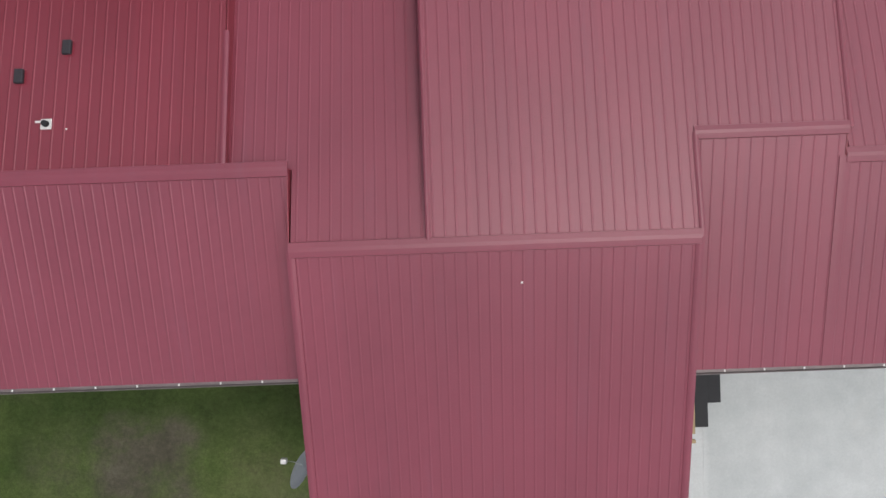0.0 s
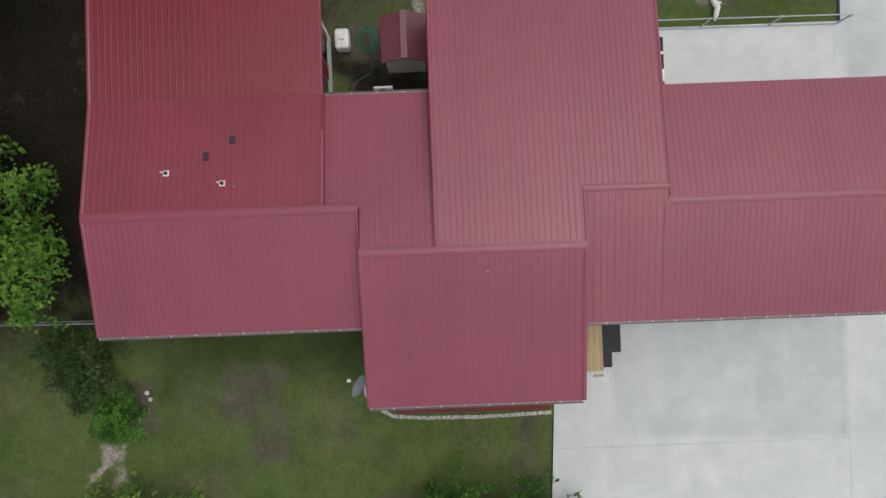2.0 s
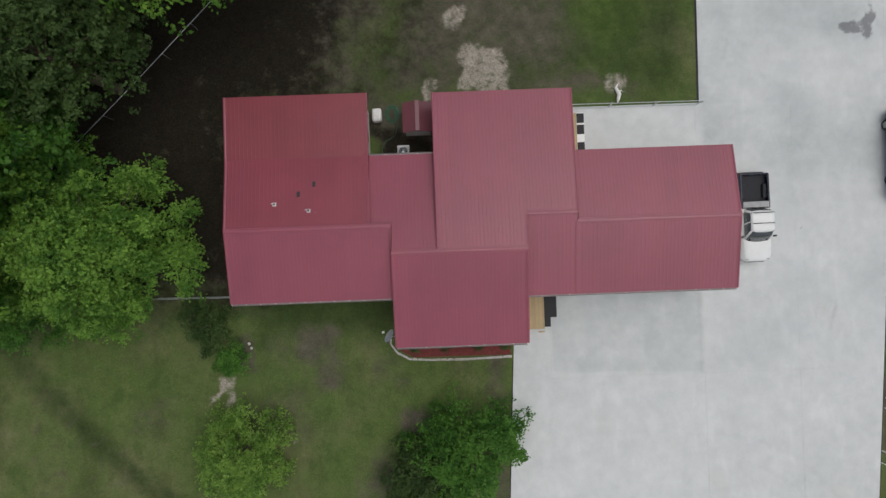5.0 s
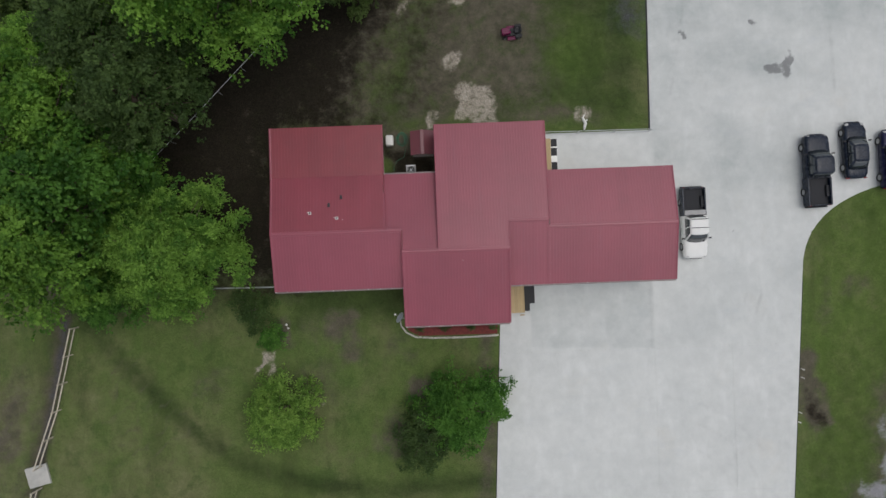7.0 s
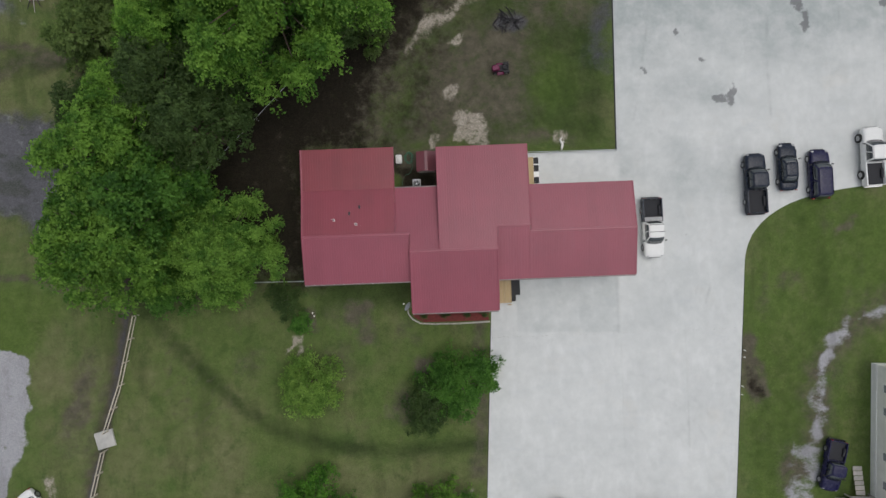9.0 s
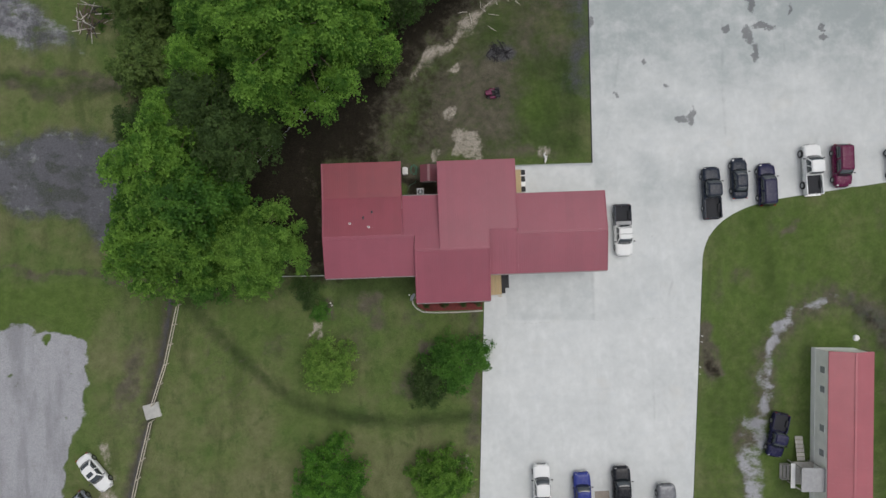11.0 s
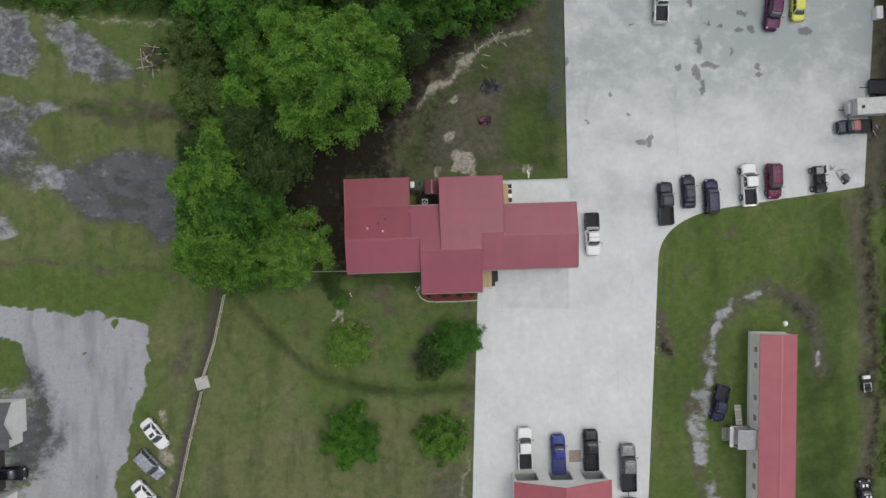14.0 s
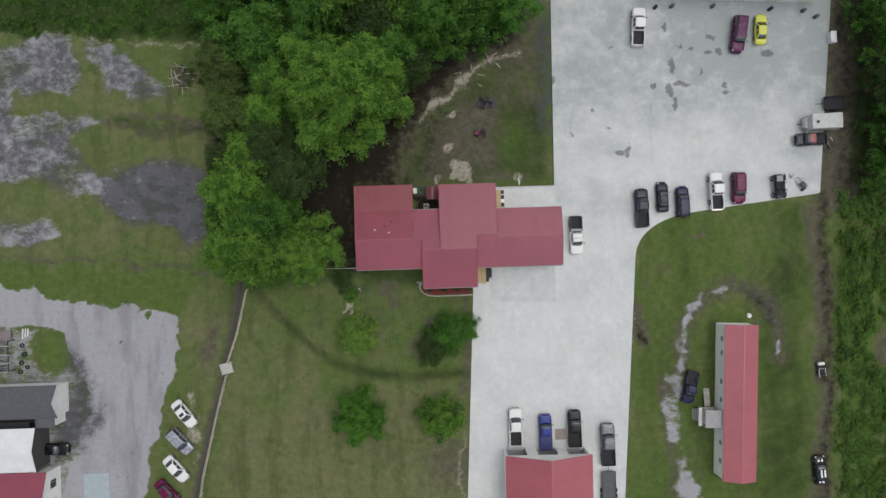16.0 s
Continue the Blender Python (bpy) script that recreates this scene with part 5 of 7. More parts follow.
def loft(stations, zb, tuck=0.06):
    """A shell along y. Stations: y, half width, top height. The bottom lies at zb; the shoulders are rounded."""
    bm = bmesh.new()
    rings = []
    for _ in range(2):
        cut = [stations[0]]
        for a, b in zip(stations, stations[1:]):
            cut += [tuple(p * 0.75 + q * 0.25 for p, q in zip(a, b)), tuple(p * 0.25 + q * 0.75 for p, q in zip(a, b))]
        stations = cut + [stations[-1]]
    for y, w, zt in stations:
        prof = [(-w * 0.9, zb), (-w, zb + 0.12), (-w, zt - 0.24), (-w * 0.975, zt - 0.1), (-w * 0.9, zt - 0.025), (-w * 0.6, zt), (0, zt + 0.012)]
        prof = prof + [(-x, z) for x, z in prof[-2::-1]]
        rings.append([bm.verts.new((x, y, z)) for x, z in prof])
    k = len(rings[0])
    for a, b in zip(rings, rings[1:]):
        for i in range(k):
            bm.faces.new((a[i], a[(i + 1) % k], b[(i + 1) % k], b[i]))
    bm.faces.new(rings[0])
    bm.faces.new(rings[-1][::-1])
    bmesh.ops.recalc_face_normals(bm, faces=bm.faces)
    for f in bm.faces:
        f.smooth = len(f.verts) == 4
    return bm


def quad_pane(a, b, c, d, t=0.012):
    """A thin pane between four corners."""
    bm = bmesh.new()
    n = (Vector(b) - Vector(a)).cross(Vector(d) - Vector(a)).normalized() * t
    lo = [bm.verts.new(Vector(p)) for p in (a, b, c, d)]
    hi = [bm.verts.new(Vector(p) + n) for p in (a, b, c, d)]
    bm.faces.new(lo[::-1])
    bm.faces.new(hi)
    for i in range(4):
        bm.faces.new((lo[i], lo[(i + 1) % 4], hi[(i + 1) % 4], hi[i]))
    return bm


def wheel(v, x, y, r, w):
    """Tyre and rim as parts, the axle along x."""
    bm = bmesh.new()
    prof = [(-w / 2, r * 0.62), (-w / 2, r * 0.9), (-w * 0.36, r), (w * 0.36, r), (w / 2, r * 0.9), (w / 2, r * 0.62)]
    seg = 18
    rings = [[bm.verts.new((px, pr * math.cos(2 * math.pi * k / seg), pr * math.sin(2 * math.pi * k / seg))) for px, pr in prof] for k in range(seg)]
    for k in range(seg):
        for i in range(len(prof)):
            j = (i + 1) % len(prof)
            bm.faces.new((rings[k][i], rings[k][j], rings[(k + 1) % seg][j], rings[(k + 1) % seg][i]))
    bmesh.ops.recalc_face_normals(bm, faces=bm.faces)
    t = part("wheel", bm, M_TYRE, v, at=pose(x, y, r))
    rim = bmesh.new()
    bmesh.ops.create_cone(rim, cap_ends=True, segments=14, radius1=r * 0.63, radius2=r * 0.63, depth=w * 0.86, matrix=Matrix.Rotation(radians(90), 4, "Y"))
    part("rim", rim, M_RIM, t)


def cabin_ring(y0, y1, w, rc, z, bulge):
    """A rounded rectangle seen from above, from the front edge clockwise: 36 points."""
    out = [(x, y0 + bulge * (1 - (x / w) ** 2), z) for x in np.linspace(rc - w, w - rc, 5)]
    arc = [radians(a) for a in (67, 45, 23)]
    out += [(w - rc + rc * math.cos(a), y0 - rc + rc * math.sin(a), z) for a in arc]
    out += [(w, y, z) for y in np.linspace(y0 - rc, y1 + rc, 7)]
    out += [(w - rc + rc * math.cos(a), y1 + rc - rc * math.sin(a), z) for a in arc[::-1]]
    out += [(x, y1 - 0.5 * bulge * (1 - (x / w) ** 2), z) for x in np.linspace(w - rc, rc - w, 5)]
    out += [(rc - w - rc * math.cos(a), y1 + rc - rc * math.sin(a), z) for a in arc]
    out += [(-w, y, z) for y in np.linspace(y1 + rc, y0 - rc, 7)]
    out += [(rc - w - rc * math.cos(a), y0 - rc + rc * math.sin(a), z) for a in arc[::-1]]
    return [Vector(p) for p in out]


def cabin(v, paint, y_f, y_fr, y_rr, y_r, w, wr, zb, zr, top=None):
    """Glazed cabin with rounded corners: windscreen base y_f, roof from y_fr back to y_rr, rear glass base y_r."""
    lo, hi = cabin_ring(y_f, y_r, w, 0.2, zb - 0.06, 0.16), cabin_ring(y_fr, y_rr, wr, 0.16, zr - 0.03, 0.07)
    mid = [p.lerp(q, 0.55) * 1.0 for p, q in zip(lo, hi)]
    yc = (y_fr + y_rr) / 2
    mid = [Vector((p.x * 1.03, yc + (p.y - yc) * 1.015, p.z)) for p in mid]
    k = len(lo)

    def skin(bm, rows):
        vs = [[bm.verts.new(p) for p in r] for r in rows]
        for p, q in zip(vs, vs[1:]):
            for i in range(k):
                bm.faces.new((p[i], q[i], q[(i + 1) % k], p[(i + 1) % k]))
        bm.faces.new(vs[-1])
        bm.faces.new(vs[0][::-1])
        bmesh.ops.recalc_face_normals(bm, faces=bm.faces)
        for f in bm.faces:
            f.smooth = len(f.verts) == 4
        return bm

    part("cabin_shell", skin(bmesh.new(), [lo, mid, hi]), paint, v)

    def at(s, t):
        i = math.floor(s)
        f = s - i
        p = [r[i % k].lerp(r[(i + 1) % k], f) for r in (lo, mid, hi)]
        return p[0].lerp(p[1], t / 0.55) if t < 0.55 else p[1].lerp(p[2], (t - 0.55) / 0.45)

    def pane(name, s0, s1, t0, t1):
        n = 2 + int(abs(s1 - s0))
        bm = bmesh.new()
        rows = []
        for t in (t0, 0.55, t1):
            o = [at(s0 + (s1 - s0) * j / (n - 1), t) for j in range(n)]
            out = []
            for j, p in enumerate(o):
                tg = o[min(n - 1, j + 1)] - o[max(0, j - 1)]
                nm = Vector((-tg.y, tg.x, 0)).normalized()
                if nm.dot(Vector((p.x, p.y - yc, 0))) < 0:
                    nm = -nm
                nm = (nm + Vector((0, 0, 0.5))).normalized()
                out.append((p + nm * 0.012, p - nm * 0.02))
            rows.append(out)
        g = [[[bm.verts.new(q) for q in pq] for pq in r] for r in rows]
        for r0, r1 in zip(g, g[1:]):
            for j in range(n - 1):
                f = bm.faces.new((r0[j][0], r0[j + 1][0], r1[j + 1][0], r1[j][0]))
                f.smooth = True
        for r in (g[0], g[-1]):
            for j in range(n - 1):
                bm.faces.new((r[j][0], r[j][1], r[j + 1][1], r[j + 1][0]))
        for r0, r1 in zip(g, g[1:]):
            for j in (0, n - 1):
                bm.faces.new((r0[j][0], r1[j][0], r1[j][1], r0[j][1]))
        bmesh.ops.recalc_face_normals(bm, faces=bm.faces)
        part(name, bm, M_GLASS, v)

    pane("windscreen", -1.3, 5.3, 0.1, 0.95)
    pane("rear_window", 17.2, 22.8, 0.2, 0.93)
    for s0, s1 in ((7.4, 10.8), (11.2, 14.6)):
        pane("side_window", s0, s1, 0.16, 0.9)
        pane("side_window", 40 - s1, 40 - s0, 0.16, 0.9)
    rise = [hi]
    for f, dz in ((0.95, 0.028), (0.8, 0.045), (0.45, 0.06)):
        rise.append([Vector((p.x * f, yc + (p.y - yc) * f, zr - 0.03 + dz)) for p in hi])
    rise[0] = [Vector((p.x * 1.012, yc + (p.y - yc) * 1.008, p.z - 0.012)) for p in hi]
    part("roof", skin(bmesh.new(), rise), top or paint, v)


def vehicle(name, label, category, at, kind, L, W, H, paint, group="", bed_paint=None, sunroof=False, big_wheels=1.0, stripes=None, cab_top=None, cover=None):
    """kind: pickup, sedan, suv. The front looks along +y."""
    v = thing(name, at, label, category, group)
    w, f, r = W / 2, L / 2, -L / 2
    wr = 0.36 * big_wheels
    zb = 0.28 + 0.12 * (big_wheels - 1) * 3
    belt = zb + (H - zb) * 0.5
    hood = belt - 0.04 if kind != "sedan" else belt - 0.06
    if kind == "pickup":
        y_f, y_r = f - L * 0.24, f - L * 0.60
        part("body", loft([(y_r - 0.02, w * 0.98, belt), (y_r + 0.4, w, belt), (y_f - 0.05, w, belt), (y_f + 0.25, w, hood + 0.03), (f - 0.6, w * 0.98, hood), (f - 0.28, w * 0.95, hood - 0.04), (f - 0.08, w * 0.84, hood - 0.12), (f, w * 0.55, hood - 0.26)], zb), paint, v)
        cabin(v, paint, y_f, y_f - 0.62, y_r + 0.22, y_r + 0.02, w * 0.93, w * 0.76, belt - 0.02, H, cab_top)
        bp = bed_paint or paint
        top = belt - 0.05
        bed = part("bed_floor", boxed(-w * 0.86, w * 0.86, r + 0.1, y_r - 0.06, zb, zb + 0.42), M_LINER, v, "dark open load bed")
        for sx in (-1, 1):
            part("bed_side", boxed(min(sx * w * 0.86, sx * w), max(sx * w * 0.86, sx * w), r + 0.05, y_r - 0.03, zb, top, 0.03), bp, v)
            part("wheel_arch", boxed(min(sx * w * 0.6, sx * w * 0.857), max(sx * w * 0.6, sx * w * 0.857), r + L * 0.12, r + L * 0.28, zb + 0.42, zb + 0.62, 0.04), M_LINER, v)
        part("tailgate", boxed(-w * 0.96, w * 0.96, r, r + 0.09, zb + 0.05, top - 0.01, 0.02), bp, v)
        part("bed_front", boxed(-w * 0.86, w * 0.86, y_r - 0.1, y_r - 0.045, zb + 0.3, top, 0.01), bp, v)
        part("rear_bumper", boxed(-w * 0.92, w * 0.92, r - 0.14, r - 0.005, zb + 0.02, zb + 0.2, 0.03), M_CHROME if paint is P_WHITE and not bed_paint else M_LINER, v)
        if cover:
            part("bed_cover", boxed(-w * 0.9, w * 0.9, r + 0.06, y_r - 0.02, top - 0.02, top + 0.05, 0.03), cover, v, "flat slate-coloured bed cover")
        ax = (f - L * 0.17, r + L * 0.2)
    elif kind == "sedan":
        y_f, y_r = f - L * 0.29, r + L * 0.14
        part("body", loft([(r, w * 0.5, belt - 0.2), (r + 0.07, w * 0.8, belt - 0.12), (r + 0.26, w * 0.94, belt - 0.03), (y_r, w * 0.98, belt), (0, w, belt), (y_f, w, belt - 0.01), (f - 0.7, w * 0.97, hood), (f - 0.32, w * 0.9, hood - 0.08), (f - 0.1, w * 0.72, hood - 0.18), (f, w * 0.4, hood - 0.28)], zb - 0.08), paint, v)
        cabin(v, paint, y_f + 0.05, y_f - 0.72, y_r + 0.72, y_r + 0.02, w * 0.9, w * 0.66, belt - 0.03, H)
        ax = (f - L * 0.18, r + L * 0.2)
    else:
        y_f, y_r = f - L * 0.26, r + 0.06
        part("body", loft([(r, w * 0.6, belt - 0.12), (r + 0.06, w * 0.88, belt - 0.05), (r + 0.22, w * 0.98, belt), (0, w, belt), (y_f, w, belt), (f - 0.6, w * 0.97, hood), (f - 0.28, w * 0.91, hood - 0.07), (f - 0.09, w * 0.76, hood - 0.16), (f, w * 0.45, hood - 0.28)], zb - 0.04), paint, v)
        cabin(v, paint, y_f + 0.02, y_f - 0.68, y_r + 0.28, y_r, w * 0.93, w * 0.74, belt - 0.02, H)
        for sx in (-1, 1):
            part("roof_rail", boxed(sx * w * 0.66 - 0.012, sx * w * 0.66 + 0.012, y_r + 0.4, y_f - 0.8, H + 0.0, H + 0.05, 0.01), paint, v)
        ax = (f - L * 0.18, r + L * 0.2)
    if sunroof:
        part("sunroof", boxed(-0.38, 0.38, y_f - 1.35, y_f - 0.85, H + 0.0, H + 0.042, 0.01), M_GLASS, v)
    part("grille", boxed(-w * 0.5, w * 0.5, f - 0.03, f + 0.03, zb + 0.25, hood - 0.24), M_DARK, v)
    part("front_bumper", boxed(-w * 0.66, w * 0.66, f - 0.2, f + 0.04, zb, zb + 0.2, 0.06), M_CHROME if kind == "pickup" else paint, v)
    for sx in (-1, 1):
        part("headlight", boxed(sx * w * 0.68 - 0.13, sx * w * 0.68 + 0.13, f - 0.34, f - 0.12, hood - 0.28, hood - 0.09, 0.04), M_LAMP, v)
        part("tail_light", boxed(sx * w * 0.8 - 0.09, sx * w * 0.8 + 0.09, r - 0.025, r + 0.06, belt - 0.34, belt - 0.12, 0.01), M_TAIL, v)
        part("wing_mirror", boxed(sx * (w + 0.12) - 0.11, sx * (w + 0.12) + 0.11, y_f - 0.32, y_f - 0.2, belt + 0.02, belt + 0.18, 0.03), M_DARK, v)
        part("wiper", boxed(sx * 0.35 - 0.3, sx * 0.35 + 0.3, y_f + 0.0, y_f + 0.03, belt - 0.0, belt + 0.03), M_DARK, v)
        for y in ax:
            wheel(v, sx * (w - 0.1 + 0.1 * (big_wheels > 1.1)), y, wr, 0.24 * big_wheels)
    if stripes:
        for sx in (-0.26, 0.26):
            part("stripe", boxed(sx - 0.14, sx + 0.14, y_f - 0.7, y_r + 0.75, H + 0.026, H + 0.038), stripes, v, "broad white racing stripe")
            part("stripe", boxed(sx - 0.14, sx + 0.14, y_f + 0.25, f - 0.62, hood + 0.012, hood + 0.03), stripes, v, "broad white racing stripe")
            part("stripe", boxed(sx - 0.14, sx + 0.14, r + 0.3, y_r - 0.04, belt - 0.02, belt + 0.02), stripes, v, "broad white racing stripe")
    return v


YARD = "cars parked on the concrete"
vehicle("pickup_truck", "white pickup with a black load bed beside the house end", "pickup", pose(20.85, 1.15, 0, 0, 0, 180.5), "pickup", 5.85, 1.95, 1.85, P_WHITE, YARD, bed_paint=P_CHAR)
part("toolbox", boxed(-0.86, 0.86, -1.05, -0.66, 0.9, 1.12, 0.02), M_PLAINGREY, bpy.data.objects["pickup_truck"], "bright metal toolbox behind the cab")
for y in (-0.28, 0.42):
    part("roof_bar", boxed(-0.7, 0.7, y - 0.025, y + 0.025, 1.9, 1.94, 0.01), M_DARK, bpy.data.objects["pickup_truck"])
vehicle("pickup_truck", "dark charcoal pickup parked at the lawn edge", "pickup", pose(31.2, 5.15, 0, 0, 0, 1), "pickup", 5.9, 2.0, 1.9, P_CHAR, YARD)
vehicle("sedan", "dark grey sedan parked on the concrete", "car", pose(34.5, 6.7, 0, 0, 0, 1), "sedan", 4.7, 1.85, 1.45, P_CHAR, YARD)
vehicle("estate_car", "navy blue estate car parked on the concrete", "car", pose(37.6, 5.85, 0, 0, 0, 0.5), "suv", 4.9, 1.95, 1.7, P_NAVY, YARD)
vehicle("pickup_truck", "white lifted pickup with large black tyres", "pickup", pose(42.9, 7.4, 0, 0, 0, 2), "pickup", 5.8, 2.0, 2.0, P_WHITE, YARD, big_wheels=1.25)
vehicle("minivan", "dark maroon van parked on the concrete", "van", pose(46.4, 7.75, 0, 0, 0, 180), "suv", 4.95, 2.0, 1.8, P_MAROON, YARD)
vehicle("pickup_truck", "white pickup with a black bed before the garage", "pickup", pose(10.45, -28.35, 0, 0, 0, 0), "pickup", 5.9, 2.0, 1.88, P_WHITE, YARD)
vehicle("pickup_truck", "bright blue pickup with a covered grey bed", "pickup", pose(15.1, -29.3, 0, 0, 0, 0.5), "pickup", 5.6, 1.95, 1.8, P_BLUE, YARD, bed_paint=P_BLUE, cover=P_CAP)
vehicle("pickup_truck", "black pickup with a dark load bed before the garage", "pickup", pose(19.65, -28.85, 0, 0, 0, 0), "pickup", 5.75, 2.0, 1.9, P_BLACK, YARD)
vehicle("pickup_truck", "grey pickup coupled to a dark flat trailer", "pickup", pose(24.75, -31.5, 0, 0, 0, 0), "pickup", 6.6, 2.1, 1.95, P_GREY, YARD, bed_paint=P_CHAR, big_wheels=1.1)
vehicle("pickup_truck", "white pickup parked before the workshop", "pickup", pose(31.55, 33.35, 0, 0, 0, -3), "pickup", 5.9, 1.98, 1.88, P_WHITE, YARD)
vehicle("plum_suv", "dark plum estate truck parked askew", "car", pose(47.15, 31.65, 0, 0, 0, 172), "suv", 5.7, 2.1, 1.9, P_PURPLE, YARD)
vehicle("coupe", "bright yellow coupe with dark windows", "car", pose(50.7, 32.4, 0, 0, 0, -3), "sedan", 4.7, 1.85, 1.38, P_YELLOW, YARD)
vehicle("old_pickup", "stripped old pickup with a faded red cab", "pickup", pose(57.9, 15.0, 0, 0, 0, 91), "pickup", 4.9, 1.9, 1.75, P_CHAR, YARD, cab_top=P_RED)
vehicle("pickup_truck", "dark pickup parked on the grass by the mobile home", "pickup", pose(37.9, -23.1, G, 0, 0, 166), "pickup", 5.0, 1.85, 1.75, P_NAVY)
vehicle("sedan", "white sedan with a sunroof on the gravel edge", "car", pose(-40.95, -24.6, G, 0, 0, -143), "sedan", 4.8, 1.85, 1.45, P_WHITE, sunroof=True)
vehicle("hatchback", "silver estate car parked at the gravel edge", "car", pose(-41.7, -28.8, G, 0, 0, -138), "suv", 4.7, 1.9, 1.7, P_SILVER)
vehicle("sedan", "cream white sedan parked at the gravel edge", "car", pose(-42.5, -33.1, G, 0, 0, -140), "sedan", 4.7, 1.85, 1.45, P_WHITE)
vehicle("sedan", "dark red sedan parked at the gravel edge", "car", pose(-43.9, -36.8, G, 0, 0, -138), "sedan", 4.8, 1.85, 1.45, P_MAROON)
vehicle("sedan", "black sedan parked between the small buildings", "car", pose(-61.2, -29.4, G, 0, 0, -92), "sedan", 4.5, 1.85, 1.45, P_BLACK)
vehicle("sports_car", "black sports car with twin white stripes on a track", "car", pose(57.9, -36.7, G, 0, 0, 2), "sedan", 4.6, 1.85, 1.35, P_BLACK, stripes=P_WHITE)


def flat_trailer(at, L, W, label, mat):
    t = thing("flat_trailer", at, label, "trailer")
    for i in range(8):
        a = -W / 2 + i * W / 8
        part("board", boxed(a + 0.006, a + W / 8 - 0.006, -L / 2, L / 2, 0.55, 0.6), mat, t)
    part("chassis", boxed(-W * 0.35, W * 0.35, -L / 2 + 0.1, L / 2, 0.4, 0.545), M_DARK, t)
    bm = bmesh.new()
    tube(bm, [(0, L / 2 - 0.05, 0.47), (0, L / 2 + 1.0, 0.47)], [0.05, 0.05], 6)
    part("drawbar", bm, M_DARK, t)
    for sx in (-1, 1):
        part("side_rail", boxed(sx * W / 2 - 0.03, sx * W / 2 + 0.03, -L / 2, L / 2, 0.6, 0.72), M_DARK, t)
        for y in (-0.5, 0.4):
            wheel(t, sx * (W / 2 + 0.15), y - 0.6, 0.33, 0.2)
    return t


flat_trailer(pose(24.75, -38.6, 0), 5.6, 2.1, "dark flat trailer hitched behind a grey pickup", M_GREYROOF)

M_DUSTY = surface("dusty_white_sheet_metal", (0.50, 0.505, 0.49), 0.5, spread=0.22, scale=1.2)
vt = thing("box_trailer", pose(59.9, 17.5, G, 0, 0, 91.5), "dusty white box trailer standing half off the concrete", "trailer")
part("body", boxed(-1.15, 1.15, -2.0, 2.7, 0.55, 2.5, 0.06), M_DUSTY, vt)
part("roof", boxed(-1.1, 1.1, -1.95, 2.65, 2.504, 2.54, 0.015), M_DUSTY, vt)
part("roof_vent", boxed(-0.3, 0.1, 1.7, 2.1, 2.545, 2.66, 0.03), M_DARK, vt)
part("nose", boxed(-0.8, 0.8, 2.71, 3.2, 0.6, 1.5, 0.06), M_GALV, vt)
part("drawbar", boxed(-0.06, 0.06, 3.2, 3.9, 0.45, 0.55), M_DARK, vt)
for sx in (-1, 1):
    for y in (-0.9, -0.1):
        wheel(vt, sx * 0.98, y, 0.35, 0.22)

dt = thing("utility_trailer", pose(61.9, 20.5, G, 0, 0, 90), "low black utility trailer on dark soil", "trailer")
part("bed", boxed(-1.0, 1.0, -1.6, 1.6, 0.5, 0.62, 0.01), M_LINER, dt)
for sx in (-1, 1):
    part("side", boxed(sx * 1.0 - 0.03, sx * 1.0 + 0.03, -1.6, 1.6, 0.62, 1.05), M_DARK, dt)
    wheel(dt, sx * 1.14, -0.1, 0.33, 0.2)
part("drawbar", boxed(-0.05, 0.05, 1.6, 2.9, 0.42, 0.5), M_DARK, dt)


def jeep():
    """An open-topped dark off-road vehicle."""
    v = thing("open_jeep", pose(52.8, 7.8, 0, 0, 0, 3), "dark open-topped off-road vehicle with a roll bar", "car", YARD)
    part("body", loft([(-1.9, 0.76, 1.0), (-0.4, 0.8, 1.02), (0.55, 0.8, 1.05), (1.5, 0.62, 1.02), (1.85, 0.58, 0.95)], 0.5), P_CHAR, v)
    part("seat_well", boxed(-0.66, 0.66, -1.5, 0.4, 1.03, 1.06), M_LINER, v)
    for x in (-0.36, 0.36):
        part("seat", boxed(x - 0.24, x + 0.24, -0.5, 0.05, 1.06, 1.2, 0.05), M_DARK, v)
        part("seat_back", boxed(x - 0.23, x + 0.23, -0.68, -0.52, 1.06, 1.65, 0.05), M_DARK, v)
    for y in (-0.85, 0.45):
        bm = bmesh.new()
        tube(bm, [(-0.7, y, 1.0), (-0.66, y, 1.75), (0.66, y, 1.75), (0.7, y, 1.0)], [0.035] * 4, 6)
        part("roll_bar", bm, M_DARK, v)
    part("windscreen", quad_pane((0.68, 0.62, 1.06), (-0.68, 0.62, 1.06), (-0.66, 0.5, 1.6), (0.66, 0.5, 1.6)), M_GLASS, v)
    part("hood_panel", boxed(-0.5, 0.5, 0.75, 1.65, 1.05, 1.075, 0.01), P_GREY, v)
    for sx in (-1, 1):
        part("fender", boxed(sx * 0.86 - 0.14, sx * 0.86 + 0.14, 0.8, 1.85, 0.86, 0.93, 0.03), M_DARK, v)
        for y in (1.3, -1.3):
            wheel(v, sx * 0.88, y, 0.42, 0.3)


jeep()


sheet = thing("plywood_sheet", pose(17.55, -29.9, 0, 0, 0, 1), "weathered brown plywood sheet lying on the concrete", "plywood")
part("panel", boxed(-0.85, 0.85, -0.85, 0.85, 0.0, 0.03, 0.006), surface("weathered_plywood", (0.30, 0.26, 0.22), 0.85, spread=0.25, scale=1.4, relief=0.3), sheet)

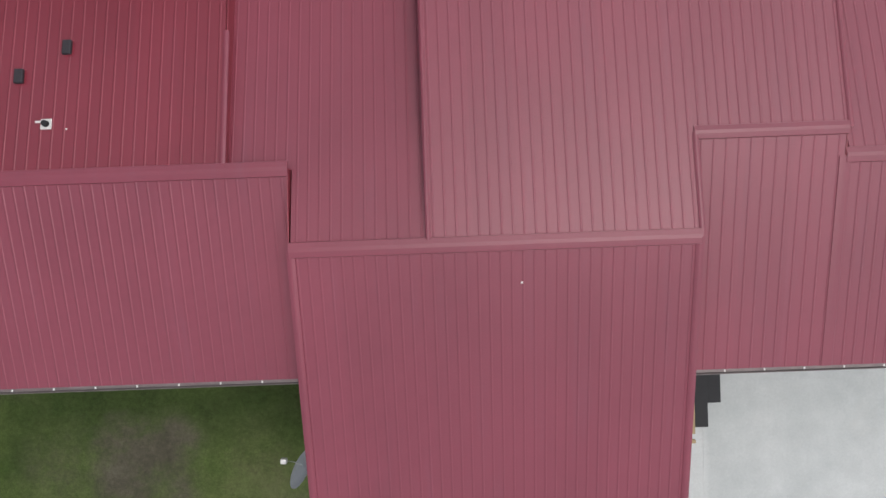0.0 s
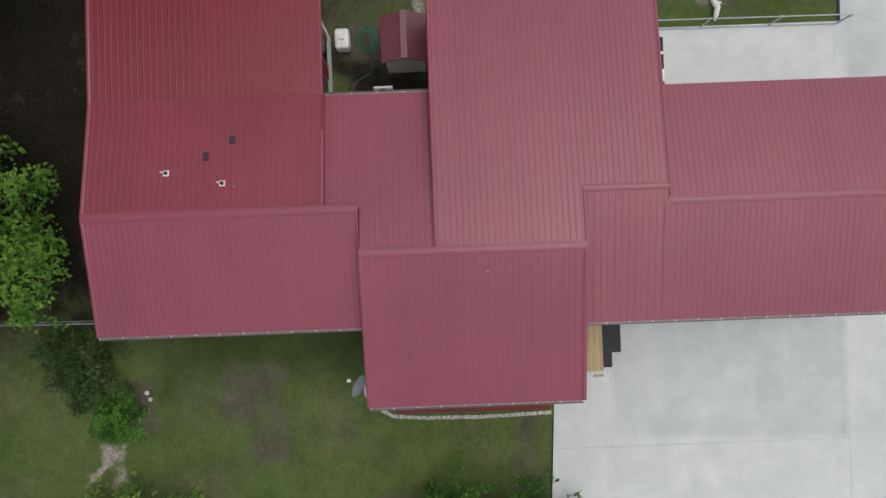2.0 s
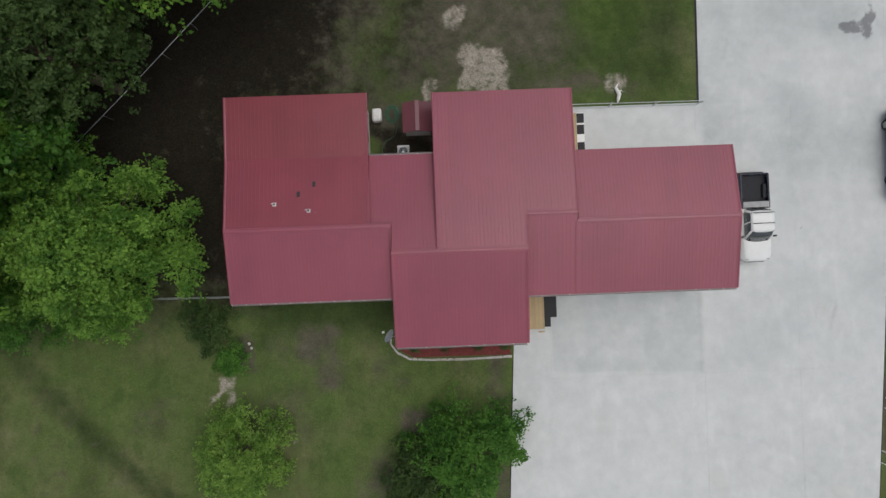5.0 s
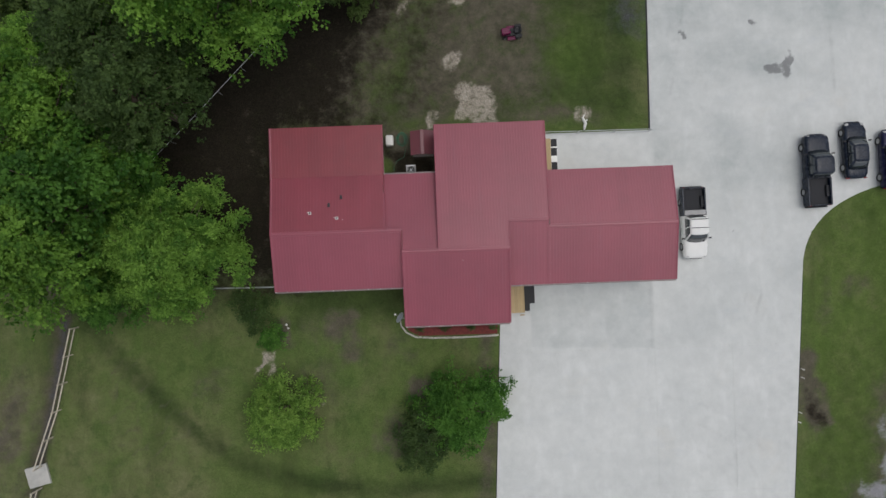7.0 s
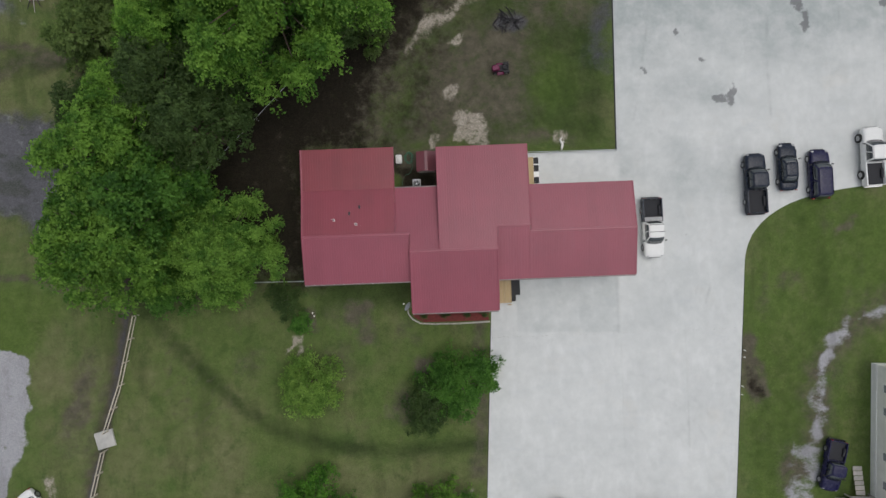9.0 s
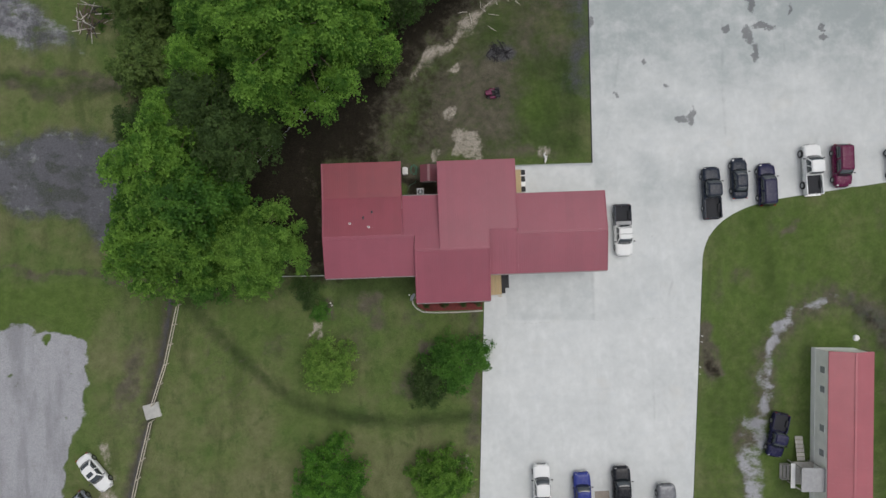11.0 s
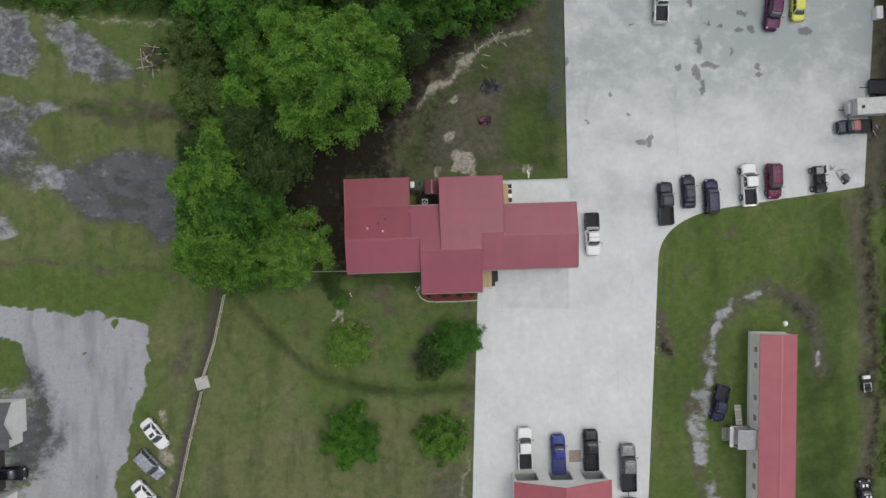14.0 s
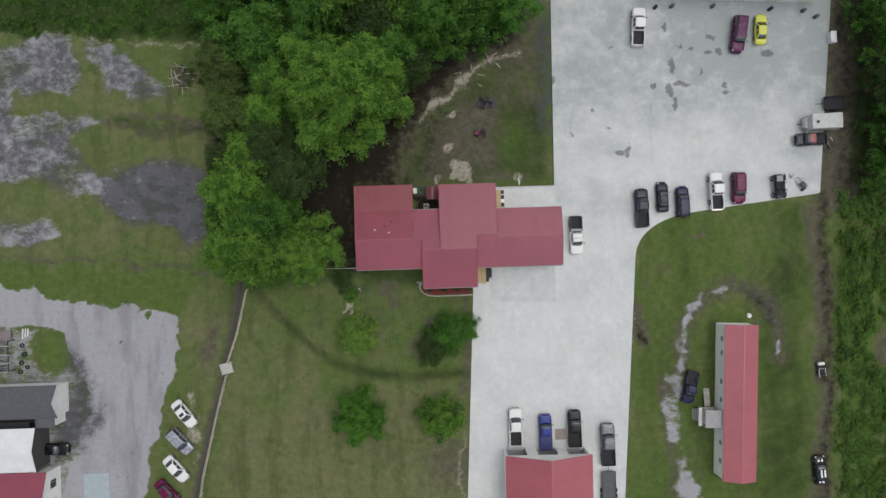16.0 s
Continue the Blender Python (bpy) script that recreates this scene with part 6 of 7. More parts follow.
# ---------------------------------------------------------------- other buildings
def gable(b, w, l, eave, ridge_z, walls, roof, over=0.25, openings=(), end_wall=True):
    """A gabled building, the ridge along y, centred on its empty. openings: x0, x1, height in the +y wall."""
    t = 0.16
    for sx in (-1, 1):
        part("side_wall", boxed(min(sx * w / 2, sx * (w / 2 - t)), max(sx * w / 2, sx * (w / 2 - t)), -l / 2 + t, l / 2 - t, -0.05, eave), walls, b)
    for sy in (-1, 1):
        y0, y1 = sorted((sy * l / 2, sy * (l / 2 - t)))
        spans = sorted(openings) if sy > 0 else []
        x = -w / 2
        for a, c, h in spans:
            part("wall_pier", boxed(x, a, y0, y1, -0.05, eave), walls, b)
            part("lintel", boxed(a, c, y0, y1, h, eave), walls, b)
            x = c
        part("wall_pier" if spans else "end_wall", boxed(x, w / 2, y0, y1, -0.05, eave), walls, b)
        bm = bmesh.new()
        lo = [[bm.verts.new((px, yy, pz)) for px, pz in ((-w / 2, eave), (w / 2, eave), (0, ridge_z - 0.06))] for yy in (y0, y1)]
        bm.faces.new(lo[0])
        bm.faces.new(lo[1][::-1])
        for i in range(3):
            bm.faces.new((lo[0][i], lo[0][(i + 1) % 3], lo[1][(i + 1) % 3], lo[1][i]))
        bmesh.ops.recalc_face_normals(bm, faces=bm.faces)
        part("gable_end", bm, walls, b)
    rise = (ridge_z - eave) / (w / 2)
    for sx in (-1, 1):
        xo = sx * (w / 2 + over)
        ze = eave - rise * over + 0.06
        bm = bmesh.new()
        pr = [(0, ridge_z + 0.06), (xo, ze), (xo, ze - 0.1), (0, ridge_z - 0.04)]
        a = [bm.verts.new((px, -l / 2 - over, pz)) for px, pz in pr]
        c = [bm.verts.new((px, l / 2 + over, pz)) for px, pz in pr]
        bm.faces.new(a)
        bm.faces.new(c[::-1])
        for i in range(4):
            bm.faces.new((a[i], a[(i + 1) % 4], c[(i + 1) % 4], c[i]))
        bmesh.ops.recalc_face_normals(bm, faces=bm.faces)
        plane = part("roof", bm, roof, b)
        if roof in (M_ROOF, M_ROOF_PALE):
            k = round((l + 2 * over) / 0.914)
            step = (l + 2 * over) / k
            rib = bmesh.new()
            length = math.hypot(xo, ridge_z + 0.06 - ze)
            box(rib, 0.02, length - 0.02, -0.02, 0.02, 0.0, 0.018)
            me = bpy.data.meshes.new("seam")
            rib.to_mesh(me)
            rib.free()
            me.materials.append(roof)
            ang = math.degrees(math.atan2(ridge_z + 0.06 - ze, abs(xo)))
            for i in range(1, k):
                m = Matrix.Translation((0, -l / 2 - over + i * step, ridge_z + 0.058)) @ (Matrix.Rotation(math.pi, 4, "Z") if sx < 0 else Matrix()) @ Matrix.Rotation(radians(ang), 4, "Y")
                part("seam", me, None, plane, at=m)
    bm = bmesh.new()
    box(bm, -0.14, 0.14, -l / 2 - over, l / 2 + over, ridge_z + 0.055, ridge_z + 0.085, 0.012)
    part("ridge_cap", bm, roof, b)
    return b


garage = gable(thing("garage", pose(14.85, -41.6, 0, 0, 0, -0.8), "cream garage with three open bays and a faded red roof", "garage"), 12.7, 19.2, 3.9, 6.3, M_CREAM, M_ROOF_PALE, 0.22, openings=((-6.1, -3.1, 3.0), (-1.4, 1.6, 3.0), (3.2, 6.1, 3.0)))
part("floor", boxed(-6.1, 6.1, -9.3, 9.4, -0.05, 0.03), M_PLAINGREY, garage)
for a in (-3.1, 1.6):
    part("post", boxed(a, a + 0.12, 9.62, 9.72, 0, 3.2, 0.01), M_WHITE, garage)
for a, c in ((-6.1, -3.1), (-1.4, 1.6), (3.2, 6.1)):
    part("raised_door", boxed(a + 0.05, c - 0.05, 6.6, 9.35, 3.02, 3.08, 0.01), M_WHITE, garage, "white sectional door raised under the ceiling")
part("workbench", boxed(-5.9, -3.2, 4.0, 4.8, 0.03, 0.95, 0.02), M_GREYWOOD, garage)

mobile = gable(thing("mobile_home", pose(44.4, -25.1, G, 0, 0, -2.7), "long cream mobile home with a faded red metal roof", "house"), 4.75, 23.5, 3.35, 4.1, M_CREAM, M_ROOF_PALE, 0.16)
part("skirting", boxed(-2.42, 2.42, -11.8, 11.8, -0.05, 0.75), M_WHITE, mobile)
for y in (9.6, 7.4, 3.0, 0.2, -6.4, -9.2):
    win = part("window", boxed(-2.41, -2.37, y - 0.36, y + 0.36, 1.7, 2.5), M_CURTAIN, mobile, "curtained window")
    part("window_frame", boxed(-2.43, -2.375, y - 0.42, y + 0.42, 1.62, 1.695), M_WHITE, win)
    part("window_frame", boxed(-2.43, -2.375, y - 0.42, y + 0.42, 2.505, 2.58), M_WHITE, win)
part("door", boxed(-2.43, -2.38, -2.9, -2.0, 0.8, 2.85), M_WHITE, mobile)
porch = thing("porch", pose(41.9, -27.6, G, 0, 0, -2.7), "grey timber porch with steps and a flat pale roof", "porch")
part("roof", boxed(-2.7, -0.05, -1.35, 1.35, 2.75, 2.85, 0.02), M_PLAINGREY, porch, "flat grey porch roof with a damp patch")
for i in range(9):
    part("board", boxed(-2.6 + i * 0.28, -2.6 + i * 0.28 + 0.26, -1.3, 1.3, 0.72, 0.77), M_GREYWOOD, porch)
for x in (-2.6, -0.25):
    for y in (-1.25, 1.25):
        part("post", boxed(x - 0.05, x + 0.05, y - 0.05, y + 0.05, 0, 2.75), M_GREYWOOD, porch)
for i in range(3):
    part("step", boxed(-3.0 - i * 0.3, -2.7 - i * 0.3, -0.8, 0.8, 0.45 - i * 0.2, 0.52 - i * 0.2), M_GREYWOOD, porch)
for y in (-0.85, 0.85):
    part("stringer", boxed(-3.6, -2.62, y - 0.03, y + 0.03, 0, 0.6), M_GREYWOOD, porch)
for i in range(6):
    part("ramp_board", boxed(-1.9, -1.0, 1.4 + i * 0.45, 1.82 + i * 0.45, 0.6 - i * 0.1, 0.65 - i * 0.1), M_GREYWOOD, porch)
part("hand_rail", boxed(-3.2, -2.7, -1.4, 1.4, 1.6, 1.66), M_WHITE, porch, "white hand rail")

# near-black wall colour in place of the shade inside an open side
M_DARKWALL = surface("open_side_shade", (0.07, 0.062, 0.058), 0.8, spread=0.3, scale=2)
# black cover and back wall added to give the shadow between barn and cottage
lean = thing("lean_to", pose(-69.8, -25.2, G), "low black cover added for the shadow gap between two small buildings", "shed")
part("roof", boxed(-6.2, 6.2, -0.95, 0.7, 2.45, 2.55, 0.02), M_LINER, lean)
for x in (-6.0, -2.0, 2.0, 6.0):
    part("post", boxed(x - 0.06, x + 0.06, -0.85, -0.73, 0, 2.45, 0.01), M_GREYWOOD, lean)
part("back_wall", boxed(-6.1, 6.1, 0.5, 0.6, -0.05, 2.45), M_DARKWALL, lean)
gable(thing("grey_cottage", pose(-66.6, -21.4, G, 0, 0, 90), "small white building under a grey shingle roof", "house"), 4.5, 15.0, 3.4, 4.7, M_WHITE, M_GREYROOF, 0.25)
annex = thing("annex", pose(-61.0, -24.6, G), "low grey-roofed annex beside a small building", "shed")
part("body", boxed(-1.3, 1.3, -0.6, 1.0, -0.05, 2.8), M_WHITE, annex)
part("roof", boxed(-1.45, 1.45, -0.8, 1.0, 2.8, 2.92, 0.02), M_GREYROOF, annex)
gable(thing("white_barn", pose(-68.8, -28.5, G, 0, 0, 90), "metal building with a low white roof, open-side shade as dark walls", "barn"), 6.2, 13.0, 3.6, 4.5, M_DARKWALL, M_WHITEROOF, 0.2)
red = gable(thing("red_roofed_house", pose(-68.0, -37.6, G, 0, 0, 90), "white house under a red metal roof", "house"), 11.0, 14.5, 3.8, 5.6, M_WHITE, M_ROOF, 0.25)
for x in (-3.2, 0.2, 3.2):
    part("window", boxed(x - 0.45, x + 0.45, -7.27, -7.22, 1.2, 2.5), M_GLASS_DARK, red)
    part("shutter", boxed(x + 0.5, x + 0.8, -7.28, -7.22, 1.2, 2.5), M_DARK, red)

shop = thing("workshop", pose(46.5, 44.3, 0, 0, 0, -3.5), "long pale metal workshop with white roller doors", "workshop")
gable(shop, 27.0, 14.0, 4.6, 6.2, M_CREAM, M_WHITEROOF, 0.1)
for x in (-10.5, -6.2, -1.0, 4.2, 9.2):
    door = part("roller_door", boxed(x - 1.7, x + 1.7, -7.06, -7.01, 0.0, 3.6), M_WHITE, shop, "white roller door")
    for k in range(9):
        part("slat", boxed(x - 1.68, x + 1.68, -7.085, -7.062, 0.02 + k * 0.4, 0.36 + k * 0.4), M_WHITE, door)

# ---------------------------------------------------------------- small things on and round the house
M_VENT = surface("weathered_dark_vent", (0.035, 0.03, 0.036), 0.7, spread=0.3, scale=6)
for nm, x, y, z in (("a", -9.98, 2.87, 4.522), ("b", -7.93, 2.42, 4.61)):
    v = thing("plumbing_vent", pose(x, y, z - 0.01, -11.0, 0, 0), "white square pipe boot with a black pipe on the red roof", "roof vent", "roof vents")
    part("flashing", boxed(-0.11, 0.11, -0.11, 0.11, 0, 0.03, 0.006), M_TANK, v)
    bm = bmesh.new()
    tube(bm, [(0, 0, 0.02), (0, 0, 0.1)], [0.068, 0.064], 12)
    part("pipe", bm, M_DARK, v)
    part("tab", boxed(-0.22, -0.112, 0.03, 0.07, 0, 0.04), M_TANK, v)
for x, y, z in ((-8.54, 3.44, 4.42), (-7.6, 4.03, 4.304)):
    v = thing("roof_vent", pose(x, y, z - 0.01, -11.0, 0, 0), "dark grey box vent on the red roof", "roof vent", "roof vents")
    part("base", boxed(-0.1, 0.1, -0.17, 0.17, 0, 0.015), M_TRIM, v)
    part("hood", boxed(-0.095, 0.095, -0.16, 0.16, 0.015, 0.1, 0.03), M_VENT, v)
for x, y, z, r in ((1.52, -1.1, 4.852, 0.03), (-7.5, 2.3, 4.645, 0.022)):
    v = thing("roof_flange", pose(x, y, z, 0, 0, 0), "tiny white capped bolt on the red roof", "roof vent")
    part("plate", boxed(-r, r, -r, r, 0, 0.012, 0.004), M_TRIM, v)
    part("cap", boxed(-r * 0.7, r * 0.7, -r * 0.7, r * 0.7, 0.012, 0.03, 0.006), M_TANK, v)

M_DISH = surface("pale_grey_enamel", (0.60, 0.62, 0.66), 0.4, spread=0.1, scale=3)
dish = thing("satellite_dish", pose(-3.42, -5.6, 2.55, 0, 0, 0), "pale grey satellite dish on a wall arm", "satellite dish")
bm = bmesh.new()
rings = []
for i in range(1, 8):
    r = 0.47 * i / 7
    rings.append([bm.verts.new((r * math.cos(a) * 0.92, r * math.sin(a), 0.35 * r * r)) for a in [2 * math.pi * k / 20 for k in range(20)]])
for a, c in zip(rings, rings[1:]):
    for k in range(20):
        bm.faces.new((a[k], a[(k + 1) % 20], c[(k + 1) % 20], c[k])).smooth = True
bm.faces.new(rings[0])
bmesh.ops.solidify(bm, geom=bm.faces[:], thickness=0.015)
face = Vector((-0.74, 0.56, 0.44)).normalized()
part("reflector", bm, M_DISH, dish, at=Matrix.Translation((-0.1, 0.05, 0.1)) @ Vector((0, 0, 1)).rotation_difference(face).to_matrix().to_4x4())
bm = bmesh.new()
tube(bm, [(-0.05, 0, -0.12), (-0.3, 0.2, 0.0), (-0.5, 0.36, 0.3)], [0.018, 0.015, 0.015], 6)
part("feed_arm", bm, M_GALV, dish)
part("receiver", boxed(-0.57, -0.43, 0.3, 0.42, 0.26, 0.38, 0.02), M_TANK, dish)
bm = bmesh.new()
tube(bm, [(0.0, 0, -0.05), (0.35, 0.0, -0.35), (0.66, 0.0, -0.35)], [0.025, 0.025, 0.025], 8)
part("wall_arm", bm, M_GALV, dish)

deck = thing("timber_deck", pose(0, 0, 0), "new pale timber landing beside the house wall", "deck")
for i in range(12):
    part("board", boxed(4.95 + i * 0.14, 4.95 + i * 0.14 + 0.132, -5.72, -2.85, 0.62, 0.66), M_TIMBER, deck)
for x in (5.05, 6.55):
    for y in (-5.6, -4.3, -3.0):
        part("post", boxed(x - 0.05, x + 0.05, y - 0.05, y + 0.05, -0.0, 0.62), M_TIMBER, deck)
part("rail_stub", boxed(6.2, 6.6, -5.95, -5.85, 0.66, 0.75, 0.01), M_TIMBER, deck)
for y in (-5.7,):
    part("skirt", boxed(4.95, 6.62, y - 0.03, y, 0.1, 0.62), M_TIMBER, deck)
st = thing("black_steps", pose(0, 0, 0), "black rubber-covered steps down to the concrete", "steps")
part("tread", boxed(6.64, 7.08, -5.62, -2.9, 0.0, 0.44, 0.015), M_DARK, st)
part("tread", boxed(7.085, 7.54, -5.02, -2.9, 0.0, 0.22, 0.015), M_DARK, st)

lid = thing("round_lid", pose(47.8, -12.3, G), "round white plastic lid lying on the grass", "lid")
bm = bmesh.new()
tube(bm, [(0, 0, 0), (0, 0, 0.2), (0, 0, 0.28)], [0.32, 0.32, 0.22], 20)
part("cover", bm, M_TANK, lid)
bm = bmesh.new()
tube(bm, [(0, 0, -0.02), (0, 0, 0.05)], [0.38, 0.38], 20)
part("collar", bm, M_GALV, lid)
for x, y in ((29.75, -11.4), (29.7, -12.1), (29.4, -15.0), (29.3, -15.8)):
    v = thing("marker_stake", pose(x, y, G), "short white marker stake at the drive edge", "stake", "marker stakes")
    part("shaft", boxed(-0.025, 0.025, -0.025, 0.025, -0.1, 0.4, 0.006), M_WHITE, v)
    part("cap", boxed(-0.035, 0.035, -0.035, 0.035, 0.4, 0.43, 0.008), M_TANK, v)
v = thing("downspout", pose(17.2, -3.25, 0), "dark metal downspout below the gutter end", "downspout")
part("pipe", boxed(-0.05, 0.05, -0.05, 0.05, 0.0, 3.75, 0.012), M_GUTTER, v)
part("shoe", boxed(-0.05, 0.05, -0.3, -0.051, 0.0, 0.1, 0.012), M_GUTTER, v)
st = thing("back_steps", pose(0, 0, 0), "timber back landing with black mats and a white step", "steps")
part("base", boxed(8.1, 9.34, 6.0, 8.65, -0.0, 0.3, 0.01), M_TIMBER, st)
for y in (6.35, 7.53, 8.29):
    part("tread", boxed(9.35, 9.84, y - 0.32, y + 0.32, 0.304, 0.33, 0.01), M_DARK, st)
part("lower_step", boxed(9.342, 9.85, 6.0, 8.65, 0.0, 0.3, 0.01), M_WHITE, st)

shed = gable(thing("tool_shed", pose(-1.3, 8.4, G), "small dark red gabled shed with a pale gable end", "shed"), 1.65, 1.65, 1.9, 2.35, M_WHITE, M_ROOF_DULL, 0.14)
tank = thing("storage_tank", pose(-4.02, 8.9, G), "small white box-shaped tank behind the house", "tank")
part("shell", boxed(-0.31, 0.31, -0.44, 0.44, 0.2, 0.86, 0.14), M_TANK, tank)
for y in (-0.25, 0.25):
    part("foot", boxed(-0.2, 0.2, y - 0.05, y + 0.05, 0, 0.28), M_GALV, tank)
part("valve_cap", boxed(-0.1, 0.1, -0.1, 0.1, 0.85, 0.98, 0.03), M_TANK, tank)

M_HOSE = surface("green_hose", (0.03, 0.16, 0.09), 0.45, spread=0.15, scale=4)
hose = bmesh.new()
pts = []
for i in range(120):
    a = i * 0.33
    pts.append((-3.05 + (0.42 - 0.001 * i) * math.cos(a) + 0.1 * math.sin(i * 0.11), 9.1 + (0.5 + 0.1 * math.sin(i * 0.13)) * math.sin(a), G + 0.02 + 0.012 * (i % 5)))
pts += [(-2.7, 8.4, G + 0.02), (-2.9, 7.6, G + 0.02), (-3.5, 7.3, G + 0.02), (-3.8, 6.8, G + 0.02), (-3.75, 6.2, G + 0.02)]
tube(hose, pts, [0.014] * len(pts), 5)
tagged(part("garden_hose", hose, M_HOSE, None), "coiled green garden hose on the ground", "hose")
ac = thing("air_conditioner", pose(-2.35, 6.42, G), "grey outdoor air conditioner unit under the eave", "air conditioner")
part("case", boxed(-0.4, 0.4, -0.4, 0.4, 0.0, 0.6, 0.04), M_PLAINGREY, ac)
bm = bmesh.new()
bmesh.ops.create_cone(bm, cap_ends=True, segments=24, radius1=0.33, radius2=0.33, depth=0.02, matrix=Matrix.Translation((0, 0, 0.612)))
part("fan_opening", bm, M_DARK, ac)
bm = bmesh.new()
for r in (0.12, 0.2, 0.28, 0.35):
    tube(bm, [(r * math.cos(a), r * math.sin(a), 0.64) for a in [2 * math.pi * k / 20 for k in range(21)]], [0.008] * 21, 4)
part("fan_guard", bm, M_GALV, ac)
part("fan_hub", boxed(-0.07, 0.07, -0.07, 0.07, 0.6, 0.635, 0.02), M_GALV, ac)
part("top_rim", boxed(-0.41, 0.41, 0.33, 0.41, 0.622, 0.66, 0.01), M_GALV, ac)

# planted bed along the front wall
bed = bmesh.new()
prism(bed, [(-2.7, -5.8), (-3.4, -6.2), (-3.1, -6.9), (-2.2, -7.4), (4.35, -7.45), (4.4, -5.8)], GROUND_Z - 0.02, GROUND_Z + 0.04)
tagged(part("mulch_bed", bed, M_MULCH, None), "dark red mulch bed along the front wall", "flower bed", kind="structure")
edging = thing("stone_edging", pose(0, 0, 0), "row of pale whitewashed edging stones round the bed", "edging")
path = [(-3.75, -5.75), (-3.68, -6.5), (-3.3, -7.05), (-2.5, -7.5), (-1.0, -7.62), (1.5, -7.66), (4.4, -7.58)]
lens = [math.dist(a, b) for a, b in zip(path, path[1:])]
rs = random.Random(3)
stones = []
for i in range(4):
    bm = bmesh.new()
    bmesh.ops.create_icosphere(bm, subdivisions=1, radius=0.058)
    for v in bm.verts:
        v.co = Vector((v.co.x * rs.uniform(0.8, 1.2), v.co.y * rs.uniform(0.7, 1.1), v.co.z * rs.uniform(0.6, 0.9)))
    me = bpy.data.meshes.new("stone")
    bm.to_mesh(me)
    bm.free()
    me.materials.append(M_STONE)
    stones.append(me)
d = 0.0
while d < sum(lens):
    q, k = d, 0
    while q > lens[k]:
        q -= lens[k]
        k += 1
    a, b = Vector(path[k]), Vector(path[k + 1])
    p = a.lerp(b, q / lens[k])
    for off in (-0.035, 0.04):
        part("stone", rs.choice(stones), None, edging, at=pose(p.x + rs.uniform(-0.02, 0.02), p.y + off + rs.uniform(-0.012, 0.012), GROUND_Z + 0.05, 0, 0, rs.uniform(0, 360)))
    d += 0.105
for x in (-2.2, 0.0, 2.1, 3.9):
    tree("bed_shrub", pose(x, -6.65, GROUND_Z), "small dark shrub in the mulch bed", 0.5, 0.75, 900, 0.09, L_DARK, int(200 + x * 10), per=12, reach=0.2, lobes=9, base=0.08, group="bed shrubs", trunk=0.02)


def fence(name, label, pts, height, rails, mat, post_gap=2.6, post=0.05, rail=0.035, z=G):
    """Posts, each a part, and rails between them."""
    f = thing(name, pose(0, 0, 0), label, "fence")
    for (ax, ay), (bx, by) in zip(pts, pts[1:]):
        a, b = Vector((ax, ay)), Vector((bx, by))
        k = max(1, round((b - a).length / post_gap))
        for i in range(k + 1):
            p = a.lerp(b, i / k)
            if i == k and (bx, by) != pts[-1]:
                continue
            part("post", boxed(p.x - post, p.x + post, p.y - post, p.y + post, z - 0.3, z + height + 0.05, 0.01), mat, f)
        for i in range(k):
            p, q = a.lerp(b, i / k), a.lerp(b, (i + 1) / k)
            for h in rails:
                bm = bmesh.new()
                tube(bm, [(p.x, p.y, z + h), (q.x, q.y, z + h)], [rail, rail], 6)
                part("rail", bm, mat, f)
    return f


M_PALEWOOD = surface("pale_fence_timber", (0.52, 0.47, 0.38), 0.8, spread=0.2, scale=4, relief=0.3, piece=0.12)
fence("field_fence", "two-rail pale timber fence along the ditch", [(-30.6, -5.6), (-32.3, -12.4), (-33.95, -17.0)], 1.25, (0.55, 1.2), M_PALEWOOD, 2.7, 0.05, 0.055)
fence("field_fence", "two-rail pale timber fence along the ditch", [(-34.2, -18.9), (-36.0, -25.5), (-38.2, -34.3), (-39.6, -43.0)], 1.25, (0.55, 1.2), M_PALEWOOD, 2.7, 0.05, 0.055)
fence("yard_fence", "low galvanised rail fence along the back lawn", [(8.6, 9.05), (17.6, 9.0)], 1.1, (1.1, 0.12), M_GALV, 3.0, 0.03, 0.028)
fence("wood_fence", "galvanised top-rail wire fence through the trees", [(-26.0, 5.4), (-19.8, 11.4), (-14.0, 17.2), (-8.6, 22.4), (-3.4, 27.8), (2.0, 32.0)], 1.2, (1.2,), M_GALV, 3.0, 0.016, 0.024)
fence("side_fence", "short galvanised fence from the house corner", [(-12.7, -2.85), (-19.0, -2.75)], 1.2, (1.2, 0.2), M_GALV, 2.6, 0.03, 0.028)
culv = bmesh.new()
box(culv, -0.92, 0.92, -0.85, 0.85, -0.12, 0.16, 0.03)
tagged(part("culvert_slab", culv, surface("old_concrete", (0.44, 0.43, 0.40), 0.85, spread=0.2, scale=2, relief=0.4), None, at=pose(-34.35, -17.85, G, 0, 0, 14)), "grey concrete slab bridging the ditch", "slab")

# the lawn tractor, the burnt heap, sticks and scraps behind the house
mow = thing("lawn_tractor", pose(6.4, 17.6, G, 0, 0, 95), "small red and black lawn tractor on the grass", "lawn tractor")
part("hood", boxed(-0.26, 0.26, 0.1, 0.85, 0.35, 0.85, 0.06), P_MAROON, mow)
part("chassis", boxed(-0.3, 0.3, -0.8, 0.6, 0.25, 0.42, 0.02), M_DARK, mow)
part("seat", boxed(-0.22, 0.22, -0.65, -0.25, 0.6, 0.7, 0.03), M_DARK, mow)
part("seat_back", boxed(-0.21, 0.21, -0.78, -0.68, 0.66, 1.0, 0.03), M_DARK, mow)
part("mower_deck", boxed(-0.6, 0.6, -0.35, 0.35, 0.1, 0.24, 0.04), P_MAROON, mow)
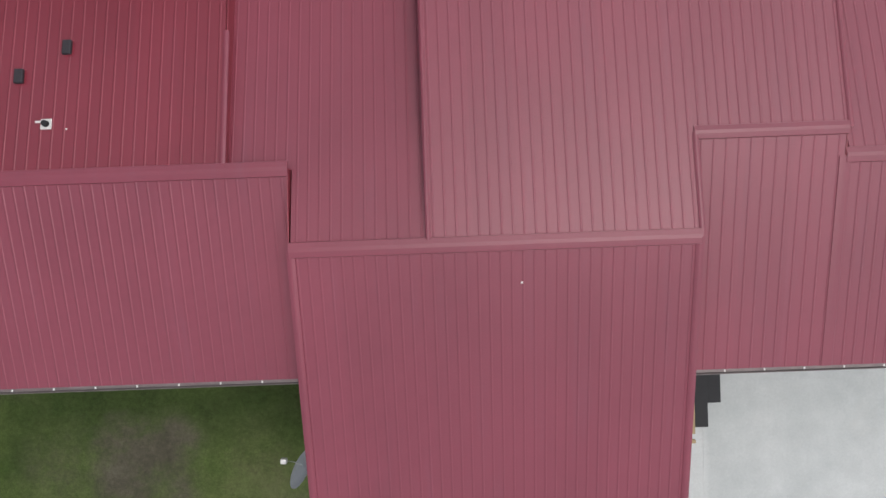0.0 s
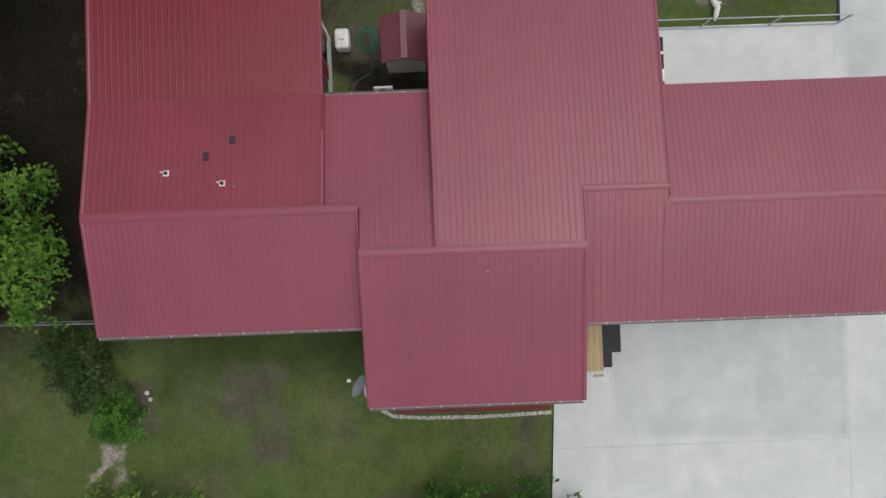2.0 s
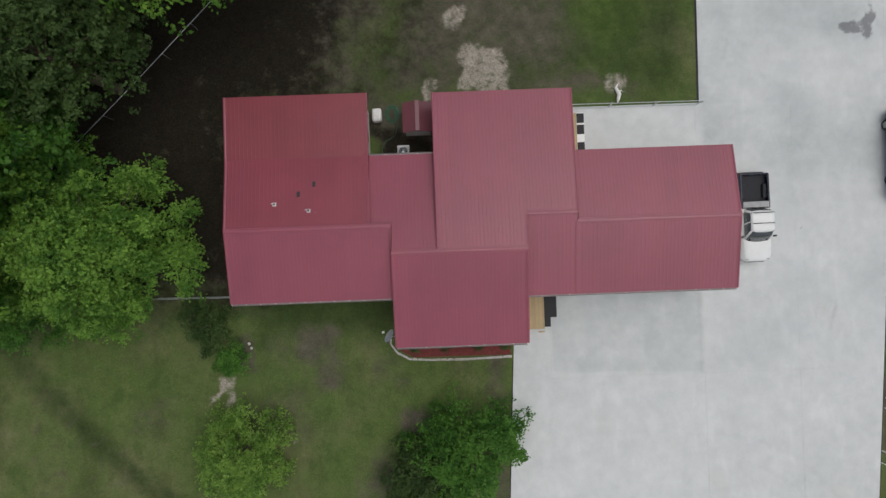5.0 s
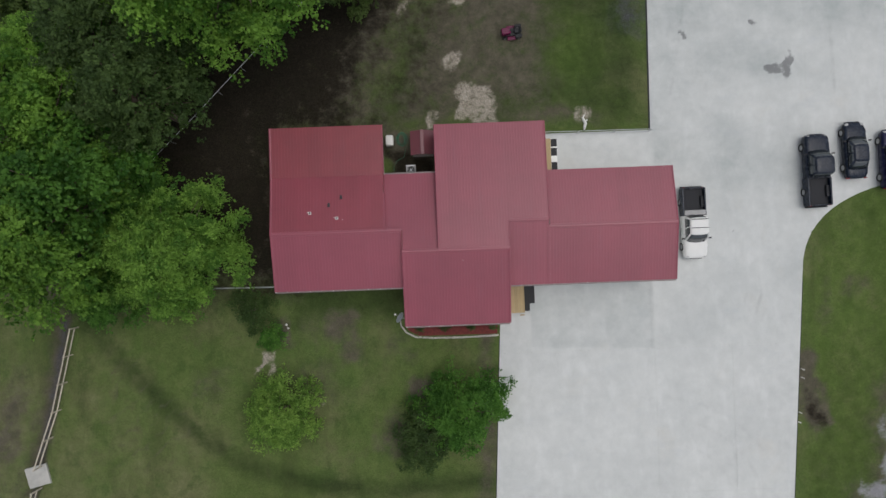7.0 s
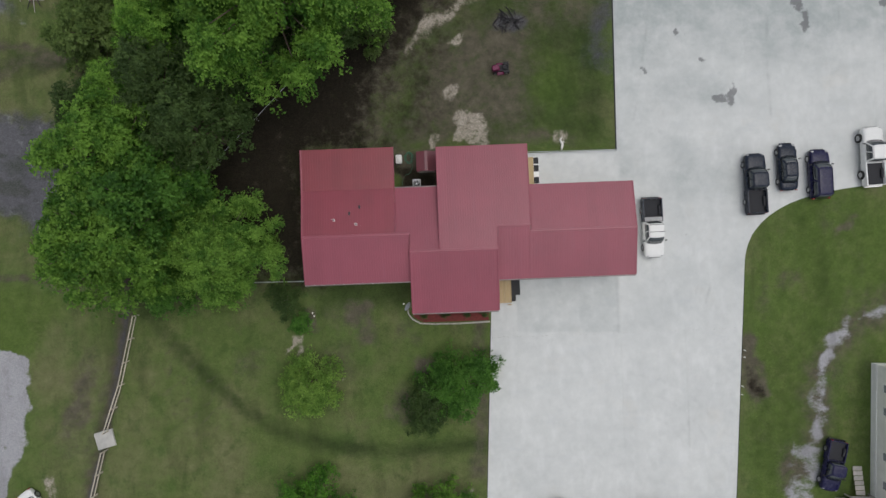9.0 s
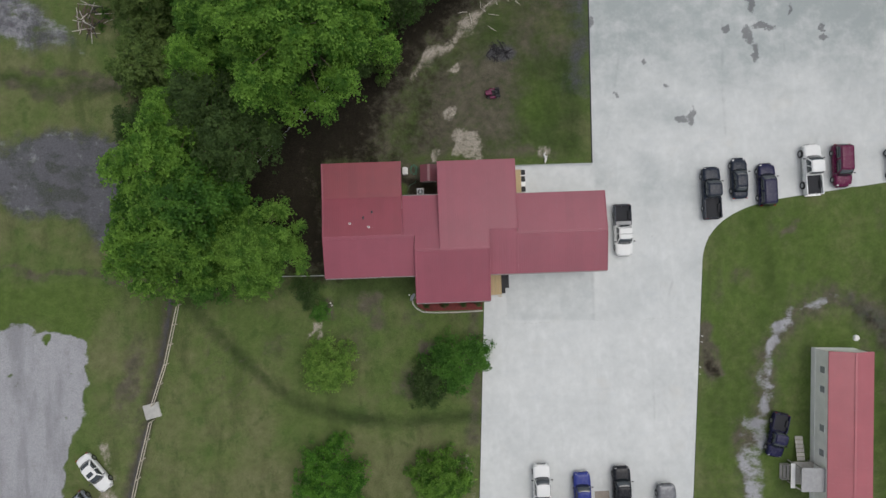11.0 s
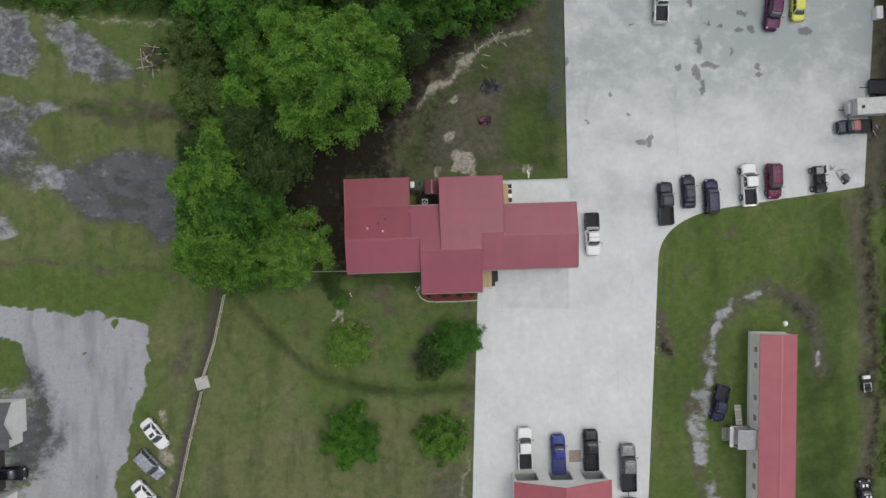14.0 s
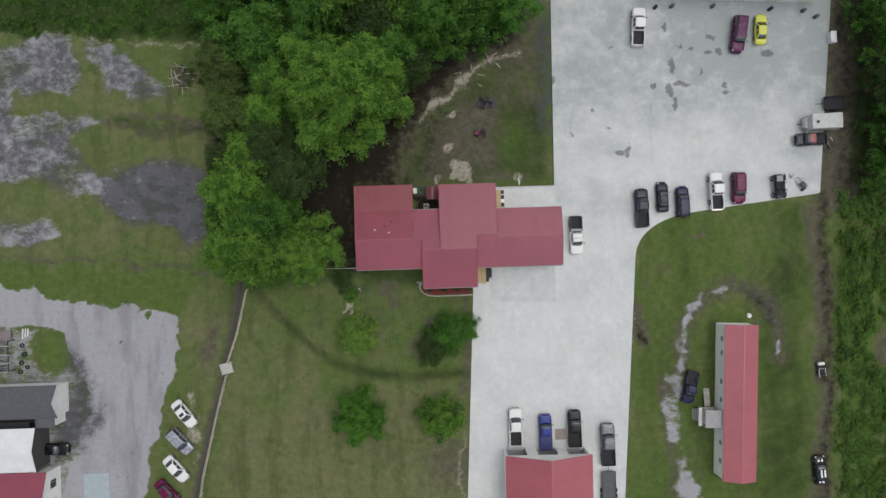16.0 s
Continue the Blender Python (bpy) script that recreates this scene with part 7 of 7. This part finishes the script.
for sx in (-1, 1):
    part("mudguard", boxed(sx * 0.42 - 0.12, sx * 0.42 + 0.12, -0.85, -0.3, 0.55, 0.6, 0.02), M_DARK, mow)
    wheel(mow, sx * 0.44, -0.58, 0.26, 0.2)
    wheel(mow, sx * 0.38, 0.55, 0.19, 0.14)
bm = bmesh.new()
tube(bm, [(0.17 * math.cos(a), 0.02 + 0.17 * math.sin(a), 0.98 + 0.06 * math.sin(a)) for a in [2 * math.pi * k / 16 for k in range(17)]], [0.014] * 17, 5)
tube(bm, [(0, 0.2, 0.8), (0, 0.03, 0.97)], [0.015, 0.015], 5)
part("steering_wheel", bm, M_DARK, mow)

M_CHARRED = surface("charred_wood", (0.03, 0.028, 0.03), 0.9, spread=0.4, scale=5)
M_BLEACHED = surface("bleached_wood", (0.50, 0.46, 0.40), 0.85, spread=0.25, scale=5, piece=0.2)


def stick_heap(name, label, cx, cy, count, reach, length, rad, mats, seed, height=0.4):
    h = thing(name, pose(cx, cy, G), label, "brush pile")
    r = random.Random(seed)
    for i in range(count):
        a, d = r.uniform(0, 2 * math.pi), reach * math.sqrt(r.random())
        b, L = r.uniform(0, 2 * math.pi), length * r.uniform(0.4, 1.0)
        z = 0.03 + height * max(0, 1 - d / reach) * r.random()
        x, y = d * math.cos(a), d * math.sin(a)
        bm = bmesh.new()
        tube(bm, [(x - L / 2 * math.cos(b), y - L / 2 * math.sin(b), z), (x + r.uniform(-0.05, 0.05), y + r.uniform(-0.05, 0.05), z + 0.08), (x + L / 2 * math.cos(b), y + L / 2 * math.sin(b), z + r.uniform(0, 0.2))], [rad * r.uniform(0.7, 1.2), rad, rad * 0.5], 5)
        part("stick", bm, r.choice(mats), h)
    return h


stick_heap("burnt_heap", "burnt heap of charred branches on the lawn", 7.3, 22.3, 34, 1.3, 1.3, 0.045, (M_CHARRED,), 1)
stick_heap("brush_pile", "heap of grey bleached branches in the field", -39.7, 28.0, 46, 1.9, 2.8, 0.055, (M_BARK, M_CHARRED, M_BARK, M_GREYWOOD, M_BLEACHED), 2, 1.0)
stick_heap("log_scatter", "bleached branches lying along the sandy strip", 5.6, 26.6, 9, 2.4, 1.4, 0.045, (M_BLEACHED,), 4, 0.1)
stick_heap("log_scatter", "pale branches scattered at the wood edge", 9.6, 29.4, 7, 1.8, 1.4, 0.045, (M_BLEACHED,), 7, 0.1)
M_PLASTIC = surface("white_plastic", (0.75, 0.74, 0.70), 0.5, spread=0.1, scale=5)
bm = bmesh.new()
tube(bm, [(0.0, -0.55, 0.05), (0.03, -0.3, 0.14), (0.1, 0.0, 0.18), (-0.02, 0.25, 0.16), (-0.1, 0.45, 0.12), (0.0, 0.62, 0.08), (0.12, 0.75, 0.05)], [0.03, 0.12, 0.14, 0.13, 0.1, 0.06, 0.02], 8)
tube(bm, [(0.05, 0.2, 0.1), (0.3, 0.28, 0.06), (0.36, 0.2, 0.04)], [0.05, 0.05, 0.02], 6)
tagged(part("plastic_sheet", bm, M_PLASTIC, None, at=pose(12.25, 9.85, G)), "crumpled strip of white plastic sheet on the grass", "plastic sheet")
for x, y in ((-13.25, -6.05), (-13.1, -6.35)):
    bm = bmesh.new()
    bmesh.ops.create_icosphere(bm, subdivisions=2, radius=0.1)
    for v in bm.verts:
        v.co *= 1 + 0.25 * noise.noise(v.co * 9 + Vector((x * 7, y, 0)))
        v.co.z *= 0.7
    tagged(part("garden_stone", bm, M_STONE, None, at=pose(x, y, G + 0.06)), "pale rounded stone on bare red soil", "stone", "garden stones")

# yard edge: board, junk, small cart
wb = thing("metal_cabinet", pose(61.9, 30.8, 0), "white sheet-metal cabinet at the yard edge", "cabinet")
part("body", boxed(-0.42, 0.42, -0.85, 0.85, 0, 0.9, 0.03), M_TANK, wb)
part("lid", boxed(-0.45, 0.45, -0.88, 0.88, 0.904, 0.95, 0.015), M_WHITEROOF, wb)
ct = thing("utility_cart", pose(58.6, -21.0, G, 0, 0, 5), "small white golf cart on the dirt track", "cart")
part("floor", boxed(-0.5, 0.5, -1.05, 1.05, 0.3, 0.4, 0.03), M_DARK, ct)
bm = bmesh.new()
tube(bm, [(-0.5, -1.05, 0.75), (0.5, -1.05, 0.75), (0.5, 0.1, 0.75), (-0.5, 0.1, 0.75), (-0.5, -1.05, 0.75)], [0.06] * 5, 6)
part("cargo_rail", bm, P_WHITE, ct, "white tubular cargo rail")
part("front_cowl", boxed(-0.5, 0.5, 0.7, 1.15, 0.42, 0.85, 0.08), P_WHITE, ct)
part("seat", boxed(-0.5, 0.5, -0.55, -0.05, 0.42, 0.75, 0.05), M_DARK, ct)
part("rear_box", boxed(-0.5, 0.5, -1.1, -0.6, 0.42, 0.8, 0.04), M_DARK, ct)
part("seat_back", boxed(-0.45, 0.45, -0.66, -0.57, 0.8, 1.1, 0.03), M_DARK, ct)
for sx in (-1, 1):
    for y in (-0.75, 0.75):
        wheel(ct, sx * 0.48, y, 0.22, 0.18)
eh = thing("engine_hoist", pose(56.4, 8.3, 0, 0, 0, 35), "grey workshop crane with a dark engine on the concrete", "hoist")
bm = bmesh.new()
for a in (-0.55, 0.55):
    tube(bm, [(a, -1.0, 0.12), (a * 0.6, 0.9, 0.12)], [0.05, 0.05], 6)
tube(bm, [(0, 0.9, 0.1), (0, 0.9, 1.5), (0, -0.6, 1.9)], [0.06, 0.06, 0.05], 6)
part("frame", bm, M_GALV, eh)
part("engine", boxed(-0.35, 0.35, -0.8, 0.0, 0.2, 0.8, 0.08), M_GREYROOF, eh)
part("oil_pan", boxed(-0.5, 0.4, -1.3, -0.9, 0.0, 0.18, 0.03), M_DARK, eh)
for sx in (-0.6, 0.6):
    wheel(eh, sx, -1.0, 0.12, 0.08)
stick_heap("scrap_heap", "scatter of scrap tubes and dark metal on the soil", 61.0, 14.0, 12, 1.2, 1.4, 0.05, (M_GREYROOF, M_GALV, M_DARK), 11, 0.4)
for x, y in ((34.4, 36.4), (37.0, 36.5), (43.4, 36.3), (52.4, 35.6), (57.6, 35.2), (59.6, 34.2)):
    bm = bmesh.new()
    tube(bm, [(0, 0, 0), (0, 0, 0.1), (0, 0, 0.8), (0, 0, 0.88)], [0.26, 0.29, 0.29, 0.27], 14)
    tagged(part("steel_drum", bm, M_GREYROOF if int(x) % 2 else M_DARK, None, at=pose(x, y, 0)), "dark steel drum standing against the workshop front", "drum", "drums")

# the rack of pipes by the gravel
rk = thing("pipe_rack", pose(-69.2, -14.6, G), "dark steel rack loaded with pipes and scrap", "rack")
for x in (-2.0, 0.0, 2.0):
    for y in (-2.3, 2.3):
        part("upright", boxed(x - 0.06, x + 0.06, y - 0.06, y + 0.06, 0, 1.6), M_DARK, rk)
    part("beam", boxed(x - 0.05, x + 0.05, -2.4, 2.4, 1.5, 1.6), M_DARK, rk)
rr = random.Random(17)
for k in range(14):
    y = -2.2 + k * 0.34 + rr.uniform(-0.08, 0.08)
    rad = rr.uniform(0.05, 0.11)
    x0, x1 = -2.6 + rr.uniform(0, 0.5), 2.3 - rr.uniform(0, 1.6)
    bm = bmesh.new()
    tube(bm, [(x0, y, 1.6 + rad), (x1, y + rr.uniform(-0.1, 0.1), 1.6 + rad)], [rad, rad], 8)
    part("pipe", bm, (M_DARK, M_GREYROOF, M_DARK, M_GALV)[k % 4], rk)
tray = thing("metal_sheet", pose(-69.6, -11.6, G), "dull grey sheet of metal on timber bearers", "sheet")
part("panel", boxed(-2.2, 2.2, -0.75, 0.75, 0.5, 0.54, 0.01), M_GUTTER, tray)
for x in (-1.6, 1.6):
    part("bearer", boxed(x - 0.07, x + 0.07, -0.7, 0.7, 0, 0.5), M_GREYWOOD, tray)
for x, y, r in ((-66.0, -13.2, 0.36), (-65.7, -14.6, 0.4), (-66.2, -15.9, 0.36), (-65.3, -16.6, 0.33), (-66.4, -17.3, 0.38)):
    bm = bmesh.new()
    prof = [(r * 0.55, 0.02), (r * 0.9, 0.0), (r, 0.06), (r, 0.18), (r * 0.9, 0.24), (r * 0.55, 0.22)]
    rings = [[bm.verts.new((pr * math.cos(2 * math.pi * k / 18), pr * math.sin(2 * math.pi * k / 18), pz)) for pr, pz in prof] for k in range(18)]
    for k in range(18):
        for q in range(6):
            bm.faces.new((rings[k][q], rings[k][(q + 1) % 6], rings[(k + 1) % 18][(q + 1) % 6], rings[(k + 1) % 18][q]))
    bmesh.ops.recalc_face_normals(bm, faces=bm.faces)
    tagged(part("tyre", bm, M_TYRE, None, at=pose(x, y, G, 4, 3, 0)), "worn black tyre lying by the pipe rack", "tyre", "scrap tyres")
for k, x in enumerate((-65.9, -65.5, -65.1)):
    bm = bmesh.new()
    tube(bm, [(0, -0.8 + 0.2 * k, 0.12), (0.1, 0.8, 0.12)], [0.1, 0.1], 10)
    tagged(part("plastic_pipe", bm, M_TANK, None, at=pose(x, -11.4, G)), "short white plastic pipe lying on the ground", "pipe", "white pipes")
bm = bmesh.new()
box(bm, -57.2, -53.2, -46, -33.6, -0.15, 0.02, 0.01)
tagged(part("side_slab", bm, surface("bluish_slab", (0.36, 0.42, 0.44), 0.8, spread=0.15, scale=1), None), "pale bluish concrete slab beside the red-roofed house", "slab", kind="structure")
